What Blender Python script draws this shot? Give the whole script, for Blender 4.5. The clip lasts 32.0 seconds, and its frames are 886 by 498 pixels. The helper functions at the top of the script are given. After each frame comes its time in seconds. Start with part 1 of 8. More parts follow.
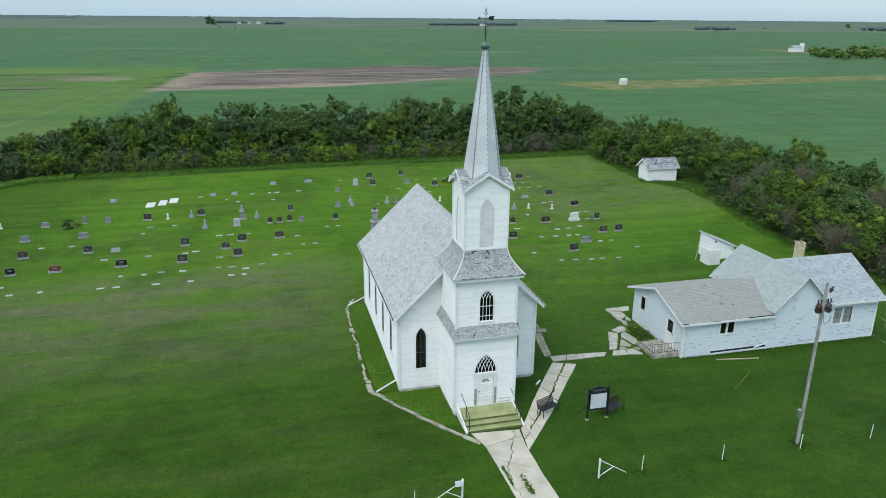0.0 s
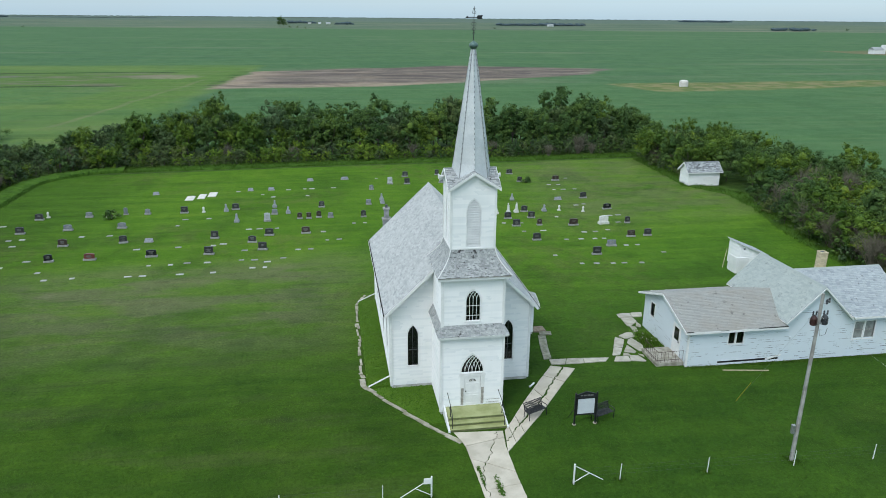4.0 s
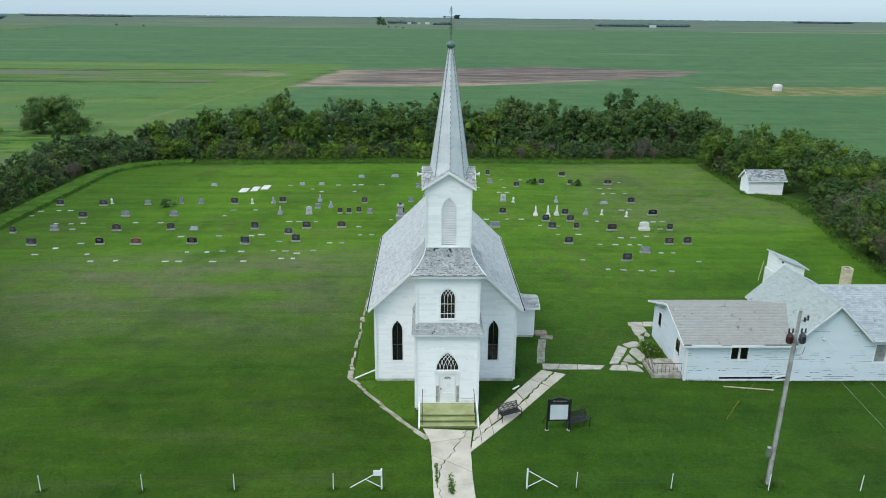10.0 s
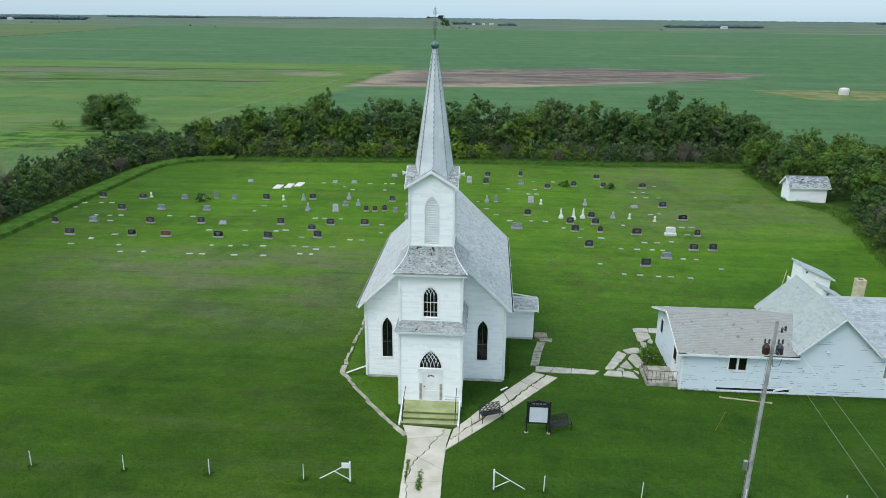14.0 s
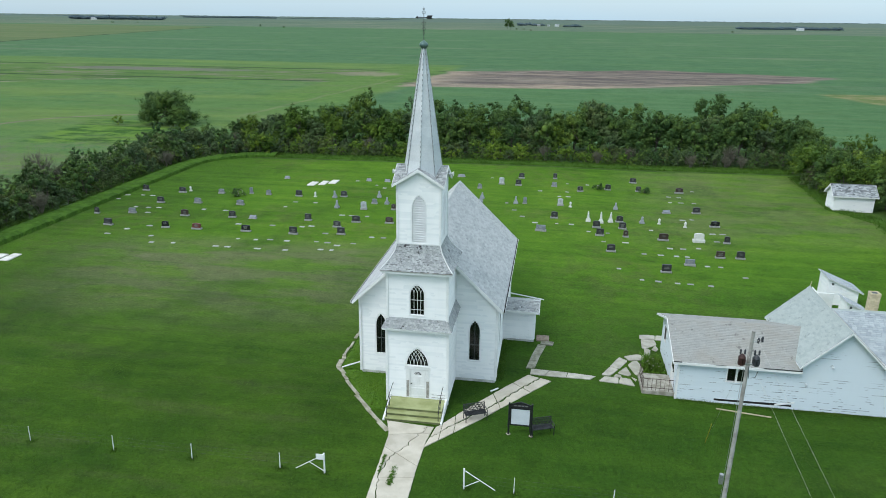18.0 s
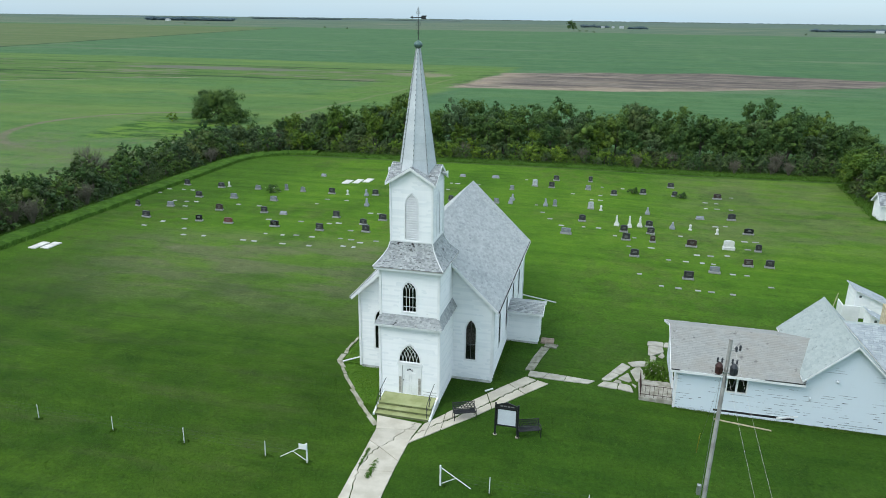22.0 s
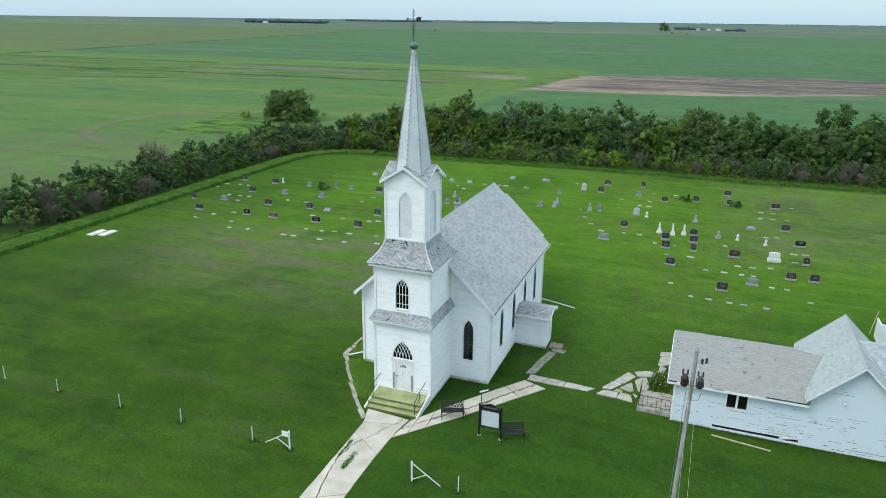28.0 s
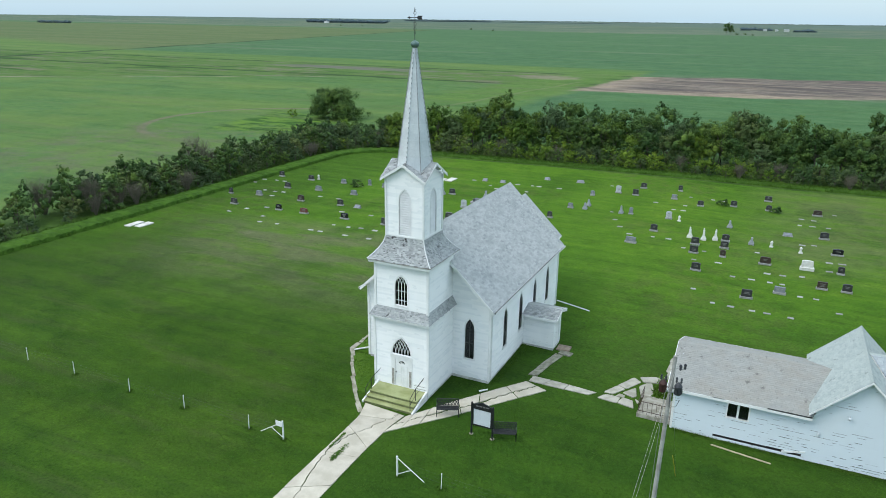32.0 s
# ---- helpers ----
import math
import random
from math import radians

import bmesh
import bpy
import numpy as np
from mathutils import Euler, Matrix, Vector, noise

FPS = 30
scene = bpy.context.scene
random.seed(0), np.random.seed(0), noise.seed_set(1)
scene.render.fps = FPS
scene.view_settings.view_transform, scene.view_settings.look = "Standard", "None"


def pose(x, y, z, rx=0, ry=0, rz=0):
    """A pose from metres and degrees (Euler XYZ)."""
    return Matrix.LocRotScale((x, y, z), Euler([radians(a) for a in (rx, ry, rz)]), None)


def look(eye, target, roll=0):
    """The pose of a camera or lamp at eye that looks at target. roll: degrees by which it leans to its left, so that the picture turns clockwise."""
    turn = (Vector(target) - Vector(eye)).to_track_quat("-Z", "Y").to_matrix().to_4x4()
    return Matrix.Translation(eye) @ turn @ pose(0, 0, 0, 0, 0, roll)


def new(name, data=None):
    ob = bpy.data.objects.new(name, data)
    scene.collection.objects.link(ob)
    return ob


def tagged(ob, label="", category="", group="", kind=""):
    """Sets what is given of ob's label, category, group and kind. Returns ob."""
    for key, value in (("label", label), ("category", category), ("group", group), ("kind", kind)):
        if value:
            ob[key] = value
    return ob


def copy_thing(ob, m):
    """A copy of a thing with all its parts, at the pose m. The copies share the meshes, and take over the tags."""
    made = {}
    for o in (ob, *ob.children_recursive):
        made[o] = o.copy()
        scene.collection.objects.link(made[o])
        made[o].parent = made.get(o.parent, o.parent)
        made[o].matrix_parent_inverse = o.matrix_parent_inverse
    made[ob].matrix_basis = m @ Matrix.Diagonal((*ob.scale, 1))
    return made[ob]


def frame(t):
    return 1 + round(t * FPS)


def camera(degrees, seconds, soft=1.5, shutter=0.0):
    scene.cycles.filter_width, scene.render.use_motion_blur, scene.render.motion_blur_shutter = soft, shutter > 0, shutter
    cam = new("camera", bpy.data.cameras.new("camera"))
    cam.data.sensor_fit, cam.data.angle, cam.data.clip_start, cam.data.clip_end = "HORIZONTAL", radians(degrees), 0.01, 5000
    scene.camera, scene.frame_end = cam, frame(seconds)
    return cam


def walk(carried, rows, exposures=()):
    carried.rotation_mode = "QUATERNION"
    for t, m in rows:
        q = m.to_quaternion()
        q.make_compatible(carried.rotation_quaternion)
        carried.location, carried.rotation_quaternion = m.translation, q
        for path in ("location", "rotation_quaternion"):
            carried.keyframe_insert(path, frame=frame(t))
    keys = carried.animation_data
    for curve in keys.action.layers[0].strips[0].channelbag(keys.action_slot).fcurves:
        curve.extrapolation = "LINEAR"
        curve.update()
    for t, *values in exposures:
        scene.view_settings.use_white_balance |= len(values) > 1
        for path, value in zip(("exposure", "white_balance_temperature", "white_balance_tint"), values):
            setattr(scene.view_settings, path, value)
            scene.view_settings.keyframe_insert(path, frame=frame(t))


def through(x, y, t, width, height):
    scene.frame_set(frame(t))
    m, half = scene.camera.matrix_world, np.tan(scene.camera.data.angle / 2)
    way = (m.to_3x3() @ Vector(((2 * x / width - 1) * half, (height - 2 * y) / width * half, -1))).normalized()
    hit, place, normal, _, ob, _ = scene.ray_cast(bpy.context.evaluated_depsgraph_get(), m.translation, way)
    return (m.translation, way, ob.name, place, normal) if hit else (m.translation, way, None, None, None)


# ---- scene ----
cam = camera(64.3, 32.0, soft=0.9)
METRES, EYE, TILT, LEAN, TURN = 30.14, 21.67, 0.432, 0.776, -14.8
ROWS = [
    (0.0, 0.0, 0.0, 0.0, 0.42, -18.68, -1.24),
    (0.5, 0.0159, -0.0003, 0.0004, 1.08, -18.69, -1.23),
    (1.0, 0.0324, -0.0006, 0.0006, 1.75, -18.7, -1.21),
    (1.5, 0.0491, -0.0004, 0.0003, 2.41, -18.72, -1.22),
    (2.0, 0.0655, -0.0001, 0.0005, 3.07, -18.75, -1.23),
    (2.5, 0.0825, 0.0005, 0.0005, 3.73, -18.75, -1.22),
    (3.0, 0.0995, 0.0011, 0.0005, 4.39, -18.76, -1.23),
    (3.5, 0.1167, 0.0014, 0.0007, 5.05, -18.76, -1.21),
    (5.5, 0.1862, 0.0063, 0.0014, 7.69, -18.81, -1.22),
    (6.0, 0.2032, 0.0073, 0.002, 8.35, -18.83, -1.22),
    (6.5, 0.2204, 0.009, 0.0021, 9.01, -18.83, -1.21),
    (7.0, 0.2364, 0.0107, 0.0022, 9.62, -18.84, -1.22),
    (7.5, 0.2537, 0.0126, 0.0022, 10.28, -18.85, -1.21),
    (8.0, 0.2711, 0.0149, 0.0027, 10.93, -18.86, -1.2),
    (8.5, 0.2886, 0.017, 0.0026, 11.57, -18.85, -1.2),
    (9.0, 0.3057, 0.0199, 0.0035, 12.21, -18.86, -1.2),
    (9.5, 0.3224, 0.0226, 0.0038, 12.84, -18.87, -1.2),
    (10.0, 0.3393, 0.0255, 0.0041, 13.49, -18.89, -1.2),
    (10.5, 0.3562, 0.0288, 0.0047, 14.14, -18.9, -1.19),
    (11.0, 0.3731, 0.0322, 0.0047, 14.78, -18.91, -1.19),
    (11.5, 0.39, 0.0357, 0.0052, 15.42, -18.92, -1.16),
    (12.0, 0.4071, 0.0393, 0.0058, 16.06, -18.92, -1.14),
    (12.5, 0.4238, 0.0429, 0.0065, 16.69, -18.93, -1.12),
    (13.0, 0.4407, 0.0467, 0.0066, 17.33, -18.94, -1.14),
    (13.5, 0.4579, 0.0503, 0.0066, 17.96, -18.93, -1.13),
    (15.5, 0.523, 0.0695, 0.0045, 20.52, -18.92, -1.15),
    (16.0, 0.5387, 0.0746, 0.0054, 21.17, -18.94, -1.16),
    (16.5, 0.5544, 0.0797, 0.0059, 21.8, -18.95, -1.15),
    (17.0, 0.5698, 0.0849, 0.0062, 22.43, -18.95, -1.15),
    (17.5, 0.5849, 0.0901, 0.0068, 23.07, -18.94, -1.16),
    (18.0, 0.6, 0.0952, 0.0072, 23.71, -18.95, -1.16),
    (18.5, 0.6149, 0.1002, 0.0075, 24.34, -18.95, -1.17),
    (19.0, 0.63, 0.105, 0.0079, 24.95, -18.93, -1.16),
    (19.5, 0.644, 0.1104, 0.0083, 25.56, -18.93, -1.18),
    (20.0, 0.6583, 0.1158, 0.0087, 26.17, -18.94, -1.17),
    (20.5, 0.6716, 0.1214, 0.0086, 26.79, -18.93, -1.18),
    (21.0, 0.685, 0.1271, 0.0083, 27.42, -18.93, -1.18),
    (21.5, 0.6981, 0.1326, 0.0079, 28.03, -18.94, -1.18),
    (22.0, 0.7115, 0.1385, 0.0073, 28.64, -18.93, -1.17),
    (22.5, 0.7244, 0.1442, 0.0081, 29.25, -18.93, -1.16),
    (23.0, 0.7371, 0.15, 0.0085, 29.86, -18.92, -1.15),
    (23.5, 0.7494, 0.1563, 0.0093, 30.47, -18.93, -1.14),
    (24.0, 0.7622, 0.1624, 0.0096, 31.09, -18.92, -1.14),
    (24.5, 0.7749, 0.1687, 0.0095, 31.66, -18.92, -1.12),
    (25.0, 0.7873, 0.1748, 0.0099, 32.23, -18.93, -1.09),
    (25.5, 0.7997, 0.1812, 0.0101, 32.79, -18.92, -1.08),
    (27.5, 0.8471, 0.2094, 0.0094, 35.07, -18.89, -1.0),
    (28.0, 0.8581, 0.216, 0.0095, 35.63, -18.9, -1.01),
    (28.5, 0.8688, 0.2229, 0.0099, 36.19, -18.92, -1.01),
    (29.0, 0.8794, 0.2299, 0.01, 36.75, -18.93, -1.02),
    (29.5, 0.8898, 0.2372, 0.0103, 37.31, -18.95, -1.01),
    (30.0, 0.8999, 0.2447, 0.0102, 37.88, -18.96, -1.03),
    (30.5, 0.9102, 0.2517, 0.0098, 38.44, -18.97, -1.03),
    (31.0, 0.921, 0.2591, 0.0091, 39.04, -18.97, -1.03),
    (31.5, 0.9319, 0.2667, 0.0087, 39.64, -18.98, -1.01),
    (32.0, 0.9428, 0.2745, 0.0089, 40.24, -18.97, -1.0),
]
walk(cam, [(t, pose(0, 0, EYE, TILT, LEAN, TURN) @ pose(METRES * x, METRES * y, METRES * z, 90 + pitch, roll, yaw)) for t, x, y, z, yaw, pitch, roll in ROWS],
     exposures=[(0.0, 0.06), (10.0, 0.13), (20.0, 0.21), (32.0, 0.25)])

# ---- world, sun ----
world = bpy.data.worlds.new("world")
scene.world = world
world.use_nodes = True
wn, wl = world.node_tree.nodes, world.node_tree.links
wn.clear()
w_out, w_bg, w_sky = wn.new("ShaderNodeOutputWorld"), wn.new("ShaderNodeBackground"), wn.new("ShaderNodeTexSky")
w_sky.sky_type, w_sky.sun_disc = "NISHITA", False
w_sky.sun_elevation, w_sky.sun_rotation = radians(50), radians(227)
w_sky.air_density, w_sky.dust_density, w_sky.ozone_density = 1.0, 1.0, 1.5
w_mix, w_noise, w_ramp, w_geo, w_map = (wn.new("ShaderNodeMix"), wn.new("ShaderNodeTexNoise"), wn.new("ShaderNodeValToRGB"),
                                        wn.new("ShaderNodeTexCoord"), wn.new("ShaderNodeMapping"))
# thin high cloud over most of the sky
w_map.inputs["Scale"].default_value = (1.2, 1.2, 7.0)
w_noise.inputs["Scale"].default_value, w_noise.inputs["Detail"].default_value = 1.6, 5
w_ramp.color_ramp.elements[0].position, w_ramp.color_ramp.elements[0].color = 0.25, (0.62, 0.62, 0.62, 1)
w_ramp.color_ramp.elements[1].position, w_ramp.color_ramp.elements[1].color = 0.75, (0.90, 0.90, 0.90, 1)
w_mix.data_type = "RGBA"
# overcast veil, brighter overhead than at the skyline
w_sep, w_up, w_veil = wn.new("ShaderNodeSeparateXYZ"), wn.new("ShaderNodeMapRange"), wn.new("ShaderNodeMix")
w_veil.data_type = "RGBA"
w_veil.inputs["A"].default_value, w_veil.inputs["B"].default_value = (3.45, 4.95, 6.1, 1), (8.9, 10.4, 11.1, 1)
wl.new(w_geo.outputs["Generated"], w_sep.inputs[0])
wl.new(w_sep.outputs["Z"], w_up.inputs["Value"])
wl.new(w_up.outputs["Result"], w_veil.inputs["Factor"])
wl.new(w_veil.outputs["Result"], w_mix.inputs["B"])
wl.new(w_geo.outputs["Generated"], w_map.inputs["Vector"])
wl.new(w_map.outputs["Vector"], w_noise.inputs["Vector"])
wl.new(w_noise.outputs["Fac"], w_ramp.inputs["Fac"])
wl.new(w_ramp.outputs["Color"], w_mix.inputs["Factor"])
wl.new(w_sky.outputs["Color"], w_mix.inputs["A"])
wl.new(w_mix.outputs["Result"], w_bg.inputs["Color"])
wl.new(w_bg.outputs["Background"], w_out.inputs["Surface"])
w_bg.inputs["Strength"].default_value = 0.138

sun = new("sun", bpy.data.lights.new("sun", "SUN"))
sun.data.energy, sun.data.angle, sun.data.color = 1.45, radians(28), (1.0, 0.97, 0.93)
sun.matrix_world = look((-52, -48, 86), (0, 0, 0))


# ---- materials ----
def nodes_of(name):
    m = bpy.data.materials.new(name)
    m.use_nodes = True
    t = m.node_tree
    return m, t.nodes, t.links, t.nodes["Principled BSDF"]


class Net:
    """Short calls for a node tree."""

    def __init__(self, name):
        self.m, self.n, self.l, self.b = nodes_of(name)
        self.pos = self.n.new("ShaderNodeNewGeometry").outputs["Position"]

    def put(self, sock, value):
        if isinstance(value, bpy.types.NodeSocket):
            self.l.new(value, sock)
        elif isinstance(value, (tuple, list)) and len(value) == 3 and sock.type == "RGBA":
            sock.default_value = (*value, 1)
        else:
            sock.default_value = value

    def noise(self, scale, detail=4, rough=0.55, stretch=None, vec=None, dist=0.0):
        vec = vec or self.pos
        if stretch:
            mp = self.n.new("ShaderNodeMapping")
            mp.inputs["Scale"].default_value = stretch
            self.l.new(vec, mp.inputs["Vector"])
            vec = mp.outputs["Vector"]
        t = self.n.new("ShaderNodeTexNoise")
        t.inputs["Scale"].default_value, t.inputs["Detail"].default_value = scale, detail
        t.inputs["Roughness"].default_value, t.inputs["Distortion"].default_value = rough, dist
        self.l.new(vec, t.inputs["Vector"])
        return t.outputs["Fac"]

    def math(self, op, a, b=0.0, c=0.0, clamp=False):
        t = self.n.new("ShaderNodeMath")
        t.operation, t.use_clamp = op, clamp
        for s, v in zip(t.inputs, (a, b, c)):
            self.put(s, v)
        return t.outputs[0]

    def ramp(self, fac, lo, hi, a=0.0, b=1.0, smooth=True):
        t = self.n.new("ShaderNodeMapRange")
        t.interpolation_type = "SMOOTHSTEP" if smooth else "LINEAR"
        for k, v in zip(("Value", "From Min", "From Max", "To Min", "To Max"), (fac, lo, hi, a, b)):
            self.put(t.inputs[k], v)
        return t.outputs["Result"]

    def mix(self, fac, a, b, kind="MIX"):
        t = self.n.new("ShaderNodeMix")
        t.data_type, t.blend_type = "RGBA", kind
        for k, v in (("Factor", fac), ("A", a), ("B", b)):
            s = [i for i in t.inputs if i.name == k and (i.type == "VALUE" if k == "Factor" else i.type == "RGBA")][0]
            self.put(s, v)
        return [o for o in t.outputs if o.type == "RGBA"][0]

    def xyz(self, vec=None):
        t = self.n.new("ShaderNodeSeparateXYZ")
        self.l.new(vec or self.pos, t.inputs[0])
        return t.outputs

    def chance(self):
        """One random number for each loose piece, whether an object or an island of a mesh."""
        o = self.n.new("ShaderNodeObjectInfo").outputs["Random"]
        g = [x for x in self.n if x.type == "NEW_GEOMETRY"][0].outputs["Random Per Island"]
        return self.math("FRACT", self.math("ADD", self.math("MULTIPLY", o, 7.13), g))

    def bump(self, height, strength, distance=0.02):
        t = self.n.new("ShaderNodeBump")
        t.inputs["Strength"].default_value, t.inputs["Distance"].default_value = strength, distance
        self.l.new(height, t.inputs["Height"])
        self.l.new(t.outputs["Normal"], self.b.inputs["Normal"])

    def done(self, color, rough=0.8, metal=0.0, spec=0.4):
        self.put(self.b.inputs["Base Color"], color)
        self.put(self.b.inputs["Roughness"], rough)
        self.b.inputs["Metallic"].default_value = metal
        self.b.inputs["Specular IOR Level"].default_value = spec
        return self.m


def plain(name, a, b, scale=3.0, rough=0.7, metal=0.0, bump=0.2, spec=0.4, fine=40.0, vary=0.0):
    """A surface of two near colours in broad stains, with a fine grain."""
    k = Net(name)
    big, small = k.noise(scale, 5), k.noise(fine, 3)
    c = k.mix(k.ramp(big, 0.35, 0.65), a, b)
    c = k.mix(k.ramp(small, 0.3, 0.7, 0.0, 0.35), c, k.mix(1.0, c, (0.72, 0.72, 0.72), "MULTIPLY"))
    if vary:
        c = k.mix(k.ramp(k.chance(), 0, 1, 0, vary, False), c, k.mix(1.0, c, (0.35, 0.35, 0.35), "MULTIPLY"))
    k.bump(small, bump, 0.01)
    return k.done(c, rough, metal, spec)


def both_of(k, *fs):
    f = fs[0]
    for g in fs[1:]:
        f = k.math("MULTIPLY", f, g)
    return f


def siding_paint(name, white, worn, amount, lap=None, odd=0.0):
    """White oil paint on lapped boards: weather streaks, grime and bare spots."""
    k = Net(name)
    streak = k.noise(1.0, 6, 0.6, (2.6, 2.6, 14.0))
    fall = k.noise(1.0, 4, 0.6, (9.0, 9.0, 0.8))
    big = k.noise(0.45, 3)
    c = k.mix(k.ramp(fall, 0.45, 0.8, 0.0, 0.12), white, tuple(v * 0.82 for v in white))
    c = k.mix(k.ramp(big, 0.45, 0.8, 0.0, 0.3), c, (0.66, 0.69, 0.69))
    if odd:
        # boards weathered one by one, in uneven lengths
        own = k.math("FRACT", k.math("ADD", k.math("MULTIPLY", k.chance(), 5.3), k.math("MULTIPLY", k.noise(0.5, 2), 2.2)))
        c = k.mix(k.ramp(own, 0.45, 1.0, 0.0, odd, False), c, (0.56, 0.61, 0.65))
    bare = k.math("MULTIPLY", k.ramp(streak, 0.72 - 0.13 * amount, 0.76 - 0.13 * amount), k.ramp(big, 0.3, 0.62))
    c = k.mix(k.math("MULTIPLY", bare, 0.75), c, worn)
    if lap:
        # flaked lower edges of the boards
        z = k.xyz()[2]
        low = k.math("FRACT", k.math("DIVIDE", k.math("SUBTRACT", z, lap[0]), lap[1]))
        run = k.noise(1.0, 3, 0.55, (1.1, 1.1, 5.6))
        flake = both_of(k, k.ramp(low, 0.09, 0.13, 1.0, 0.0), k.ramp(run, 0.57, 0.58), k.ramp(big, 0.42, 0.5))
        c = k.mix(k.math("MULTIPLY", flake, 0.9), c, (0.03, 0.028, 0.028))
    k.bump(k.noise(30, 4), 0.22, 0.008)
    return k.done(c, 0.62, 0, 0.3)


def shingle_mat(name, light, dark, worn, wear, streaks=0.8):
    k = Net(name)
    r = k.chance()
    big = k.noise(0.6, 4)
    c = k.mix(k.ramp(r, 0.0, 1.0, 0, 1, False), dark, light)
    c = k.mix(k.ramp(big, 0.38, 0.7, 0.0, 0.45), c, worn)
    lie = k.noise(1.0, 4, 0.6, (0.9, 0.9, 2.5))
    c = k.mix(k.ramp(lie, 0.40, 0.62, 0.0, streaks * 0.4), c, k.mix(1.0, c, (0.74, 0.76, 0.77), "MULTIPLY"))
    # some tabs newer, some bare of grit
    own = k.math("FRACT", k.math("MULTIPLY", r, 13.7))
    c = k.mix(k.ramp(own, 0.84, 0.86, 0.0, streaks * 0.4), c, k.mix(1.0, c, (0.66, 0.68, 0.70), "MULTIPLY"))
    c = k.mix(k.ramp(own, 0.20, 0.18, 0.0, 0.35), c, light)
    grit = k.noise(55, 2)
    c = k.mix(k.ramp(grit, 0.3, 0.7, 0.0, 0.5), c, k.mix(1.0, c, (0.6, 0.6, 0.61), "MULTIPLY"))
    c = k.mix(k.math("MULTIPLY", k.ramp(k.noise(2.6, 6, 0.7), 0.60, 0.66), wear), c, (0.05, 0.048, 0.05))
    k.bump(grit, 0.4, 0.006)
    return k.done(c, 0.9, 0, 0.2)


WHITE = siding_paint("white_siding_paint", (0.885, 0.89, 0.895), (0.36, 0.33, 0.29), 0.3, None, 0.26)
WHITE_WORN = siding_paint("peeling_white_paint", (0.64, 0.71, 0.765), (0.24, 0.22, 0.20), -0.3, (-0.25, 0.15))
TRIM = plain("white_trim_paint", (0.87, 0.875, 0.88), (0.78, 0.79, 0.795), 1.5, 0.55, bump=0.08)
SHINGLE = shingle_mat("grey_asphalt_shingle", (0.56, 0.575, 0.575), (0.43, 0.445, 0.45), (0.50, 0.515, 0.515), 0.3)
SHINGLE_OLD = shingle_mat("curled_old_shingle", (0.52, 0.54, 0.545), (0.30, 0.315, 0.32), (0.46, 0.48, 0.48), 1.0)
SHINGLE_HOUSE = shingle_mat("blue_grey_house_shingle", (0.425, 0.475, 0.465), (0.36, 0.41, 0.40), (0.43, 0.475, 0.455), 0.4, 0.4)
SHINGLE_BLUE = shingle_mat("blue_grey_strip_shingle", (0.44, 0.485, 0.51), (0.33, 0.37, 0.40), (0.42, 0.46, 0.48), 0.6)
SHINGLE_WARM = shingle_mat("weathered_buff_shingle", (0.36, 0.365, 0.35), (0.315, 0.322, 0.31), (0.32, 0.29, 0.245), 0.5, 0.25)
FELT = plain("dark_roofing_felt", (0.15, 0.155, 0.16), (0.11, 0.115, 0.12), 3, 0.95)
SHINGLE_SHED = shingle_mat("checkered_shed_shingle", (0.52, 0.56, 0.58), (0.12, 0.13, 0.14), (0.36, 0.38, 0.39), 0.9)
SPIRE = plain("painted_sheet_metal", (0.60, 0.635, 0.665), (0.71, 0.735, 0.755), 1.2, 0.5, 0.15, 0.12, 0.5, 14.0, 0.2)
SEAM = plain("tarnished_seam_metal", (0.20, 0.21, 0.22), (0.28, 0.29, 0.30), 6, 0.6, 0.2)
BALL = plain("oxidised_copper", (0.10, 0.17, 0.16), (0.17, 0.24, 0.22), 6, 0.45, 0.5)
IRON = plain("black_iron", (0.012, 0.013, 0.015), (0.022, 0.023, 0.026), 5, 0.42, 0.0, spec=0.45)
STONE_BASE = plain("whitewashed_foundation", (0.70, 0.70, 0.69), (0.46, 0.455, 0.43), 1.6, 0.9, bump=0.6)
CONCRETE = plain("old_concrete", (0.61, 0.56, 0.475), (0.50, 0.455, 0.375), 1.1, 0.9, bump=0.5, vary=0.25)
GREEN_STEP = plain("faded_green_paint", (0.27, 0.30, 0.12), (0.38, 0.405, 0.20), 1.0, 0.75, bump=0.3)
# darker copy of the step paint: the risers' shade put into colour
GREEN_RISER = plain("grimy_green_paint", (0.13, 0.145, 0.065), (0.20, 0.22, 0.10), 2.4, 0.8, bump=0.3)
BARE_WOOD = plain("bare_grey_wood", (0.42, 0.40, 0.37), (0.26, 0.24, 0.22), 6, 0.85, bump=0.5)
POLE_WOOD = plain("grey_pole_wood", (0.40, 0.395, 0.375), (0.27, 0.26, 0.245), 2.2, 0.9, bump=0.6)
TAN_WOOD = plain("tan_lumber", (0.55, 0.49, 0.31), (0.42, 0.37, 0.24), 4, 0.8)
ROT = plain("rotten_black_wood", (0.012, 0.012, 0.014), (0.022, 0.021, 0.02), 8, 0.95)
RUST = plain("rusty_brown_paint", (0.06, 0.024, 0.020), (0.04, 0.017, 0.016), 8, 0.55)
DARK_PAINT = plain("dark_grey_enamel", (0.03, 0.033, 0.04), (0.05, 0.055, 0.065), 8, 0.45)
YELLOW = plain("yellow_plastic", (0.55, 0.46, 0.05), (0.48, 0.40, 0.06), 5, 0.5)
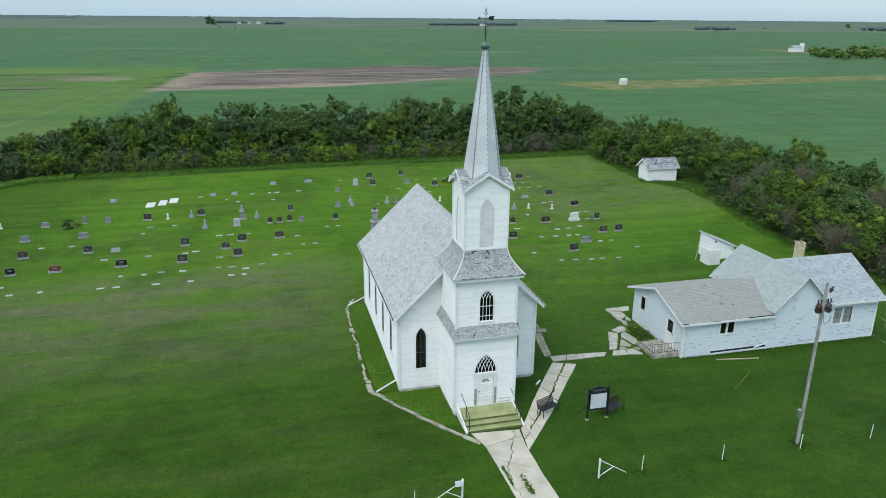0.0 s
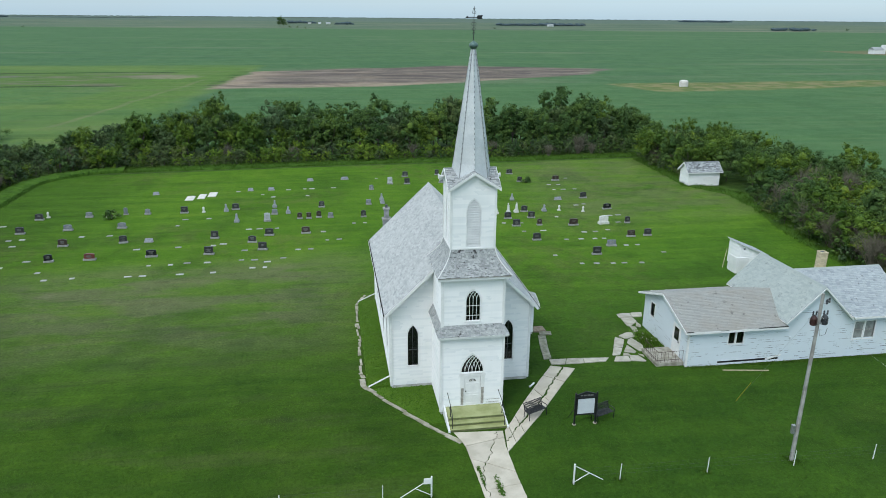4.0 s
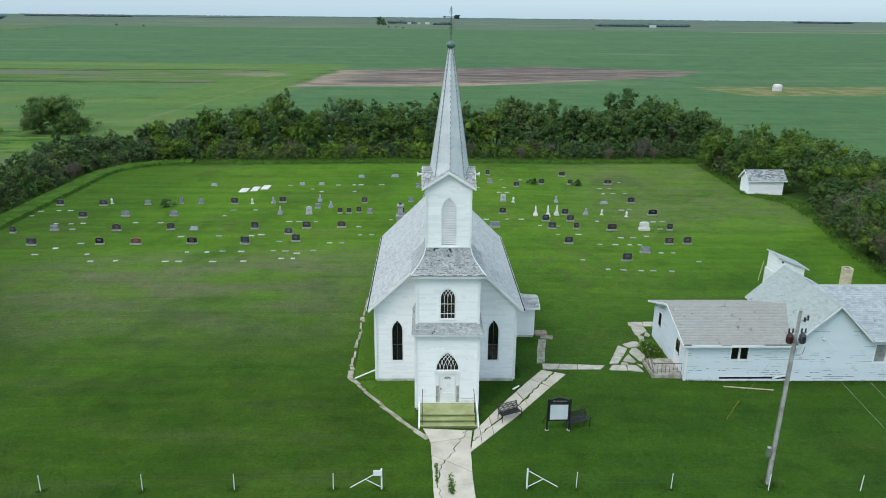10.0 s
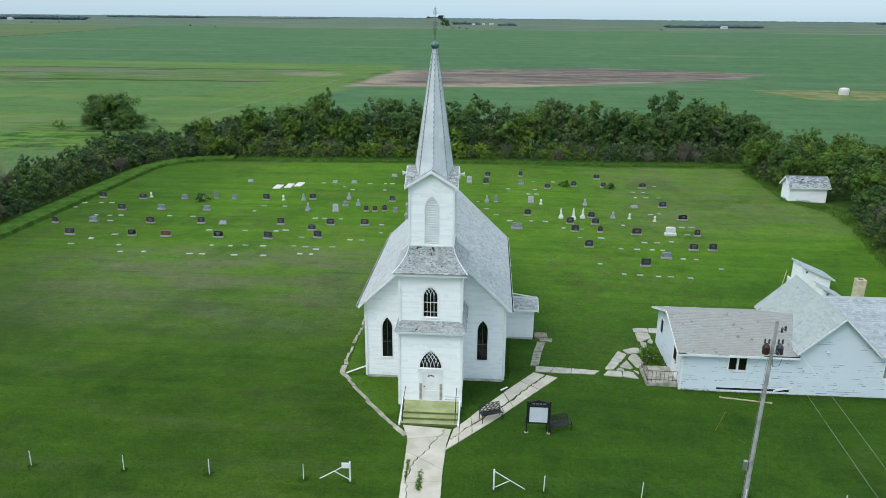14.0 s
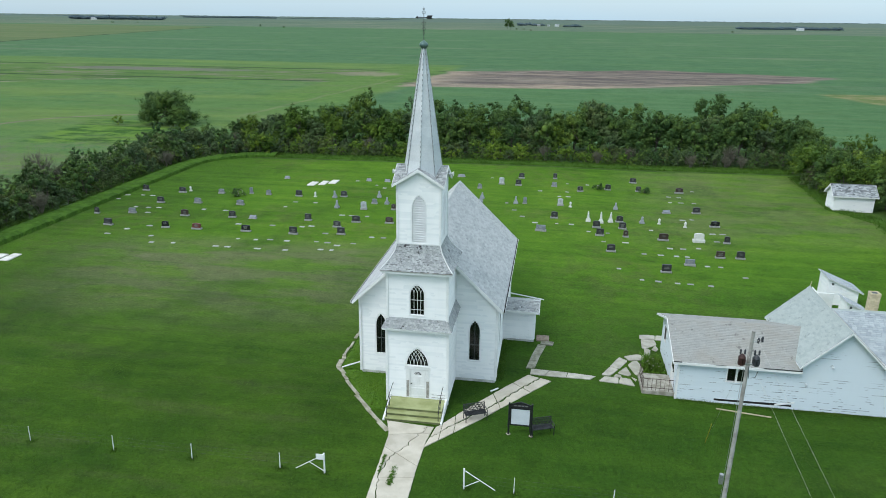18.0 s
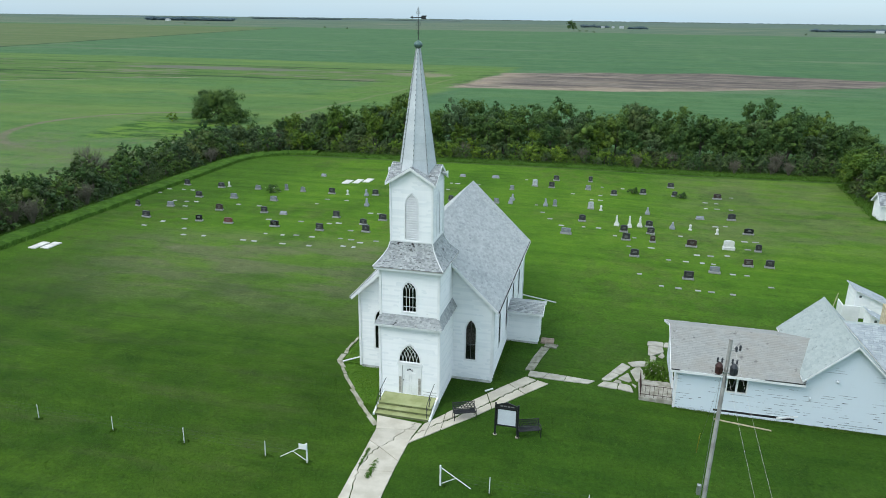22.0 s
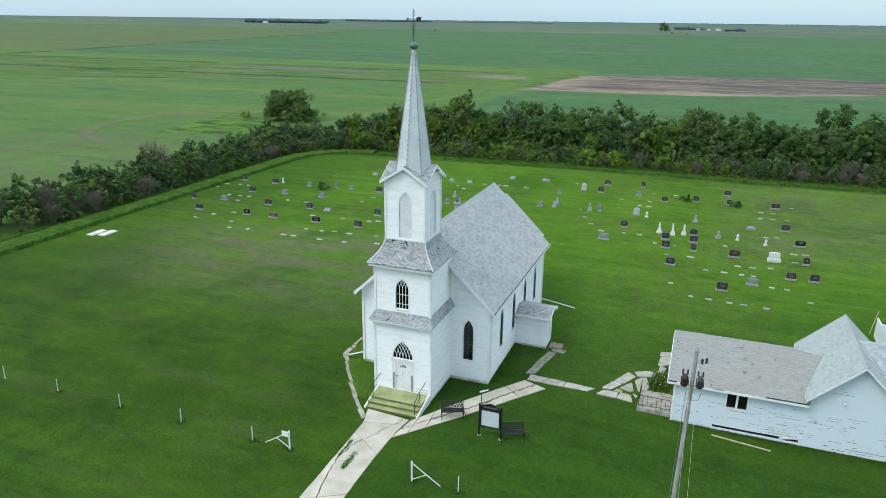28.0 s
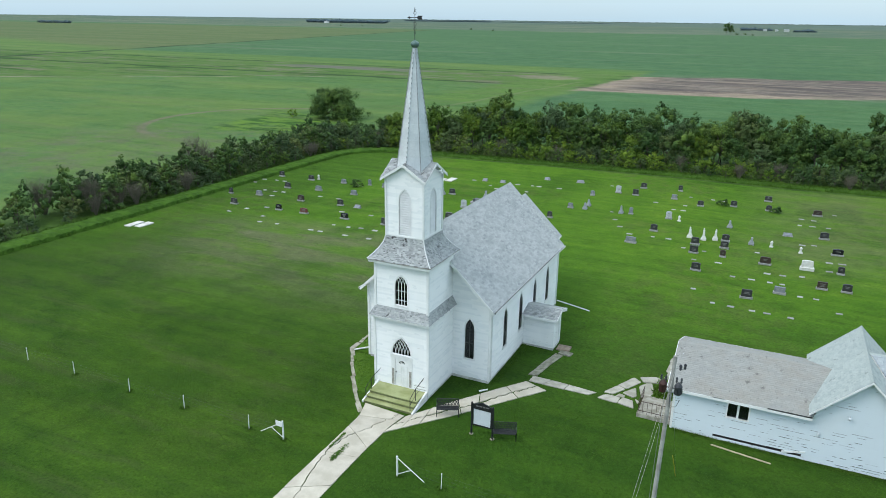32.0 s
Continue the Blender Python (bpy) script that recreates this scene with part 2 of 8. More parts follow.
FLAG_STONE = plain("pale_flagstone", (0.50, 0.475, 0.415), (0.37, 0.355, 0.30), 1.8, 0.95, bump=0.6, vary=0.3)
EDGE_STONE = plain("weathered_edging_concrete", (0.50, 0.47, 0.385), (0.30, 0.285, 0.21), 2.2, 0.95, bump=0.6, vary=0.4)
PORCH_SLAB = plain("stained_porch_concrete", (0.42, 0.40, 0.35), (0.25, 0.235, 0.19), 2.5, 0.95, bump=0.6)
# opaque pane: the grey of reflection and curtains put into one colour
PANE_GREY = plain("dusty_grey_pane", (0.33, 0.345, 0.34), (0.22, 0.23, 0.23), 2.5, 0.15)
STEEL = plain("galvanised_steel", (0.45, 0.46, 0.47), (0.36, 0.37, 0.38), 9, 0.4, 0.7)
BRICK = plain("buff_chimney_brick", (0.66, 0.57, 0.38), (0.54, 0.46, 0.31), 4, 0.9, bump=0.5, vary=0.35)
CHIMNEY = plain("sooty_grey_block", (0.36, 0.37, 0.38), (0.24, 0.25, 0.26), 3, 0.9, bump=0.5)
RED_SLAB = plain("rust_stained_slab", (0.31, 0.245, 0.195), (0.22, 0.17, 0.13), 4, 0.9)
BOARD = plain("white_letter_board", (0.66, 0.70, 0.74), (0.60, 0.64, 0.69), 1.5, 0.35)
GRANITE = {
    "d": plain("dark_grey_granite", (0.030, 0.031, 0.034), (0.048, 0.048, 0.052), 5, 0.4, bump=0.05, fine=90),
    "k": plain("black_granite", (0.012, 0.012, 0.015), (0.025, 0.025, 0.03), 5, 0.2, bump=0.03, fine=90),
    "n": plain("brown_granite", (0.060, 0.040, 0.034), (0.042, 0.030, 0.027), 5, 0.4, bump=0.05, fine=90),
    "r": plain("red_granite", (0.17, 0.045, 0.04), (0.12, 0.04, 0.037), 5, 0.3, bump=0.05, fine=90),
    "g": plain("grey_granite", (0.23, 0.25, 0.28), (0.16, 0.175, 0.20), 5, 0.45, bump=0.1, fine=90),
    "l": plain("pale_granite", (0.50, 0.52, 0.55), (0.38, 0.40, 0.43), 5, 0.6, bump=0.1, fine=90),
    "m": plain("mid_grey_granite", (0.33, 0.35, 0.38), (0.25, 0.27, 0.30), 5, 0.6, bump=0.1, fine=90),
    "w": plain("white_marble", (0.72, 0.72, 0.69), (0.60, 0.60, 0.57), 5, 0.55, bump=0.1, fine=60),
}
BASE_STONE = plain("rough_grey_base", (0.34, 0.34, 0.34), (0.25, 0.25, 0.25), 6, 0.85, bump=0.4)
MARKER = plain("pale_flat_marker", (0.50, 0.51, 0.49), (0.36, 0.37, 0.35), 3, 0.8, bump=0.3, vary=0.7)
LEDGER = plain("white_ledger_stone", (0.68, 0.66, 0.63), (0.56, 0.53, 0.50), 2, 0.8)
LETTER = plain("pale_engraving", (0.20, 0.20, 0.20), (0.15, 0.15, 0.15), 9, 0.8)
BARK = plain("grey_brown_bark", (0.11, 0.095, 0.08), (0.07, 0.06, 0.052), 7, 0.95, bump=0.7)
TWIG = plain("dry_grey_twigs", (0.19, 0.175, 0.13), (0.14, 0.128, 0.095), 3, 0.95, vary=0.4)


def glass():
    k = Net("dark_window_glass")
    k.b.inputs["Transmission Weight"].default_value = 0.75
    k.b.inputs["IOR"].default_value = 1.45
    return k.done(k.mix(k.ramp(k.noise(5, 3), 0.4, 0.7), (0.025, 0.03, 0.033), (0.05, 0.055, 0.06)), 0.12, 0, 0.5)


GLASS = glass()


def leaf_mat(name, deep, mid, tip, through=0.10):
    """Leaves: each spray its own green, some light passing through."""
    k = Net(name)
    g = [x for x in k.n if x.type == "NEW_GEOMETRY"][0].outputs["Random Per Island"]
    o = k.n.new("ShaderNodeObjectInfo").outputs["Random"]
    c = k.mix(k.ramp(g, 0.0, 1.0, 0.3, 0.75, False), deep, mid)
    c = k.mix(k.ramp(k.noise(0.5, 5, 0.65), 0.44, 0.70, 0.0, 0.6), c, tip)
    c = k.mix(k.ramp(g, 0.88, 1.0, 0.0, 0.35), c, tip)
    c = k.mix(k.ramp(o, 0.0, 1.0, 0.0, 0.8, False), c, k.mix(1.0, c, (0.62, 0.74, 0.84), "MULTIPLY"))
    c = k.mix(k.ramp(k.math("FRACT", k.math("MULTIPLY", o, 9.7)), 0.55, 1.0, 0.0, 0.7), c, k.mix(1.0, c, (1.42, 1.25, 0.95), "MULTIPLY"))
    k.done(c, 0.65, 0, 0.15)
    t, mx = k.n.new("ShaderNodeBsdfTranslucent"), k.n.new("ShaderNodeMixShader")
    k.l.new(c, t.inputs["Color"])
    mx.inputs["Fac"].default_value = through
    out = [x for x in k.n if x.type == "OUTPUT_MATERIAL"][0]
    k.l.new(k.b.outputs[0], mx.inputs[1])
    k.l.new(t.outputs[0], mx.inputs[2])
    k.l.new(mx.outputs[0], out.inputs["Surface"])
    return k.m


LEAF = leaf_mat("deep_green_leaves", (0.032, 0.066, 0.020), (0.070, 0.136, 0.034), (0.185, 0.275, 0.050))
LEAF_BRIGHT = leaf_mat("bright_green_leaves", (0.034, 0.072, 0.011), (0.082, 0.150, 0.019), (0.235, 0.325, 0.038))
LEAF_LIME = leaf_mat("lime_green_leaves", (0.066, 0.126, 0.016), (0.140, 0.228, 0.028), (0.275, 0.365, 0.045))
LEAF_DULL = leaf_mat("dull_grey_green_leaves", (0.048, 0.082, 0.034), (0.085, 0.134, 0.052), (0.170, 0.225, 0.080))
# skyline leaves: pale blue distance haze put into the colour
LEAF_FAR_HAZE = leaf_mat("far_wood_leaves", (0.15, 0.20, 0.21), (0.17, 0.22, 0.23), (0.18, 0.235, 0.24))
WEED = leaf_mat("bright_weed_leaves", (0.085, 0.19, 0.014), (0.115, 0.235, 0.020), (0.16, 0.28, 0.03))
LEAF_SHRUB = leaf_mat("light_shrub_leaves", (0.070, 0.104, 0.038), (0.100, 0.140, 0.048), (0.175, 0.220, 0.076))
# nearer far woods: bluish haze put into the leaf colour too
LEAF_WOOD_HAZE = leaf_mat("dark_wood_leaves", (0.088, 0.130, 0.152), (0.100, 0.144, 0.164), (0.112, 0.156, 0.170))
GRASS_TALL = leaf_mat("tall_grass_blades", (0.050, 0.112, 0.012), (0.076, 0.155, 0.018), (0.115, 0.19, 0.028))


def gz(x, y=0.0):
    """The height of the ground: a slight fall east of the church."""
    s = min(1.0, max(0.0, (x - 14.0) / 20.0))
    return -0.30 * s * s * (3 - 2 * s)


def ground_mat():
    k = Net("grass_and_fields")
    x, y, z = k.xyz()
    edge = k.math("SUBTRACT", k.noise(0.045, 5, 0.6), 0.5)
    edge_fine = k.math("SUBTRACT", k.noise(0.7, 4, 0.6), 0.5)

    def half(nx, ny, d, soft=2.0, wob=6.0, fine=0.0):
        """1 where nx*x + ny*y > d, with an uneven edge."""
        s = k.math("SUBTRACT", k.math("ADD", k.math("MULTIPLY", x, nx), k.math("MULTIPLY", y, ny)), d)
        s = k.math("ADD", s, k.math("MULTIPLY", edge, wob))
        if fine:
            s = k.math("ADD", s, k.math("MULTIPLY", edge_fine, fine))
        return k.ramp(s, -soft, soft)

    def both(*parts):
        f = parts[0]
        for p in parts[1:]:
            f = k.math("MULTIPLY", f, p)
        return f

    fine, mid, big = k.noise(6.0, 6, 0.7), k.noise(0.5, 5, 0.6), k.noise(0.06, 4, 0.6)
    rows = k.noise(1.0, 4, 0.6, (0.01, 0.09, 1.0))
    tram = k.noise(1.0, 3, 0.6, (0.05, 0.006, 1.0))
    # the wide bean and wheat fields
    c = k.mix(k.ramp(big, 0.3, 0.7), (0.050, 0.120, 0.054), (0.065, 0.140, 0.060))
    c = k.mix(k.ramp(rows, 0.35, 0.7, 0.0, 0.5), c, (0.088, 0.172, 0.066))
    c = k.mix(k.ramp(tram, 0.55, 0.75, 0.0, 0.3), c, (0.105, 0.172, 0.075))
    c = k.mix(k.ramp(k.noise(1.0, 3, 0.6, (0.004, 0.03, 1.0)), 0.56, 0.70, 0.0, 0.5), c, (0.16, 0.18, 0.115))
    c = k.mix(k.ramp(k.noise(1.0, 6, 0.75, (0.06, 0.22, 1.0)), 0.55, 0.72, 0.0, 0.5), c, (0.135, 0.165, 0.095))
    near_n = both(half(0, -1, -232, 6, 12), half(1, 0, -25, 4, 8))
    c = k.mix(k.math("MULTIPLY", near_n, 0.7), c, k.mix(k.ramp(k.noise(1.0, 4, 0.6, (0.02, 0.35, 1)), 0.4, 0.65), (0.062, 0.142, 0.052), (0.086, 0.165, 0.064)))
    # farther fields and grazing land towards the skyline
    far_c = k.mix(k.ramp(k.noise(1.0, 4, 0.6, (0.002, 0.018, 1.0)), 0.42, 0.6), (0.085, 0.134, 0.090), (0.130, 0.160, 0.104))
    far_c = k.mix(k.ramp(k.noise(1.0, 4, 0.6, (0.0011, 0.011, 1.0)), 0.54, 0.60, 0.0, 0.7), far_c, (0.060, 0.115, 0.075))
    far_c = k.mix(k.ramp(k.noise(1.0, 5, 0.6, (0.0016, 0.03, 1.0)), 0.60, 0.66, 0.0, 0.8), far_c, (0.045, 0.075, 0.055))
    far_c = k.mix(k.ramp(k.noise(1.0, 3, 0.5, (0.0022, 0.022, 1.0)), 0.60, 0.62, 0.0, 0.75), far_c, (0.21, 0.205, 0.15))
    far_c = k.mix(k.ramp(k.noise(1.0, 5, 0.7, (0.007, 0.03, 1.0)), 0.63, 0.65, 0.0, 0.9), far_c, (0.036, 0.062, 0.044))
    headland = k.math("MULTIPLY", half(0.08, 1.0, 1278, 4, 40), k.ramp(k.noise(1.0, 5, 0.6, (0.006, 0.02, 1.0)), 0.45, 0.55))
    c = k.mix(headland, c, (0.185, 0.19, 0.125))
    c = k.mix(half(0.08, 1.0, 1300, 5, 40), c, far_c)
    # blue-green distance haze mixed into the ground colour beyond the far fields
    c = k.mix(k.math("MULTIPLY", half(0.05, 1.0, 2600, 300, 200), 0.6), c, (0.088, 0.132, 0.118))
    # light pasture to the west
    west = both(half(-1.0, 0.06, 44, 3, 8), half(0.0, -1.0, -338, 3, 10))
    olive = both(half(-0.97, -0.24, 270, 6, 14), half(0.0, -1.0, -1250, 30, 40))
    c = k.mix(k.math("MAXIMUM", west, olive), c, k.mix(k.ramp(k.noise(1.0, 4, 0.6, (0.006, 0.05, 1.0)), 0.4, 0.62), (0.084, 0.162, 0.044), (0.120, 0.190, 0.050)))
    c = k.mix(both(olive, half(0.35, 1.0, 215, 20, 30)), c, k.mix(k.ramp(k.noise(1.0, 4, 0.6, (0.003, 0.03, 1.0)), 0.42, 0.6), (0.092, 0.135, 0.052), (0.118, 0.147, 0.062)))
    c = k.mix(both(west, k.ramp(k.noise(0.03, 5), 0.46, 0.60), half(0, -1, -236, 4, 10)), c, k.mix(k.ramp(mid, 0.4, 0.6), (0.070, 0.152, 0.050), (0.095, 0.175, 0.052)))
    # grassy draw with bare banks between the pasture and the wheat
    pasture = both(half(0, -1, -236, 2, 8, 3), half(0.57, -0.82, -263, 2, 8, 3))
    draw = both(west, k.math("SUBTRACT", 1.0, pasture), half(0, -1, -296, 5, 18, 4))
    lie = k.noise(1.0, 5, 0.62, (0.016, 0.07, 1), dist=0.8)
    c = k.mix(draw, c, k.mix(k.ramp(lie, 0.36, 0.50), (0.036, 0.090, 0.018), (0.085, 0.155, 0.036)))
    c = k.mix(k.math("MULTIPLY", draw, k.ramp(k.noise(1.0, 6, 0.7, (0.028, 0.09, 1), dist=1.0), 0.52, 0.62, 0.0, 0.8)), c, (0.175, 0.155, 0.115))
    brink = both(west, half(0, -1, -238.5, 0.8, 8, 3), half(0.57, -0.82, -265, 0.8, 8, 3), k.math("SUBTRACT", 1.0, both(half(0, -1, -235.8, 0.8, 8, 3), half(0.57, -0.82, -262.3, 0.8, 8, 3))))
    c = k.mix(k.math("MULTIPLY", brink, k.ramp(k.noise(0.04, 4), 0.42, 0.58, 0, 0.9)), c, (0.24, 0.21, 0.16))
    # dark ditches at both sides of the draw
    for d0, d1 in ((-243.0, -238.8), (-298.5, -295.0)):
        ditch = both(west, half(0.02, -1, d0, 0.7, 9, 3), k.math("SUBTRACT", 1.0, half(0.02, -1, d1, 0.7, 9, 3)))
        c = k.mix(k.math("MULTIPLY", ditch, k.ramp(k.noise(0.03, 4), 0.34, 0.50, 0.2, 0.9)), c, (0.022, 0.058, 0.014))
    # grass bank that runs north beside the ploughed piece
    bank = both(half(-1, 0.05, 46, 2, 8, 3), half(1, -0.08, -78, 2, 8, 3), half(0, 1, 180, 6, 8), half(0, -1, -322, 4, 8))
    c = k.mix(k.math("MULTIPLY", bank, 0.8), c, k.mix(k.ramp(mid, 0.4, 0.6), (0.078, 0.160, 0.030), (0.105, 0.185, 0.040)))
    # lush patch, bare wheel ring and worn ground beyond the west hedge
    lush = both(half(1, 0.2, -52, 2, 10, 4), half(-1, 0, 55, 2, 8, 4), half(0, 1, 109, 2, 8, 4), half(0, -1, -137, 2, 8, 4))
    c = k.mix(k.math("MULTIPLY", lush, k.ramp(k.noise(0.14, 5, 0.7), 0.30, 0.50, 0.3, 1.0)), c, k.mix(k.ramp(k.noise(0.3, 5, 0.65, (0.6, 1.4, 1.0)), 0.42, 0.58), (0.026, 0.082, 0.010), (0.118, 0.215, 0.030)))
    dx, dy = k.math("SUBTRACT", x, -68.0), k.math("SUBTRACT", y, 121.0)
    rad = k.math("ADD", k.math("SQRT", k.math("ADD", k.math("MULTIPLY", dx, dx), k.math("MULTIPLY", dy, dy))), k.math("MULTIPLY", edge, 3.0))
    ring = k.math("MULTIPLY", k.ramp(k.math("ABSOLUTE", k.math("SUBTRACT", rad, 25.2)), 0.4, 1.5, 1.0, 0.0), half(-1, 0, 73, 5, 2))
    c = k.mix(k.math("MULTIPLY", ring, 0.95), c, (0.17, 0.15, 0.105))
    bare = both(half(-1, 0, 44, 4, 8), half(1, 0, -92, 4, 8), half(0, 1, 62, 6, 8), half(0, -1, -112, 6, 8))
    c = k.mix(k.math("MULTIPLY", bare, k.ramp(k.noise(0.16, 6, 0.7), 0.42, 0.64, 0, 0.8)), c, (0.130, 0.135, 0.085))
    # ploughed brown piece
    plough = both(half(-0.08, 0.997, 229.9, 2, 7, 4), half(-0.474, 0.88, 195.6, 2, 7, 4), half(0.99, -0.1, -54, 2, 10, 4), half(0.41, -0.91, -280, 3, 12, 5), half(-0.38, -0.92, -334.7, 3, 12, 5), half(-0.81, 0.59, 78, 3, 10, 5))
    soil = k.mix(k.ramp(k.noise(1.0, 6, 0.7, (0.022, 0.11, 1), dist=1.6), 0.40, 0.66), (0.098, 0.080, 0.074), (0.25, 0.205, 0.168))
    sandy = k.math("SUBTRACT", 1.0, both(half(-0.26, 0.966, 234, 6, 18, 9), half(0.99, -0.1, -46, 7, 14, 6)))
    soil = k.mix(k.math("MULTIPLY", sandy, k.ramp(k.noise(1.0, 6, 0.7, (0.03, 0.14, 1), dist=1.0), 0.38, 0.58, 0.2, 0.85)), soil, (0.34, 0.265, 0.200))
    c = k.mix(plough, c, soil)
    # tan grass island round the tank
    isle = both(half(-0.14, 1, 196, 2, 12, 4), half(0.06, -1, -234, 2, 12, 4), half(1, 0.25, 160, 3, 10, 3))
    c = k.mix(isle, c, k.mix(k.ramp(k.noise(0.15, 5), 0.42, 0.6), (0.115, 0.155, 0.050), (0.205, 0.195, 0.095)))
    yard = both(half(0.0, 1, 330, 8, 20), half(0.2, -1, -410, 8, 20), half(1, 0.1, 408, 4, 10))
    c = k.mix(yard, c, k.mix(k.ramp(mid, 0.4, 0.6), (0.19, 0.165, 0.10), (0.10, 0.12, 0.05)))
    # bare patch in the draw and the worn trail beside it
    px_, py_ = k.math("DIVIDE", k.math("ADD", x, 54.0), 13.0), k.math("DIVIDE", k.math("SUBTRACT", y, 275.0), 11.0)
    rad = k.math("ADD", k.math("ADD", k.math("MULTIPLY", px_, px_), k.math("MULTIPLY", py_, py_)), k.math("MULTIPLY", k.math("SUBTRACT", k.noise(0.12, 6, 0.7), 0.5), 3.0))
    c = k.mix(k.ramp(rad, 0.3, 1.3, 0.75, 0.0), c, (0.235, 0.205, 0.15))
    off = k.math("ABSOLUTE", k.math("ADD", k.math("SUBTRACT", k.math("ADD", x, 47.0), k.math("MULTIPLY", k.math("SUBTRACT", y, 185.0), 0.114)), k.math("MULTIPLY", edge, 5.0)))
    c = k.mix(both(k.ramp(off, 0.3, 1.4, 0.4, 0.0), half(0, 1, 150, 4, 0), half(0, -1, -262, 4, 0)), c, (0.19, 0.18, 0.11))
    # uneven growth over all the fields
    c = k.mix(k.ramp(k.noise(0.11, 6, 0.72), 0.42, 0.64, 0.0, 0.5), c, k.mix(1.0, c, (0.66, 0.72, 0.64), "MULTIPLY"))
    c = k.mix(k.ramp(k.noise(0.05, 6, 0.72, (0.6, 1.5, 1.0)), 0.50, 0.66, 0.0, 0.35), c, k.mix(1.0, c, (1.35, 1.2, 1.0), "MULTIPLY"))
    c = k.mix(k.ramp(k.noise(0.45, 6, 0.8), 0.50, 0.64, 0.0, 0.45), c, k.mix(1.0, c, (1.5, 1.28, 1.25), "MULTIPLY"))
    # grazed and lodged bands in the pasture, and the dark line of its far margin
    grazed = k.noise(1.0, 6, 0.7, (0.012, 0.14, 1.0), dist=0.5)
    c = k.mix(both(west, k.ramp(grazed, 0.54, 0.62, 0.0, 0.45)), c, (0.118, 0.146, 0.062))
    c = k.mix(both(west, k.ramp(grazed, 0.44, 0.36, 0.0, 0.5)), c, (0.046, 0.100, 0.028))
    rough = both(half(-1, 0, 40, 3, 6), half(0, -1, -142, 6, 10))
    tuss = k.noise(0.9, 6, 0.78)
    c = k.mix(both(rough, k.ramp(tuss, 0.50, 0.62, 0.0, 0.6)), c, (0.120, 0.200, 0.046))
    c = k.mix(both(rough, k.ramp(tuss, 0.46, 0.36, 0.0, 0.6)), c, (0.040, 0.088, 0.024))
    qx, qy = k.math("DIVIDE", k.math("ADD", x, 146.0), 46.0), k.math("DIVIDE", k.math("SUBTRACT", y, 277.0), 9.0)
    rad = k.math("ADD", k.math("ADD", k.math("MULTIPLY", qx, qx), k.math("MULTIPLY", qy, qy)), k.math("MULTIPLY", k.math("SUBTRACT", k.noise(0.10, 6, 0.7), 0.5), 3.0))
    c = k.mix(k.ramp(rad, 0.3, 1.3, 0.8, 0.0), c, (0.150, 0.132, 0.122))
    rim = both(half(-0.97, -0.24, 266, 1.5, 14), k.math("SUBTRACT", 1.0, half(-0.97, -0.24, 273, 1.5, 14)), half(0.0, -1.0, -1250, 30, 40))
    c = k.mix(k.math("MULTIPLY", rim, k.ramp(k.noise(0.02, 4), 0.35, 0.5, 0.3, 0.9)), c, (0.030, 0.060, 0.024))
    # rough grass under and round the shelter belt
    belt = both(half(0.06, -1.0, -127, 2, 8), half(1, 0, -45, 3, 6), half(-1, 0, -74, 3, 6))
    c = k.mix(belt, c, k.mix(k.ramp(mid, 0.4, 0.62), (0.034, 0.072, 0.012), (0.056, 0.108, 0.018)))
    # mown churchyard
    lawn = both(half(-0.06, 1.0, -60, 0.5, 0), half(0.06, -1.0, -104.8, 0.4, 1.0, 0.5), half(1, 0, -34.2, 0.4, 1.2, 0.4), half(-1, 0.06, -50.6, 0.4, 1.2, 0.4), half(0.707, -0.707, -94.8, 0.4, 1.0, 0.4))
    stripe = k.noise(1.0, 3, 0.5, (0.03, 0.55, 1.0))
    blotch = k.noise(0.16, 5, 0.65)
    streak = k.noise(1.0, 5, 0.7, (0.10, 1.3, 1.0))
    g = k.mix(k.ramp(big, 0.35, 0.65), (0.074, 0.169, 0.0085), (0.093, 0.194, 0.0104))
    g = k.mix(k.ramp(stripe, 0.40, 0.62, 0.0, 0.6), g, (0.114, 0.219, 0.0133))
    g = k.mix(k.ramp(blotch, 0.46, 0.68, 0.0, 0.55), g, (0.057, 0.136, 0.0076))
    g = k.mix(k.ramp(streak, 0.52, 0.72, 0.0, 0.5), g, (0.050, 0.119, 0.0066))
    dry = k.math("MULTIPLY", k.ramp(mid, 0.40, 0.62), k.ramp(k.noise(0.055, 3, 0.5), 0.46, 0.62))
    g = k.mix(k.math("MULTIPLY", dry, 0.5), g, (0.116, 0.142, 0.0304))
    worn = both(half(-0.02, 1, 43.0, 5, 8), half(0.1, -1, -62.5, 4, 8), half(1, 0.1, -19, 6, 8), half(-1, 0, -5, 5, 8))
    worn_e = both(half(0, 1, 72, 6, 10), half(1, 0, 30, 6, 10))
    wear = k.math("MAXIMUM", worn, k.math("MULTIPLY", worn_e, 0.6))
    g = k.mix(k.math("MULTIPLY", wear, k.ramp(k.noise(0.35, 5, 0.65, (0.35, 1.0, 1.0)), 0.36, 0.6, 0.2, 0.9)), g, (0.145, 0.160, 0.060))
    front = half(0, -1, -46.0, 12, 10)
    g = k.mix(k.math("MULTIPLY", front, 0.72), g, k.mix(k.ramp(k.noise(0.3, 6, 0.7, (0.4, 1.0, 1.0)), 0.36, 0.66), (0.024, 0.064, 0.0047), (0.060, 0.119, 0.0085)))
    g = k.mix(both(front, half(-1, 0, -7, 4, 6), k.ramp(k.noise(1.0, 6, 0.7, (0.10, 0.5, 1.0)), 0.48, 0.68, 0.0, 0.5)), g, (0.080, 0.098, 0.0265))
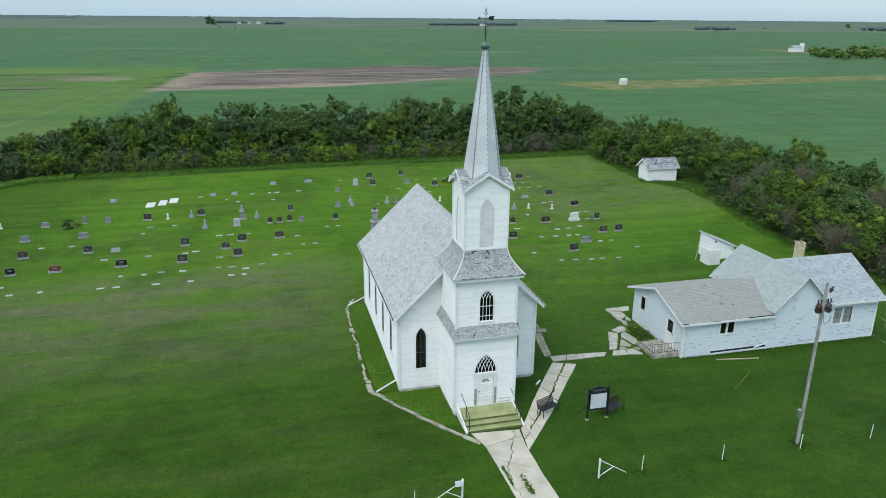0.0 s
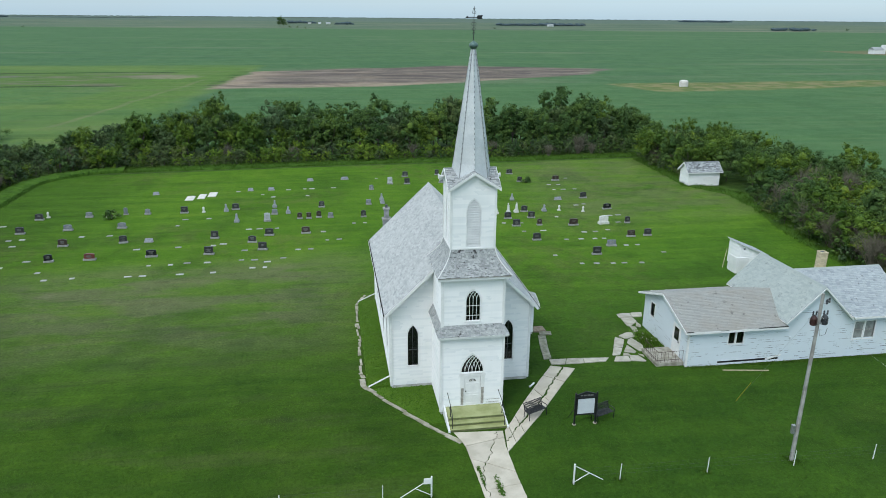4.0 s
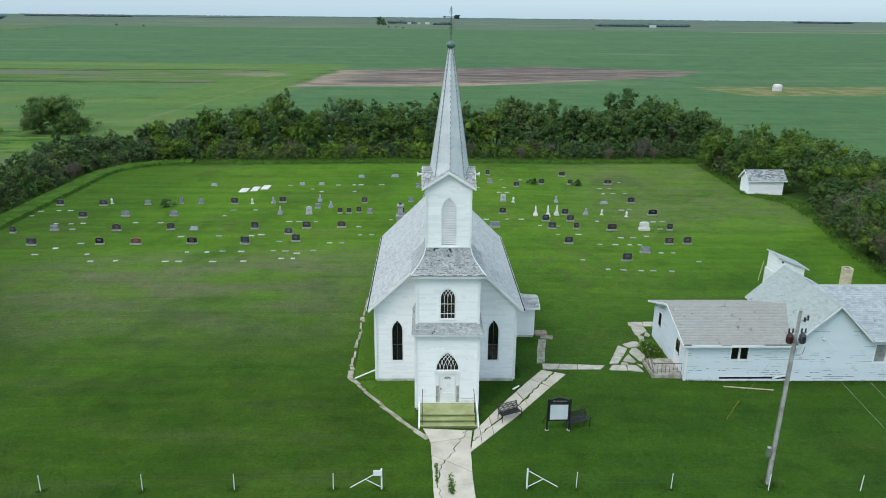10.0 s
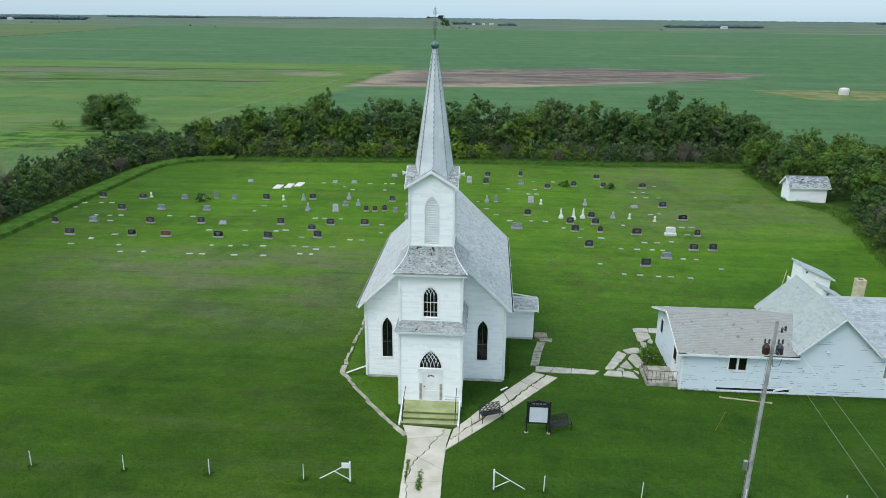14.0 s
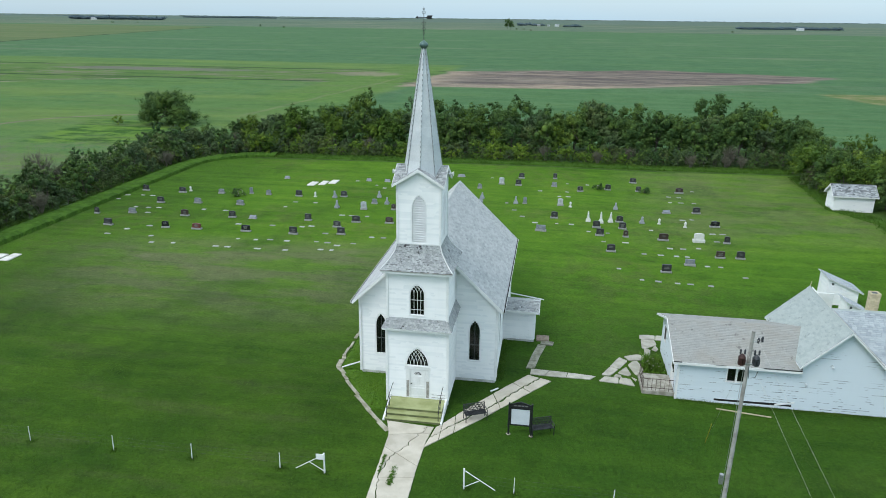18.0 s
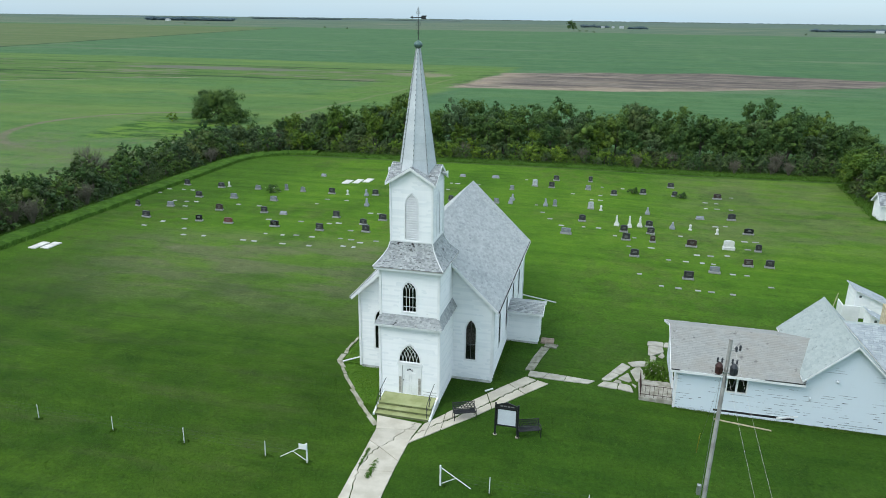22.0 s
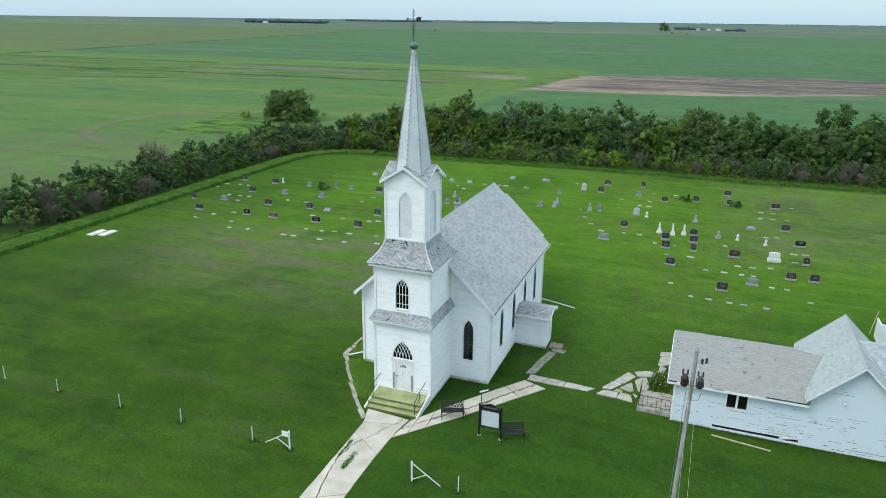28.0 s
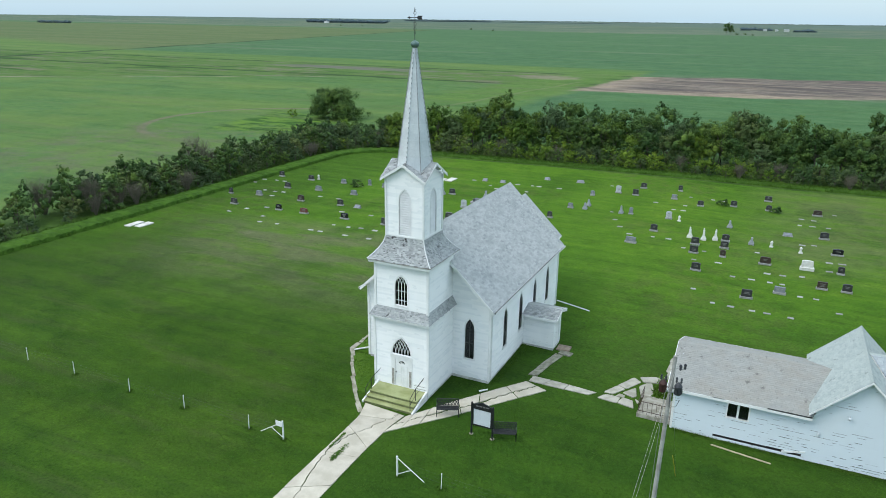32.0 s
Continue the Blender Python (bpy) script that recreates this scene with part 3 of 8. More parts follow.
    g = k.mix(k.math("MULTIPLY", both(half(0, -1, -58, 14, 10), half(1, 0, 12, 5, 6)), 0.35), g, (0.034, 0.100, 0.0080))
    g = k.mix(k.ramp(fine, 0.40, 0.72, 0.0, 0.75), g, k.mix(1.0, g, (0.45, 0.48, 0.40), "MULTIPLY"))
    g = k.mix(k.ramp(k.noise(2.1, 6, 0.75), 0.53, 0.66, 0.0, 0.55), g, k.mix(1.0, g, (1.5, 1.42, 1.3), "MULTIPLY"))
    g = k.mix(k.ramp(k.noise(0.8, 6, 0.75, (0.5, 1.0, 1.0)), 0.50, 0.68, 0.0, 0.5), g, k.mix(1.0, g, (0.60, 0.62, 0.65), "MULTIPLY"))
    g = k.mix(half(-1, 0, 22, 8, 8), g, k.mix(1.0, g, (0.76, 0.78, 0.84), "MULTIPLY"))
    # lighter green over the graves and west of the church
    g = k.mix(both(half(0, 1, 52, 14, 10), half(1, 0, -24, 8, 8)), g, k.mix(1.0, g, (1.10, 1.08, 1.06), "MULTIPLY"))
    # wheel marks of the mower and paler clippings, east to west
    pass_ = k.noise(1.0, 4, 0.65, (0.035, 0.9, 1.0))
    g = k.mix(k.ramp(pass_, 0.54, 0.62, 0.0, 0.30), g, k.mix(1.0, g, (1.36, 1.20, 1.2), "MULTIPLY"))
    g = k.mix(k.ramp(pass_, 0.44, 0.36, 0.0, 0.40), g, k.mix(1.0, g, (0.66, 0.72, 0.7), "MULTIPLY"))
    patch = k.noise(0.085, 7, 0.68, dist=0.6)
    g = k.mix(k.ramp(patch, 0.51, 0.63, 0.0, 0.55), g, k.mix(1.0, g, (0.58, 0.64, 0.70), "MULTIPLY"))
    g = k.mix(k.ramp(patch, 0.44, 0.34, 0.0, 0.6), g, k.mix(1.0, g, (1.36, 1.16, 1.5), "MULTIPLY"))
    c = k.mix(lawn, c, k.mix(1.0, g, (0.86, 0.905, 1.12), "MULTIPLY"))
    # weedy beds along the church
    bed = k.math("MAXIMUM", both(half(1, 0, 5.7, 0.15, 0, 0.3), half(-1, 0, -7.1, 0.1, 0), half(0, 1, 37.6, 0.2, 0), half(0, -1, -51.6, 0.2, 0)),
                 both(half(0.82, 0.57, 25.9, 0.15, 0, 0.3), half(-1, 0, -9.6, 0.1, 0), half(0, -1, -37.4, 0.1, 0), half(0, 1, 33.0, 0.2, 0)))
    c = k.mix(k.math("MULTIPLY", bed, 0.8), c, k.mix(k.ramp(k.noise(3.0, 5, 0.7), 0.35, 0.65), (0.045, 0.125, 0.008), (0.115, 0.235, 0.016)))
    # gravel lane east of the house
    lane = both(half(0.7, -0.71, 4.0, 0.5, 0, 0.8), half(-0.7, 0.71, -6.4, 0.5, 0, 0.8), half(1, 0, 44.6, 0.4, 0, 0.5))
    c = k.mix(lane, c, (0.33, 0.29, 0.22))
    c = k.mix(k.ramp(k.noise(0.9, 6, 0.7), 0.35, 0.7, 0.0, 0.35), c, k.mix(1.0, c, (0.6, 0.62, 0.6), "MULTIPLY"))
    h = k.math("ADD", k.math("MULTIPLY", fine, 0.5), k.noise(22, 3, 0.7))
    k.bump(h, 0.55, 0.12)
    return k.done(c, 0.95, 0, 0.12)


GROUND = ground_mat()


# ---- mesh helpers ----
class Geo:
    """Points and faces of one mesh."""

    def __init__(self):
        self.v, self.f = [], []

    def add(self, verts, faces):
        n = len(self.v)
        self.v += [tuple(p) for p in verts]
        self.f += [tuple(i + n for i in f) for f in faces]
        return self

    def hexa(self, p):
        """Eight corners: four below, four above, both anticlockwise from above."""
        return self.add(p, [(3, 2, 1, 0), (4, 5, 6, 7), (0, 1, 5, 4), (1, 2, 6, 5), (2, 3, 7, 6), (3, 0, 4, 7)])

    def box(self, x0, y0, z0, x1, y1, z1):
        return self.hexa([(x0, y0, z0), (x1, y0, z0), (x1, y1, z0), (x0, y1, z0), (x0, y0, z1), (x1, y0, z1), (x1, y1, z1), (x0, y1, z1)])

    def soft(self, x0, y0, z0, x1, y1, z1, r=0.02):
        """A box whose top edges and corners are cut off."""
        a = [(x0 + r, y0), (x1 - r, y0), (x1, y0 + r), (x1, y1 - r), (x1 - r, y1), (x0 + r, y1), (x0, y1 - r), (x0, y0 + r)]
        b = [(min(max(x, x0 + r), x1 - r), min(max(y, y0 + r), y1 - r)) for x, y in a]
        return self.loft([[(x, y, z0) for x, y in a], [(x, y, z1 - r) for x, y in a], [(x, y, z1) for x, y in b]])

    def loft(self, rings, closed=True):
        m = len(rings[0])
        n = len(self.v)
        for r in rings:
            self.v += [tuple(p) for p in r]
        for i in range(len(rings) - 1):
            for j in range(m):
                a, b = n + i * m + j, n + i * m + (j + 1) % m
                self.f.append((a, b, b + m, a + m))
        if closed:
            self.f.append(tuple(n + j for j in reversed(range(m))))
            self.f.append(tuple(n + (len(rings) - 1) * m + j for j in range(m)))
        return self

    def prism(self, low, high):
        return self.loft([low, high])

    def tube(self, p, q, r0, r1=None, n=8):
        p, q = Vector(p), Vector(q)
        r1 = r0 if r1 is None else r1
        d = (q - p).normalized()
        a = d.orthogonal().normalized()
        b = d.cross(a)
        ring = lambda c, r: [c + r * (math.cos(t) * a + math.sin(t) * b) for t in (2 * math.pi * i / n for i in range(n))]
        return self.loft([ring(p, r0), ring(q, r1)])

    def path(self, pts, r, n=6):
        """One bent tube through the points."""
        pts = [Vector(p) for p in pts]
        rings, a = [], None
        for i, p in enumerate(pts):
            d = (pts[min(i + 1, len(pts) - 1)] - pts[max(i - 1, 0)]).normalized()
            a = d.orthogonal() if a is None else a - d * a.dot(d)
            a = (a if a.length > 1e-4 else d.orthogonal()).normalized()
            b = d.cross(a)
            rings.append([p + r * (math.cos(t) * a + math.sin(t) * b) for t in (2 * math.pi * k / n for k in range(n))])
        return self.loft(rings)

    def lathe(self, profile, cx=0.0, cy=0.0, n=12, turn=0.0):
        """profile: radius and height, from below."""
        return self.loft([[(cx + r * math.cos(turn + 2 * math.pi * i / n), cy + r * math.sin(turn + 2 * math.pi * i / n), z) for i in range(n)] for r, z in profile])

    def slab(self, poly, thick):
        """A plate of the given outline in space, thickened downwards."""
        return self.prism([(x, y, z - thick) for x, y, z in poly], poly)

    def mesh(self, name, smooth=False):
        me = bpy.data.meshes.new(name)
        me.from_pydata(self.v, [], self.f)
        if len(self.f) < 300:
            bm = bmesh.new()
            bm.from_mesh(me)
            bmesh.ops.recalc_face_normals(bm, faces=bm.faces[:])
            bm.to_mesh(me)
            bm.free()
        if smooth:
            me.polygons.foreach_set("use_smooth", [True] * len(me.polygons))
        me.update()
        return me


def thing(name, label, category, at=(0, 0, 0), group="", kind=""):
    ob = new(name)
    ob.location = at
    ob.empty_display_size = 0.2
    return tagged(ob, label, category, group, kind)


def under(ob, parent):
    ob.parent = parent
    top = parent
    while top.parent:
        top = top.parent
    if top is parent:
        ob.matrix_parent_inverse = Matrix.Translation(-Vector(parent.location))
    return ob


def part(name, geo, material, parent, label="", smooth=False):
    """One mesh object under a thing or a part; the points are given in the thing's own build space."""
    me = geo.mesh(name, smooth)
    me.materials.append(material)
    ob = under(new(name, me), parent)
    return tagged(ob, label)


def single(name, geo, material, label, category="", group="", kind="", smooth=False):
    me = geo.mesh(name, smooth)
    me.materials.append(material)
    return tagged(new(name, me), label, category, group, kind)


# ---- ground ----
def swell(x, y):
    """The far prairie rises a little towards the skyline."""
    return max(0.0, max(abs(x), abs(y)) - 2000) / 2600 * 10.5


def grid_lines(far, near, step):
    a = [-far, -2000, -900, -400, -200]
    return a + [near[0] + i * step for i in range(int((near[1] - near[0]) / step) + 1)] + [-v for v in reversed(a)]


gx, gy = grid_lines(4600, (-80, 100), 4), grid_lines(4600, (-40, 160), 8)
g = Geo()
for yy in gy:
    for xx in gx:
        g.v.append((xx, yy, gz(xx, yy) + swell(xx, yy)))
for j in range(len(gy) - 1):
    for i in range(len(gx) - 1):
        n = j * len(gx) + i
        g.f.append((n, n + 1, n + 1 + len(gx), n + len(gx)))
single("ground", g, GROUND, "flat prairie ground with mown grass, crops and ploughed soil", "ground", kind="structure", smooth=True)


# ---- building helpers ----
class Face:
    """A wall plane: u along the wall, d outwards, z up."""

    def __init__(self, axis, at, out):
        self.axis, self.at, self.out = axis, at, out

    def p(self, u, d, z):
        return (u, self.at + self.out * d, z) if self.axis == "y" else (self.at + self.out * d, u, z)


def panel(face, outline, holes, d0, d1):
    """A flat wall body with openings cut through it."""
    bm = bmesh.new()
    edges = []
    for loop in (outline, *holes):
        vs = [bm.verts.new(face.p(u, d0, z)) for u, z in loop]
        edges += [bm.edges.new((a, b)) for a, b in zip(vs, vs[1:] + vs[:1])]
    bmesh.ops.triangle_fill(bm, use_beauty=True, edges=edges)
    got = bmesh.ops.extrude_face_region(bm, geom=bm.faces[:])
    move = Vector(face.p(0, d1, 0)) - Vector(face.p(0, d0, 0))
    bmesh.ops.translate(bm, vec=move, verts=[v for v in got["geom"] if isinstance(v, bmesh.types.BMVert)])
    bmesh.ops.recalc_face_normals(bm, faces=bm.faces[:])
    bm.verts.index_update()
    g = Geo()
    g.add([v.co for v in bm.verts], [[v.index for v in f.verts] for f in bm.faces])
    bm.free()
    return g


def boarded(parent, face, span, z0, z1, step, material, openings=(), loops=(), outline=None, jitter=0.0, label="", lip0=0.030):
    """A wall: its body with openings, and lapped boards, each a piece of its own; span(z) is the extent at a height."""
    if outline is None:
        a, b = span(z0 + 0.01)
        outline = [(a, z0), (b, z0), (b, z1), (a, z1)]
    wall = part("wall", panel(face, outline, loops, -0.14, -0.012), material, parent, label)
    z = z0
    rng = random.Random(int(1000 * z1) + int(100 * face.at))
    while z < z1 - 1e-6:
        e = min(step, z1 - z)
        runs = [span(z + e / 2)]
        for o in openings:
            cut = o(z + e / 2)
            if cut:
                runs = [r for a, b in runs for r in ((a, min(b, cut[0])), (max(a, cut[1]), b)) if r[1] - r[0] > 0.01]
        for a, b in runs:
            if b - a < 0.02:
                continue
            lip = lip0 + (rng.random() * jitter if jitter else 0)
            q = [face.p(a, -0.011, z), face.p(b, -0.011, z), face.p(b, lip, z), face.p(a, lip, z),
                 face.p(a, -0.011, z + e), face.p(b, -0.011, z + e), face.p(b, 0.002, z + e), face.p(a, 0.002, z + e)]
            part("board", Geo().hexa(q), material, wall)
        z += e
    return wall


def gable_line(x0, x1, cx, z0, zt, zp):
    return [(x0, z0), (x1, z0), (x1, zt), (cx, zp), (x0, zt)]


def rect_loop(u0, u1, z0, z1):
    return [(u0, z0), (u1, z0), (u1, z1), (u0, z1)]


def rect_hole(u0, u1, z0, z1):
    return lambda z: (u0, u1) if z0 < z < z1 else None


def arch_half(hw, rise, h):
    c = (rise * rise - hw * hw) / (2 * hw)
    return max(0.0, math.sqrt(max(0.0, (hw + c) ** 2 - h * h)) - c)


def arch_hole(u, hw, z0, zs, z1):
    def f(z):
        if not z0 < z < z1:
            return None
        w = hw if z < zs else arch_half(hw, z1 - zs, z - zs)
        return (u - w, u + w)
    return f


def arch_line(u, hw, z0, zs, z1, n=7, closed_low=True):
    """The outline of a pointed opening, from the lower right, over the point, to the lower left."""
    side = [(hw, z0)] + [(arch_half(hw, z1 - zs, (z1 - zs) * i / n), zs + (z1 - zs) * i / n) for i in range(n + 1)]
    return [(u + w, z) for w, z in side] + [(u - w, z) for w, z in reversed(side[:-1])]


def band(g, face, inner, outer, d0, d1, close=False):
    """A raised frame between two outlines with the same number of points."""
    m, n = len(inner), len(g.v)
    for a, b in zip(inner, outer):
        g.v += [tuple(face.p(q[0], d, q[1])) for q, d in ((a, d0), (a, d1), (b, d1), (b, d0))]
    for i in range(m if close else m - 1):
        p, q = n + 4 * i, n + 4 * ((i + 1) % m)
        g.f += [(p + k, q + k, q + (k + 1) % 4, p + (k + 1) % 4) for k in range(4)]
    if not close:
        e = n + 4 * (m - 1)
        g.f += [(n, n + 1, n + 2, n + 3), (e + 3, e + 2, e + 1, e)]


def bar(g, face, p, q, w, d0, d1):
    """A flat bar on a wall from p to q (u, z)."""
    dx, dz = q[0] - p[0], q[1] - p[1]
    n = math.hypot(dx, dz)
    ox, oz = -dz / n * w / 2, dx / n * w / 2
    c = [(p[0] - ox, p[1] - oz), (q[0] - ox, q[1] - oz), (q[0] + ox, q[1] + oz), (p[0] + ox, p[1] + oz)]
    g.hexa([face.p(u, d0, z) for u, z in c] + [face.p(u, d1, z) for u, z in c])


def lancet(parent, face, u, hw, z0, zs, z1, label, tracery="plain"):
    """A pointed window: frame, sill, pane and glazing bars."""
    g = Geo()
    inner, outer = arch_line(u, hw, z0, zs, z1), arch_line(u, hw + 0.075, z0, zs, z1 + 0.11)
    band(g, face, inner, outer, -0.05, 0.035)
    win = part("window", g, TRIM, parent, label)
    part("window_sill", Geo().hexa([face.p(a, b, c) for c in (z0 - 0.07, z0) for a, b in ((u - hw - 0.1, -0.05), (u + hw + 0.1, -0.05), (u + hw + 0.1, 0.06), (u - hw - 0.1, 0.06))]), TRIM, win)
    pane = [face.p(a, -0.06, z) for a, z in arch_line(u, hw - 0.002, z0, zs, z1 - 0.005)]
    part("pane", Geo().prism([face.p(a, -0.068, z) for a, z in arch_line(u, hw - 0.002, z0, zs, z1 - 0.005)], pane), GLASS, win, "dark glass pane")
    w = 0.017
    if tracery == "plain":
        part("glazing_bar", _bar_geo(face, (u, z0), (u, z1 - 0.05), 0.022), BARE_DARK, win)
        part("glazing_bar", _bar_geo(face, (u - hw, z0 + 0.52 * (zs - z0)), (u + hw, z0 + 0.52 * (zs - z0)), 0.03), BARE_DARK, win)
        return win
    feet = (-0.66, -0.33, 0.0, 0.33, 0.66) if tracery == "fan" else (-0.5, 0.0, 0.5)
    for k in feet:
        if tracery != "fan":
            part("glazing_bar", _bar_geo(face, (u + k * hw, z0), (u + k * hw, zs), w), TRIM, win)
        for s in (-1, 1):
            pts = []
            for i in range(15):
                rise = (z1 - zs) * i / 14
                lim = arch_half(hw, z1 - zs, rise)
                a = k * hw + s * (hw - lim)
                if abs(a) <= lim + 0.005:
                    pts.append((u + a, zs + rise))
            g = Geo()
            for p, q in zip(pts, pts[1:]):
                bar(g, face, p, q, w, -0.06, -0.01)
            if g.v:
                part("glazing_bar", g, TRIM, win)
    if tracery == "lattice":
        for t in (0.25, 0.72):
            zz = z0 + t * (zs - z0)
            part("glazing_bar", _bar_geo(face, (u - hw, zz), (u + hw, zz), w), TRIM, win)
    return win


def _bar_geo(face, p, q, w):
    g = Geo()
    bar(g, face, p, q, w, -0.06, -0.01)
    return g


BARE_DARK = plain("dark_sash_paint", (0.10, 0.11, 0.11), (0.07, 0.075, 0.08), 4, 0.6)

# one shingle tab, shared by all that are objects of their own
TAB = Geo().add([(0, 0, 0), (1, 0, 0), (1, 1, 0), (0, 1, 0), (0, 0, 1), (1, 0, 1)], [(4, 5, 2, 3), (0, 1, 5, 4), (1, 2, 5), (0, 4, 3), (0, 3, 2, 1)])
TAB_MESH = {}


def shingles(parent, poly, material, singles=0, width=0.29, step=0.145, thick=0.024, ragged=0.008, seed=1, gap=0.016):
    """Tabs in staggered courses on a flat convex roof face; the first edge of poly is its eave. Returns how many single tabs are left to place."""
    o, e1 = Vector(poly[0]), Vector(poly[1])
    u = (e1 - o).normalized()
    nrm = u.cross(Vector(poly[-1]) - o).normalized()
    if nrm.z < 0:
        nrm = -nrm
    s = nrm.cross(u).normalized()
    if s.z < 0:
        s = -s
    flat = [((Vector(p) - o).dot(u), (Vector(p) - o).dot(s)) for p in poly]
    part("underlay", Geo().prism([Vector(p) + nrm * 0.001 for p in poly], [Vector(p) + nrm * 0.0035 for p in poly]), FELT, parent)
    top = max(q[1] for q in flat)
    rng = random.Random(seed)
    rest = Geo()
    row, h = 0, 0.0
    right = 1.0 if u.cross(s).dot(nrm) > 0 else -1.0
    while h < top - 0.02:
        hm = min(h + step * 0.5, top - 0.01)
        xs = []
        for (a, b), (c, d) in zip(flat, flat[1:] + flat[:1]):
            if (b - hm) * (d - hm) < 0:
                xs.append(a + (c - a) * (hm - b) / (d - b))
        if len(xs) >= 2:
            lo, hi = min(xs), max(xs)
            x = lo - (row % 2) * width * 0.5 - (row % 3) * 0.04
            while x < hi:
                a, b = max(x, lo), min(x + width - gap, hi)
                x += width
                if b - a < 0.02:
                    continue
                drop = rng.uniform(-ragged, ragged) * 2
                d = min(step * 1.12, top - h + 0.02) - drop
                base = o + u * a + s * (h + drop) + nrm * 0.004
                t = thick * rng.uniform(0.7, 1.5)
                if singles > 0:
                    key = material.name
                    if key not in TAB_MESH:
                        TAB_MESH[key] = TAB.mesh("shingle")
                        TAB_MESH[key].materials.append(material)
                    ob = under(new("shingle", TAB_MESH[key]), parent)
                    cols = (u * (b - a), s * d, nrm * t)
                    m = Matrix([[cols[c][r] for c in range(3)] + [base[r]] for r in range(3)] + [[0, 0, 0, 1]])
                    ob.matrix_basis = m
                    singles -= 1
                else:
                    P = lambda i, j, k: base + u * (i * (b - a)) + s * (j * d) + nrm * (k * t)
                    rest.add([P(0, 0, 0), P(1, 0, 0), P(1, 1, 0), P(0, 1, 0), P(0, 0, 1), P(1, 0, 1)],
                             [(4, 5, 2, 3), (0, 1, 5, 4), (1, 2, 5), (0, 4, 3)])
        h += step
        row += 1
    if rest.v:
        tagged(part("shingles", rest, material, parent), kind="stuff")
    return singles


# ---- the church ----
church = thing("church", "white clapboard country church with a tall grey metal spire", "church", (11.32, 37.4, 0))
CX, NX0, NX1, NY0, NY1 = 11.325, 7.06, 15.59, 37.36, 51.45
RIDGE, EAVE, EX0, EX1, RY0, RY1 = 9.50, 5.05, 6.70, 15.95, 36.88, 51.72
SLOPE = (RIDGE - EAVE) / (CX - EX0)
WALL_TOP = EAVE + SLOPE * (NX0 - EX0) - 0.12
SIDE_Y = (39.98, 42.92, 45.88, 48.86)
BOARD_STEP = 0.115

nave_front, nave_back = Face("y", NY0, -1), Face("y", NY1, 1)
nave_left, nave_right = Face("x", NX0, -1), Face("x", NX1, 1)


def gable_span(x0, x1, cx, zt, slope):
    return lambda z: (x0, x1) if z <= zt else (min(cx, x0 + (z - zt) / slope), max(cx, x1 - (z - zt) / slope))


def win_hole(u):
    return arch_hole(u, 0.31, 1.45, 3.45, 4.13)


part("foundation", Geo().box(NX0 + 0.02, NY0 + 0.02, -0.2, NX1 - 0.02, NY1 - 0.02, 0.2), STONE_BASE, church, "whitewashed rubble foundation")
# unseen dark floors, added so bright ground doesn't show through the windows
part("floor", Geo().box(NX0 + 0.2, NY0 + 0.2, 0.2, NX1 - 0.2, NY1 - 0.2, 0.3), BARE_DARK, church)
part("floor", Geo().box(9.75, 34.1, 5.3, 12.9, 37.2, 5.4), BARE_DARK, church)
def win_loop(u):
    return arch_line(u, 0.31, 1.45, 3.45, 4.13)


nave_gable = gable_line(NX0, NX1, CX, 0.2, WALL_TOP, RIDGE - 0.2)
boarded(church, nave_front, gable_span(NX0, NX1, CX, WALL_TOP, SLOPE), 0.2, RIDGE - 0.2, BOARD_STEP, WHITE, [win_hole(8.38), win_hole(14.25)], [win_loop(8.38), win_loop(14.25)], nave_gable)
boarded(church, nave_back, gable_span(NX0, NX1, CX, WALL_TOP, SLOPE), 0.2, RIDGE - 0.2, BOARD_STEP, WHITE, (), (), nave_gable)
for f in (nave_left, nave_right):
    boarded(church, f, lambda z: (NY0 + 0.14, NY1 - 0.14), 0.2, WALL_TOP, BOARD_STEP, WHITE, [win_hole(y) for y in SIDE_Y], [win_loop(y) for y in SIDE_Y])
for u in (8.38, 14.25):
    lancet(church, nave_front, u, 0.31, 1.45, 3.45, 4.13, "tall pointed window with dark glass")
for f in (nave_left, nave_right):
    for u in SIDE_Y:
        lancet(church, f, u, 0.31, 1.45, 3.45, 4.13, "tall pointed window with dark glass")
for x, y in ((NX0, NY0), (NX1, NY0), (NX0, NY1), (NX1, NY1)):
    part("corner_board", Geo().box(x - 0.075, y - 0.075, 0.16, x + 0.075, y + 0.075, WALL_TOP), TRIM, church)


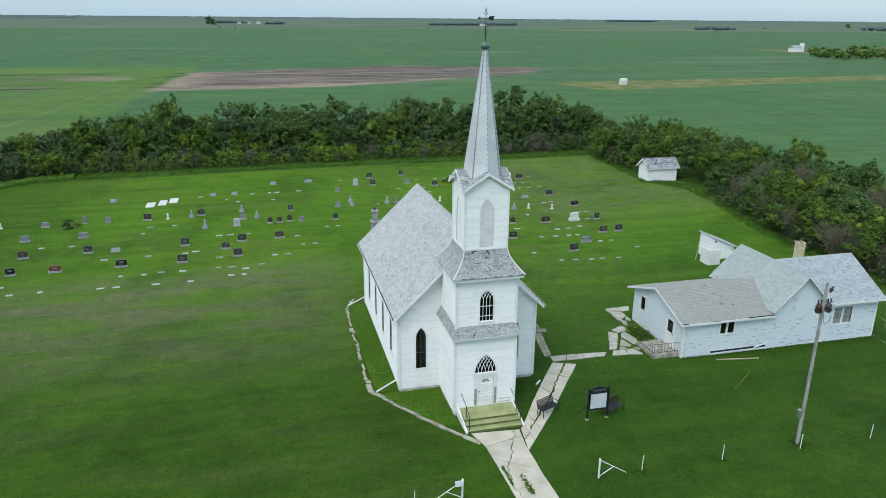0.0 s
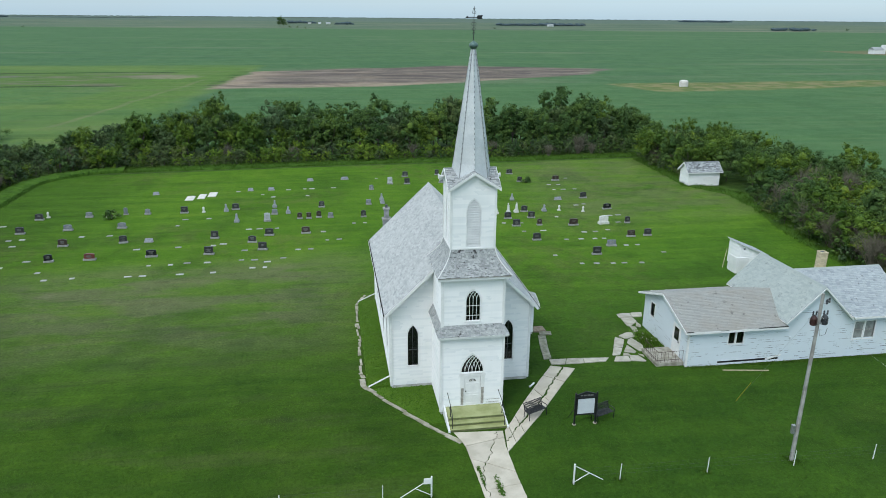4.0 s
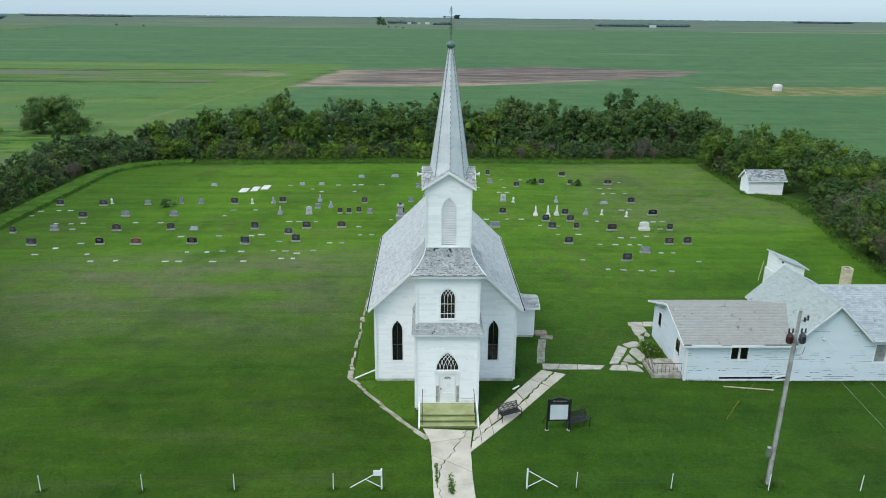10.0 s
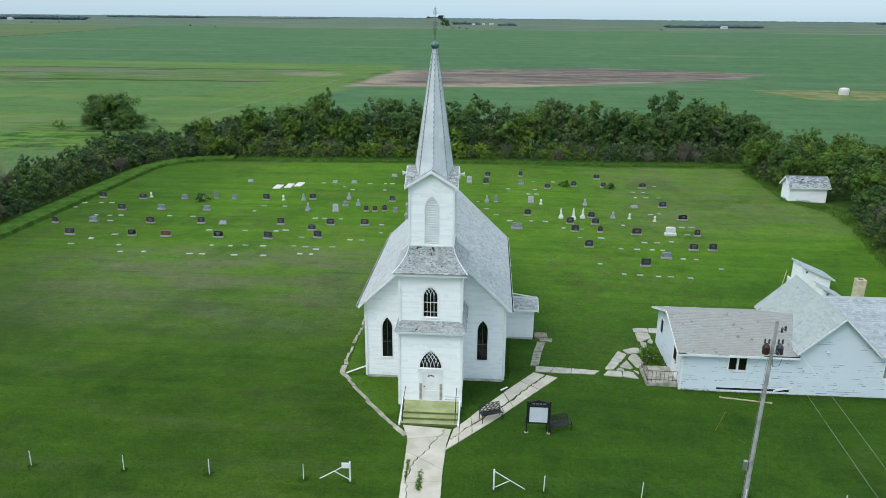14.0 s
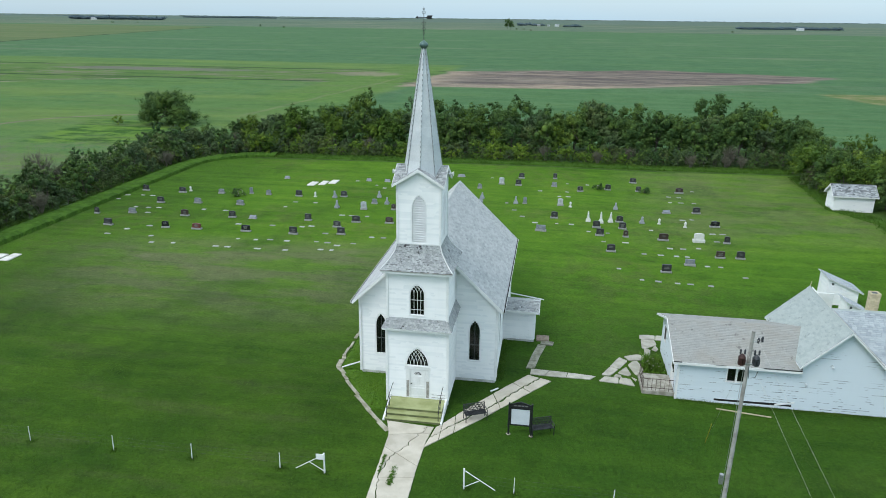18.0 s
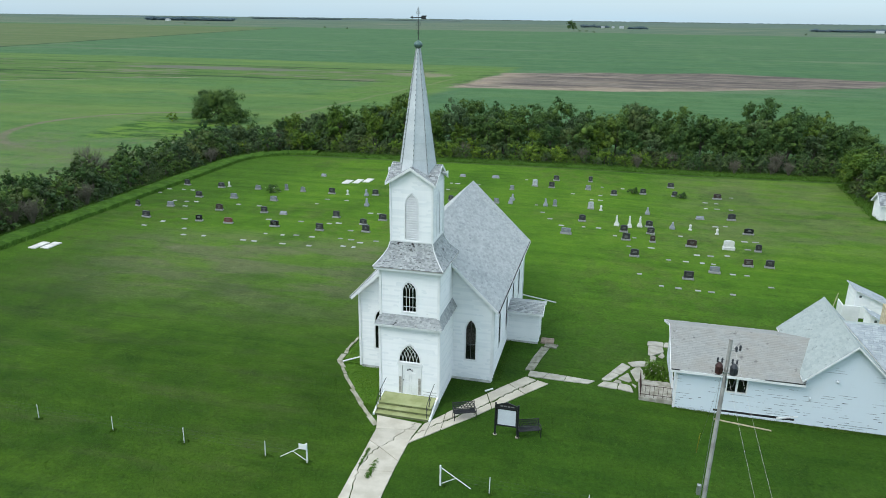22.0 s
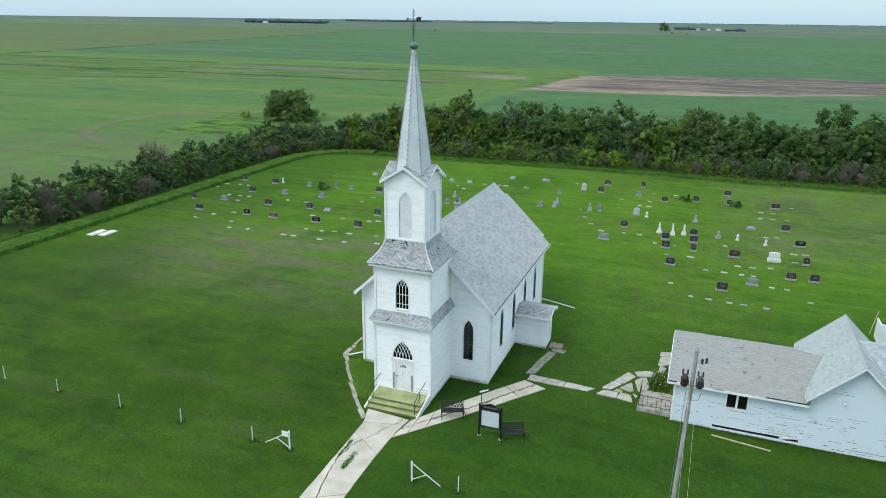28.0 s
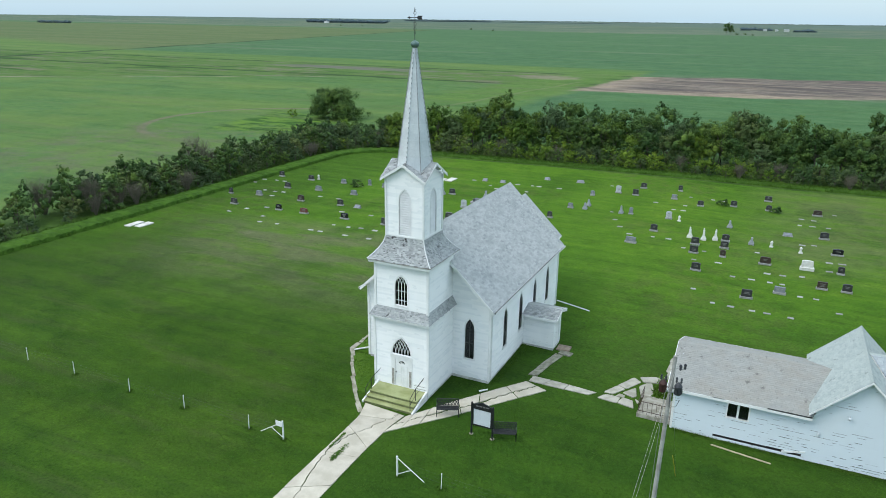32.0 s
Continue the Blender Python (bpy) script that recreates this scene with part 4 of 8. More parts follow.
def gable_roof(parent, ridge, eave0, eave1, y0, y1, material, seed, singles=0, along="y", thick=0.09, step=0.145, fascia=True):
    """Two slopes with their ridge along an axis. ridge, eave0, eave1: (position across, height)."""
    left = 0
    for n, e in enumerate((eave0, eave1)):
        if along == "y":
            a, b = (y0, y1)
            q = [(e[0], a, e[1]), (e[0], b, e[1]), (ridge[0], b, ridge[1]), (ridge[0], a, ridge[1])]
        else:
            q = [(y0, e[0], e[1]), (y1, e[0], e[1]), (y1, ridge[0], ridge[1]), (y0, ridge[0], ridge[1])]
        part("roof_deck", Geo().slab(q, thick), TRIM, parent)
        left = shingles(parent, q, material, singles if n == 1 else 0, step=step, seed=seed + n)
        if fascia:
            for s in (0, 1):
                lo, hi = (q[0], q[3]) if s == 0 else (q[1], q[2])
                k = -0.03 if s == 0 else 0.03
                o = (0, k, 0) if along == "y" else (k, 0, 0)
                pts = [Vector(lo), Vector(hi)]
                g = Geo()
                d = Vector((0, 0, 1))
                A, B = pts[0] + d * 0.012, pts[1] + d * 0.012
                C, D = pts[1] - d * 0.2, pts[0] - d * 0.2
                off = Vector(o)
                g.hexa([A, B, B + off, A + off, D, C, C + off, D + off])
                part("bargeboard", g, TRIM, parent)
            g = Geo()
            lo, hi = Vector(q[0]), Vector(q[1])
            out = (Vector(q[0]) - Vector(q[3]))
            out.z = 0
            out = out.normalized() * 0.025
            g.hexa([lo + Vector((0, 0, -0.14)), hi + Vector((0, 0, -0.14)), hi + out + Vector((0, 0, -0.14)), lo + out + Vector((0, 0, -0.14)),
                    lo + Vector((0, 0, 0.01)), hi + Vector((0, 0, 0.01)), hi + out + Vector((0, 0, 0.01)), lo + out + Vector((0, 0, 0.01))])
            part("fascia", g, TRIM, parent)
    cap = Geo()
    r = Vector((ridge[0], y0, ridge[1])) if along == "y" else Vector((y0, ridge[0], ridge[1]))
    s = Vector((ridge[0], y1, ridge[1])) if along == "y" else Vector((y1, ridge[0], ridge[1]))
    w = Vector((0.11, 0, 0)) if along == "y" else Vector((0, 0.11, 0))
    k = (ridge[1] - eave0[1]) / abs(ridge[0] - eave0[0]) * 0.11
    up = Vector((0, 0, 0.035))
    dn = Vector((0, 0, k - 0.03))
    cap.prism([r - w - dn, r + up, r + w - dn], [s - w - dn, s + up, s + w - dn])
    part("ridge_cap", cap, material, parent)


gable_roof(church, (CX, RIDGE), (EX0, EAVE), (EX1, EAVE), RY0, RY1, SHINGLE, 11, 300)

# chancel behind the nave
CH0, CH1, CHY = 8.45, 14.20, 55.2
ch_slope = SLOPE
part("foundation", Geo().box(CH0, NY1, -0.2, CH1, CHY, 0.2), STONE_BASE, church)
boarded(church, Face("y", CHY, 1), gable_span(CH0, CH1, CX, 4.75, ch_slope), 0.2, 7.5, BOARD_STEP, WHITE, (), (), gable_line(CH0, CH1, CX, 0.2, 4.75, 7.5))
for x, s in ((CH0, -1), (CH1, 1)):
    boarded(church, Face("x", x, s), lambda z: (NY1, CHY - 0.14), 0.2, 4.75, BOARD_STEP, WHITE)
gable_roof(church, (CX, 7.78), (CX - 3.3, 4.6), (CX + 3.3, 4.6), NY1 + 0.28, 55.55, SHINGLE, 21)

# grey block chimney in the corner behind the nave
stack = part("chimney", Geo().soft(7.80, 51.98, -0.2, 8.38, 52.54, 6.55, 0.03).soft(7.90, 52.08, 6.55, 8.28, 52.44, 7.45, 0.02), CHIMNEY, church, "grey block chimney behind the nave")
for z in (6.5, 7.34):
    w = 0.36 if z < 7 else 0.27
    part("chimney_cap", Geo().soft(8.09 - w, 52.26 - w, z, 8.09 + w, 52.26 + w, z + 0.13, 0.03), BASE_STONE, stack)
part("flue", Geo().lathe([(0.11, 7.45), (0.11, 7.68)], 8.09, 52.26, 10), BARE_DARK, stack)

# vestry on the east side
VX, VY0, VY1 = 17.80, 43.72, 45.35
part("foundation", Geo().box(NX1, VY0 + 0.02, -0.3, VX - 0.02, VY1 - 0.02, 0.18), STONE_BASE, church)
boarded(church, Face("y", VY0, -1), lambda z: (NX1, VX), 0.15, 2.42, BOARD_STEP, WHITE)
boarded(church, Face("y", VY1, 1), lambda z: (NX1, VX), 0.15, 2.42, BOARD_STEP, WHITE)
boarded(church, Face("x", VX, 1), gable_span(VY0 + 0.14, VY1 - 0.14, 44.53, 2.42, 0.33), 0.15, 2.66, BOARD_STEP, WHITE, [rect_hole(44.1, 44.95, 0.15, 2.1)], [rect_loop(44.1, 44.95, 0.17, 2.1)], gable_line(VY0 + 0.14, VY1 - 0.14, 44.53, 0.15, 2.42, 2.66))
vestry_door = part("door", Geo().box(VX - 0.08, 44.1, 0.15, VX - 0.03, 44.95, 2.1), TRIM, church, "plain white side door")
part("door_handle", Geo().lathe([(0.0, 1.1), (0.03, 1.12), (0.0, 1.16)], VX, 44.2, 6), IRON, vestry_door)
gable_roof(church, (44.53, 2.80), (43.30, 2.42), (45.75, 2.42), NX1, 18.06, SHINGLE_OLD, 31, along="x", thick=0.06)

# tower
TX0, TX1, TY0, TY1, TCX, TCY = 9.55, 13.09, 33.93, 37.4, 11.32, 35.62
tower_front = Face("y", TY0, -1)
door_hole = rect_hole(10.90, 11.83, 0.5, 2.34)
fan_hole = arch_hole(11.34, 0.625, 2.56, 2.58, 3.69)
part("foundation", Geo().box(TX0 + 0.02, TY0 + 0.02, -0.2, TX1 - 0.02, TY1, 0.2), STONE_BASE, church)
boarded(church, tower_front, lambda z: (TX0, TX1), 0.2, 5.3, BOARD_STEP, WHITE, [door_hole, fan_hole], [rect_loop(10.90, 11.83, 0.5, 2.34), arch_line(11.34, 0.625, 2.56, 2.58, 3.69)])
up_hole = arch_hole(11.32, 0.385, 5.72, 6.95, 7.52)
boarded(church, Face("y", TY0 + 0.06, -1), lambda z: (TX0 + 0.06, TX1 - 0.06), 5.3, 8.5, BOARD_STEP, WHITE, [up_hole], [arch_line(11.32, 0.385, 5.72, 6.95, 7.52)])
for x, s in ((TX0, -1), (TX1, 1)):
    boarded(church, Face("x", x, s), lambda z: (TY0 + 0.14, TY1), 0.2, 5.3, BOARD_STEP, WHITE)
    boarded(church, Face("x", x - s * 0.06, s), lambda z: (TY0 + 0.2, TY1), 5.3, 8.5, BOARD_STEP, WHITE)
boarded(church, Face("y", TY1, 1), lambda z: (TX0 + 0.06, TX1 - 0.06), 5.3, 8.5, BOARD_STEP, WHITE)
for x in (TX0, TX1):
    part("corner_board", Geo().box(x - 0.07, TY0 - 0.06, 0.2, x + 0.07, TY0 + 0.08, 4.98), TRIM, church)
    xx = x + (0.06 if x < TCX else -0.06)
    part("corner_board", Geo().box(xx - 0.07, TY0, 5.4, xx + 0.07, TY0 + 0.14, 8.4), TRIM, church)
lancet(church, Face("y", TY0 + 0.06, -1), 11.32, 0.385, 5.72, 6.95, 7.52, "pointed tower window with white lattice bars", "lattice")
lancet(church, tower_front, 11.34, 0.625, 2.56, 2.58, 3.69, "pointed fanlight with interlaced white bars over the door", "fan")

# entrance door with worn side panels
door = part("door", Geo().box(10.91, TY0 - 0.01, 0.5, 11.82, TY0 + 0.05, 2.33), TRIM, church, "white panelled entrance door")
for x0, x1, z0, z1 in ((11.0, 11.32, 0.62, 1.15), (11.41, 11.73, 0.62, 1.15), (11.0, 11.32, 1.28, 1.9), (11.41, 11.73, 1.28, 1.9)):
    g = Geo()
    band(g, tower_front, [(x0 + 0.03, z0 + 0.03), (x1 - 0.03, z0 + 0.03), (x1 - 0.03, z1 - 0.03), (x0 + 0.03, z1 - 0.03)], [(x0, z0), (x1, z0), (x1, z1), (x0, z1)], 0.005, 0.03, True)
    part("panel_moulding", g, TRIM, door)
fan = [(11.365 + 0.2 * math.cos(a), 2.02 + 0.16 * math.sin(a)) for a in (math.pi * i / 10 for i in range(11))]
part("fan_pane", Geo().prism([tower_front.p(u, 0.012, z) for u, z in fan], [tower_front.p(u, 0.02, z) for u, z in fan]), GLASS, door, "small dark half-round pane")
for a in (0.5, 1.05, 1.57, 2.09, 2.64):
    g = Geo()
    bar(g, tower_front, (11.365, 2.02), (11.365 + 0.2 * math.cos(a), 2.02 + 0.16 * math.sin(a)), 0.018, 0.02, 0.032)
    part("fan_bar", g, TRIM, door)
part("door_handle", Geo().lathe([(0.0, 1.38), (0.035, 1.40), (0.035, 1.44), (0.0, 1.46)], 10.98, TY0 - 0.05, 8), IRON, door)
for x0, x1 in ((10.66, 10.90), (11.83, 12.06)):
    part("door_casing", Geo().box(x0, TY0 - 0.045, 0.5, x1, TY0 + 0.02, 2.5), TRIM, church)
    m = (x0 + x1) / 2
    part("worn_panel", Geo().box(m - 0.075, TY0 - 0.052, 0.56, m + 0.075, TY0 - 0.03, 1.62), BARE_WOOD, church, "bare grey wood panel with flaked paint")
part("door_head", Geo().box(10.60, TY0 - 0.06, 2.36, 12.12, TY0 + 0.02, 2.5), TRIM, church)


def ring_roof(parent, halves, cx, cy, material, seed, back=True, singles=0):
    """Four hipped faces that follow a profile of (half width, height)."""
    for k in range(4 if back else 3):
        for i in range(len(halves) - 1):
            (a, z0), (b, z1) = halves[i], halves[i + 1]
            q = [(-a, -a, z0), (a, -a, z0), (b, -b, z1), (-b, -b, z1)]
            rot = Matrix.Rotation((0, math.pi / 2, -math.pi / 2, math.pi)[k], 4, "Z")
            w = [tuple(rot @ Vector(p) + Vector((cx, cy, 0))) for p in q]
            part("roof_deck", Geo().slab(w, 0.05), BARE_WOOD, parent)
            singles = shingles(parent, w, material, singles, width=0.13, step=0.105, ragged=0.022, thick=0.016, seed=seed + 10 * k + i, gap=0.007)


# pent roof round the tower
PZ0, PZ1, PO = 4.96, 5.50, 0.33
for q in ([(TX0 - 0.21, TY0 - PO, PZ0), (TX1 + 0.24, TY0 - PO, PZ0), (TX1 - 0.06, TY0 + 0.06, PZ1), (TX0 + 0.06, TY0 + 0.06, PZ1)],
          [(TX1 + 0.24, TY0 - PO, PZ0), (TX1 + 0.24, NY0, PZ0), (TX1 - 0.06, NY0, PZ1), (TX1 - 0.06, TY0 + 0.06, PZ1)],
          [(TX0 - 0.21, NY0, PZ0), (TX0 - 0.21, TY0 - PO, PZ0), (TX0 + 0.06, TY0 + 0.06, PZ1), (TX0 + 0.06, NY0, PZ1)]):
    part("pent_roof", Geo().slab(q, 0.07), TRIM, church)
    shingles(church, q, SHINGLE_OLD, 0, width=0.15, step=0.11, ragged=0.015, thick=0.016, seed=41, gap=0.007)
part("pent_soffit", Geo().box(TX0 - 0.19, TY0 - PO + 0.02, PZ0 - 0.14, TX1 + 0.22, TY0, PZ0 - 0.075), TRIM, church)
for x0, x1 in ((TX0 - 0.19, TX0), (TX1, TX1 + 0.22)):
    part("pent_soffit", Geo().box(x0, TY0, PZ0 - 0.14, x1, NY0, PZ0 - 0.075), TRIM, church)

# flared skirt roof, belfry and spire
skirt = [(1.19 + 0.83 * (1 - t) ** 1.75, 8.42 + 1.38 * t) for t in (0, 0.18, 0.4, 0.66, 1.0)]
part("skirt_soffit", Geo().box(TCX - 1.98, TCY - 1.98, 8.24, TCX + 1.98, TCY + 1.98, 8.40), TRIM, church)
ring_roof(church, skirt, TCX, TCY, SHINGLE_OLD, 51)
for sx, sy in ((-1, -1), (1, -1), (1, 1), (-1, 1)):
    g = Geo()
    g.path([(TCX + sx * (a + 0.01), TCY + sy * (a + 0.01), z + 0.02) for a, z in skirt], 0.03, 5)
    part("hip_trim", g, TRIM, church)
BH, BZ0, BZ1, BP = 1.19, 9.74, 13.12, 13.92
belfry = [(Face("y", TCY - BH, -1), TCX), (Face("y", TCY + BH, 1), TCX), (Face("x", TCX - BH, -1), TCY), (Face("x", TCX + BH, 1), TCY)]
b_slope = (BP - BZ1) / 1.37
for f, c in belfry:
    trim = 0.0 if f.axis == "y" else 0.14
    louvre = arch_hole(c + 0.02, 0.365, 9.9, 11.85, 12.5)
    boarded(church, f, gable_span(c - BH + trim, c + BH - trim, c, BZ1, b_slope), BZ0, BP - 0.1, BOARD_STEP, WHITE, [louvre], [arch_line(c + 0.02, 0.365, 9.9, 11.85, 12.5)], gable_line(c - BH + trim, c + BH - trim, c, BZ0, BZ1, BP - 0.12))
    g = Geo()
    band(g, f, arch_line(c + 0.02, 0.365, 9.9, 11.85, 12.5), arch_line(c + 0.02, 0.42, 9.9, 11.85, 12.58), -0.05, 0.03)
    frame_part = part("belfry_louvre", g, TRIM, church, "pointed white louvre with sloping slats")
    z = 9.93
    while z < 12.42:
        cut = louvre(z + 0.06)
        if cut and cut[1] - cut[0] > 0.06:
            a, b = cut
            part("slat", Geo().hexa([f.p(a, -0.10, z + 0.1), f.p(b, -0.10, z + 0.1), f.p(b, 0.02, z), f.p(a, 0.02, z),
                                     f.p(a, -0.10, z + 0.122), f.p(b, -0.10, z + 0.122), f.p(b, 0.02, z + 0.022), f.p(a, 0.02, z + 0.022)]), TRIM, frame_part)
        z += 0.135
    part("louvre_backing", Geo().hexa([f.p(a, b, z) for z in (9.9, 12.5) for a, b in ((c - 0.4, -0.16), (c + 0.4, -0.16), (c + 0.4, -0.13), (c - 0.4, -0.13))]), BARE_DARK, frame_part)
for sx in (-1, 1):
    for sy in (-1, 1):
        x, y = TCX + sx * BH, TCY + sy * BH
        part("corner_board", Geo().box(x - 0.055, y - 0.055, BZ0, x + 0.055, y + 0.055, BZ1 + 0.05), TRIM, church)
part("belfry_sill", Geo().box(TCX - BH - 0.05, TCY - BH - 0.05, BZ0, TCX + BH + 0.05, TCY + BH + 0.05, BZ0 + 0.07), TRIM, church)
GO = 1.42
for k in range(4):
    rot = Matrix.Rotation(math.pi / 2 * k, 4, "Z")
    put = lambda p: tuple(rot @ Vector(p) + Vector((TCX, TCY, 0)))
    for s in (-1, 1):
        face_w = [put(p) for p in ([(s * GO, -GO, BZ1 - 0.02), (0, -GO, BP + 0.05), (0, 0, BP + 0.05)])]
        part("gablet_roof", Geo().slab(face_w if s < 0 else face_w[::-1], 0.05), TRIM, church)
        # courses run up from the valley side, level with the eave of the gablet
        q = [put((s * GO, -GO, BZ1 - 0.02)), put((s * GO, -GO + 0.02, BZ1 - 0.02)), put((0, 0, BP + 0.05)), put((0, -GO, BP + 0.05))]
        shingles(church, q, SHINGLE_OLD, 0, width=0.22, step=0.13, ragged=0.018, seed=70 + k)
        A, B = Vector((s * GO, -GO - 0.02, BZ1 - 0.02)), Vector((0, -GO - 0.02, BP + 0.06))
        dn, off = Vector((0, 0, -0.15)), Vector((0, 0.04, 0))
        part("gablet_bargeboard", Geo().hexa([put(v) for v in (A + dn, B + dn, B + dn + off, A + dn + off, A, B, B + off, A + off)]), TRIM, church)
spire_prof = [(1.10, 13.45), (0.96, 14.3), (0.83, 15.2), (0.70, 16.1), (0.565, 17.0), (0.43, 17.9), (0.295, 18.8), (0.16, 19.7), (0.095, 20.12)]
SCX, SCY = 11.365, 35.6
for i in range(8):
    a0, a1 = math.pi / 4 * i, math.pi / 4 * (i + 1)
    for (r0, z0), (r1, z1) in zip(spire_prof, spire_prof[1:]):
        P = lambda a, r, z: (SCX + r * math.cos(a), SCY + r * math.sin(a), z)
        outer = [P(a0, r0, z0), P(a1, r0, z0), P(a1, r1, z1 - 0.004), P(a0, r1, z1 - 0.004)]
        inner = [P(a0, r0 - 0.03, z0), P(a1, r0 - 0.03, z0), P(a1, max(0.02, r1 - 0.03), z1 - 0.004), P(a0, max(0.02, r1 - 0.03), z1 - 0.004)]
        part("metal_sheet", Geo().prism(inner, outer), SPIRE, church)
    g = Geo()
    g.path([(SCX + (r + 0.006) * math.cos(a0), SCY + (r + 0.006) * math.sin(a0), z) for r, z in spire_prof], 0.026, 6)
    part("standing_seam", g, STEEL if i % 2 else SPIRE, church)
clip = Geo().soft(-0.02, -0.014, -0.05, 0.02, 0.014, 0.05, 0.005).mesh("hip_clip")
clip.materials.append(SEAM)
for i in range(8):
    a = math.pi / 4 * i
    for n in range(23):
        z = 14.05 + n * 0.262
        r = float(np.interp(z, [q[1] for q in spire_prof], [q[0] for q in spire_prof])) + 0.03
        under(new("hip_clip", clip), church).matrix_basis = pose(SCX + r * math.cos(a), SCY + r * math.sin(a), z, 0, -8.5, 45 * i)
part("finial_ball", Geo().lathe([(0.1, 20.05), (0.13, 20.1), (0.21, 20.17), (0.235, 20.26), (0.21, 20.35), (0.12, 20.43), (0.05, 20.46), (0.03, 20.5)], SCX, SCY, 16), BALL, church, "green copper ball", smooth=True)
vane = part("weather_vane", Geo().tube((SCX, SCY, 20.45), (SCX, SCY, 22.15), 0.022, 0.012, 6), IRON, church, "black iron weather vane with an arrow")
part("vane_arrow", Geo().tube((SCX - 0.34, SCY, 21.62), (SCX + 0.3, SCY, 21.62), 0.022, 0.022, 6), IRON, vane)
part("vane_head", Geo().prism([(SCX - 0.45, SCY - 0.01, 21.62), (SCX - 0.3, SCY - 0.01, 21.55), (SCX - 0.3, SCY - 0.01, 21.69)], [(SCX - 0.45, SCY + 0.01, 21.62), (SCX - 0.3, SCY + 0.01, 21.55), (SCX - 0.3, SCY + 0.01, 21.69)]), IRON, vane)
tail = [(0.12, 21.62), (0.2, 21.53), (0.44, 21.53), (0.40, 21.62), (0.46, 21.72), (0.2, 21.72)]
part("vane_tail", Geo().prism([(SCX + u, SCY - 0.012, z) for u, z in tail], [(SCX + u, SCY + 0.012, z) for u, z in tail]), IRON, vane)
for z, r in ((20.85, 0.06), (21.05, 0.09), (21.3, 0.12), (21.86, 0.09), (22.02, 0.05)):
    part("vane_scroll", Geo().path([(SCX + r * math.cos(t), SCY, z + r * 0.8 * math.sin(t)) for t in (math.pi * 2 * i / 10 for i in range(11))], 0.01, 5), IRON, vane)
# small horns under the peaks of the side gablets
for s in (-1, 1):
    x = TCX + s * (GO + 0.02)
    ring = lambda d, r: [(x + s * d, TCY + 0.14 + r * math.cos(a), 13.5 + r * math.sin(a)) for a in (math.pi * 2 * i / 10 for i in range(10))]
    horn = part("horn", Geo().loft([ring(-0.02, 0.05), ring(0.10, 0.055), ring(0.20, 0.09), ring(0.26, 0.15), ring(0.262, 0.14), ring(0.18, 0.06)]), TRIM, church, "small white horn loudspeaker under the gable")
    part("horn_bracket", Geo().tube((x - s * 0.2, TCY + 0.14, 13.62), (x + s * 0.06, TCY + 0.14, 13.52), 0.02, 0.02, 6), STEEL, horn)
# eave gutters, each with a dark strip laid inside
for x, s in ((EX1, 1), (EX0, -1)):
    a, b = sorted((x + s * 0.03, x + s * 0.13))
    f = b - 0.014 if s > 0 else a
    gutter = part("gutter", Geo().box(a, RY0 + 0.03, EAVE - 0.12, b, RY1 - 0.03, EAVE - 0.105).box(f, RY0 + 0.03, EAVE - 0.105, f + 0.014, RY1 - 0.03, EAVE - 0.01), TRIM, church, "white eave gutter")
    part("gutter_debris", Geo().box(a + 0.016, RY0 + 0.05, EAVE - 0.103, b - 0.016, RY1 - 0.05, EAVE - 0.035), ROT, gutter, "dark strip along the inside of the gutter")
# gutter outlets
for a, b in (((7.05, 38.3, 0.35), (5.68, 37.58, 0.08)), ((7.08, 52.3, 0.3), (5.64, 51.3, 0.08)), ((15.62, 51.95, 0.3), (18.36, 51.55, 0.06))):
    part("downspout", Geo().tube(a, b, 0.05, 0.05, 8), TRIM, church, "white rain pipe laid out over the grass")
for x, y in ((NX1 + 0.06, NY0 + 0.2), (NX0 - 0.06, NY0 + 0.2)):
    part("downspout", Geo().tube((x, y, 0.3), (x, y, EAVE - 0.1), 0.04, 0.04, 8), TRIM, church)
single("fallen_pipe", Geo().tube((15.45, 36.2, 0.06), (15.85, 36.6, 0.07), 0.06, 0.05, 8), TRIM, "short white pipe end lying on the grass", "pipe")

# entrance steps
steps = thing("entrance_steps", "three concrete steps painted faded green", "steps", (11.4, 32.9, 0))
for k, (ya, yb, top) in enumerate(((32.72, TY0 - 0.02, 0.50), (32.38, 32.72, 0.335), (32.05, 32.38, 0.17))):
    part("riser", Geo().box(9.82, ya, 0.0, 12.97, yb, top - 0.045), GREEN_RISER, steps, "green riser with shade put into its paint")
    part("tread" if k else "platform", Geo().soft(9.80, ya - 0.035, top - 0.044, 12.98, yb, top, 0.015), GREEN_STEP, steps)
for x in (9.70, 12.99):
    part("cheek_wall", Geo().add([(x, 32.0, 0), (x + 0.1, 32.0, 0), (x + 0.1, TY0 - 0.03, 0), (x, TY0 - 0.03, 0), (x, 32.0, 0.12), (x + 0.1, 32.0, 0.12), (x + 0.1, TY0 - 0.03, 0.6), (x, TY0 - 0.03, 0.6)],
         [(3, 2, 1, 0), (4, 5, 6, 7), (0, 1, 5, 4), (1, 2, 6, 5), (2, 3, 7, 6), (3, 0, 4, 7)]), TRIM, steps, "white painted side wall")
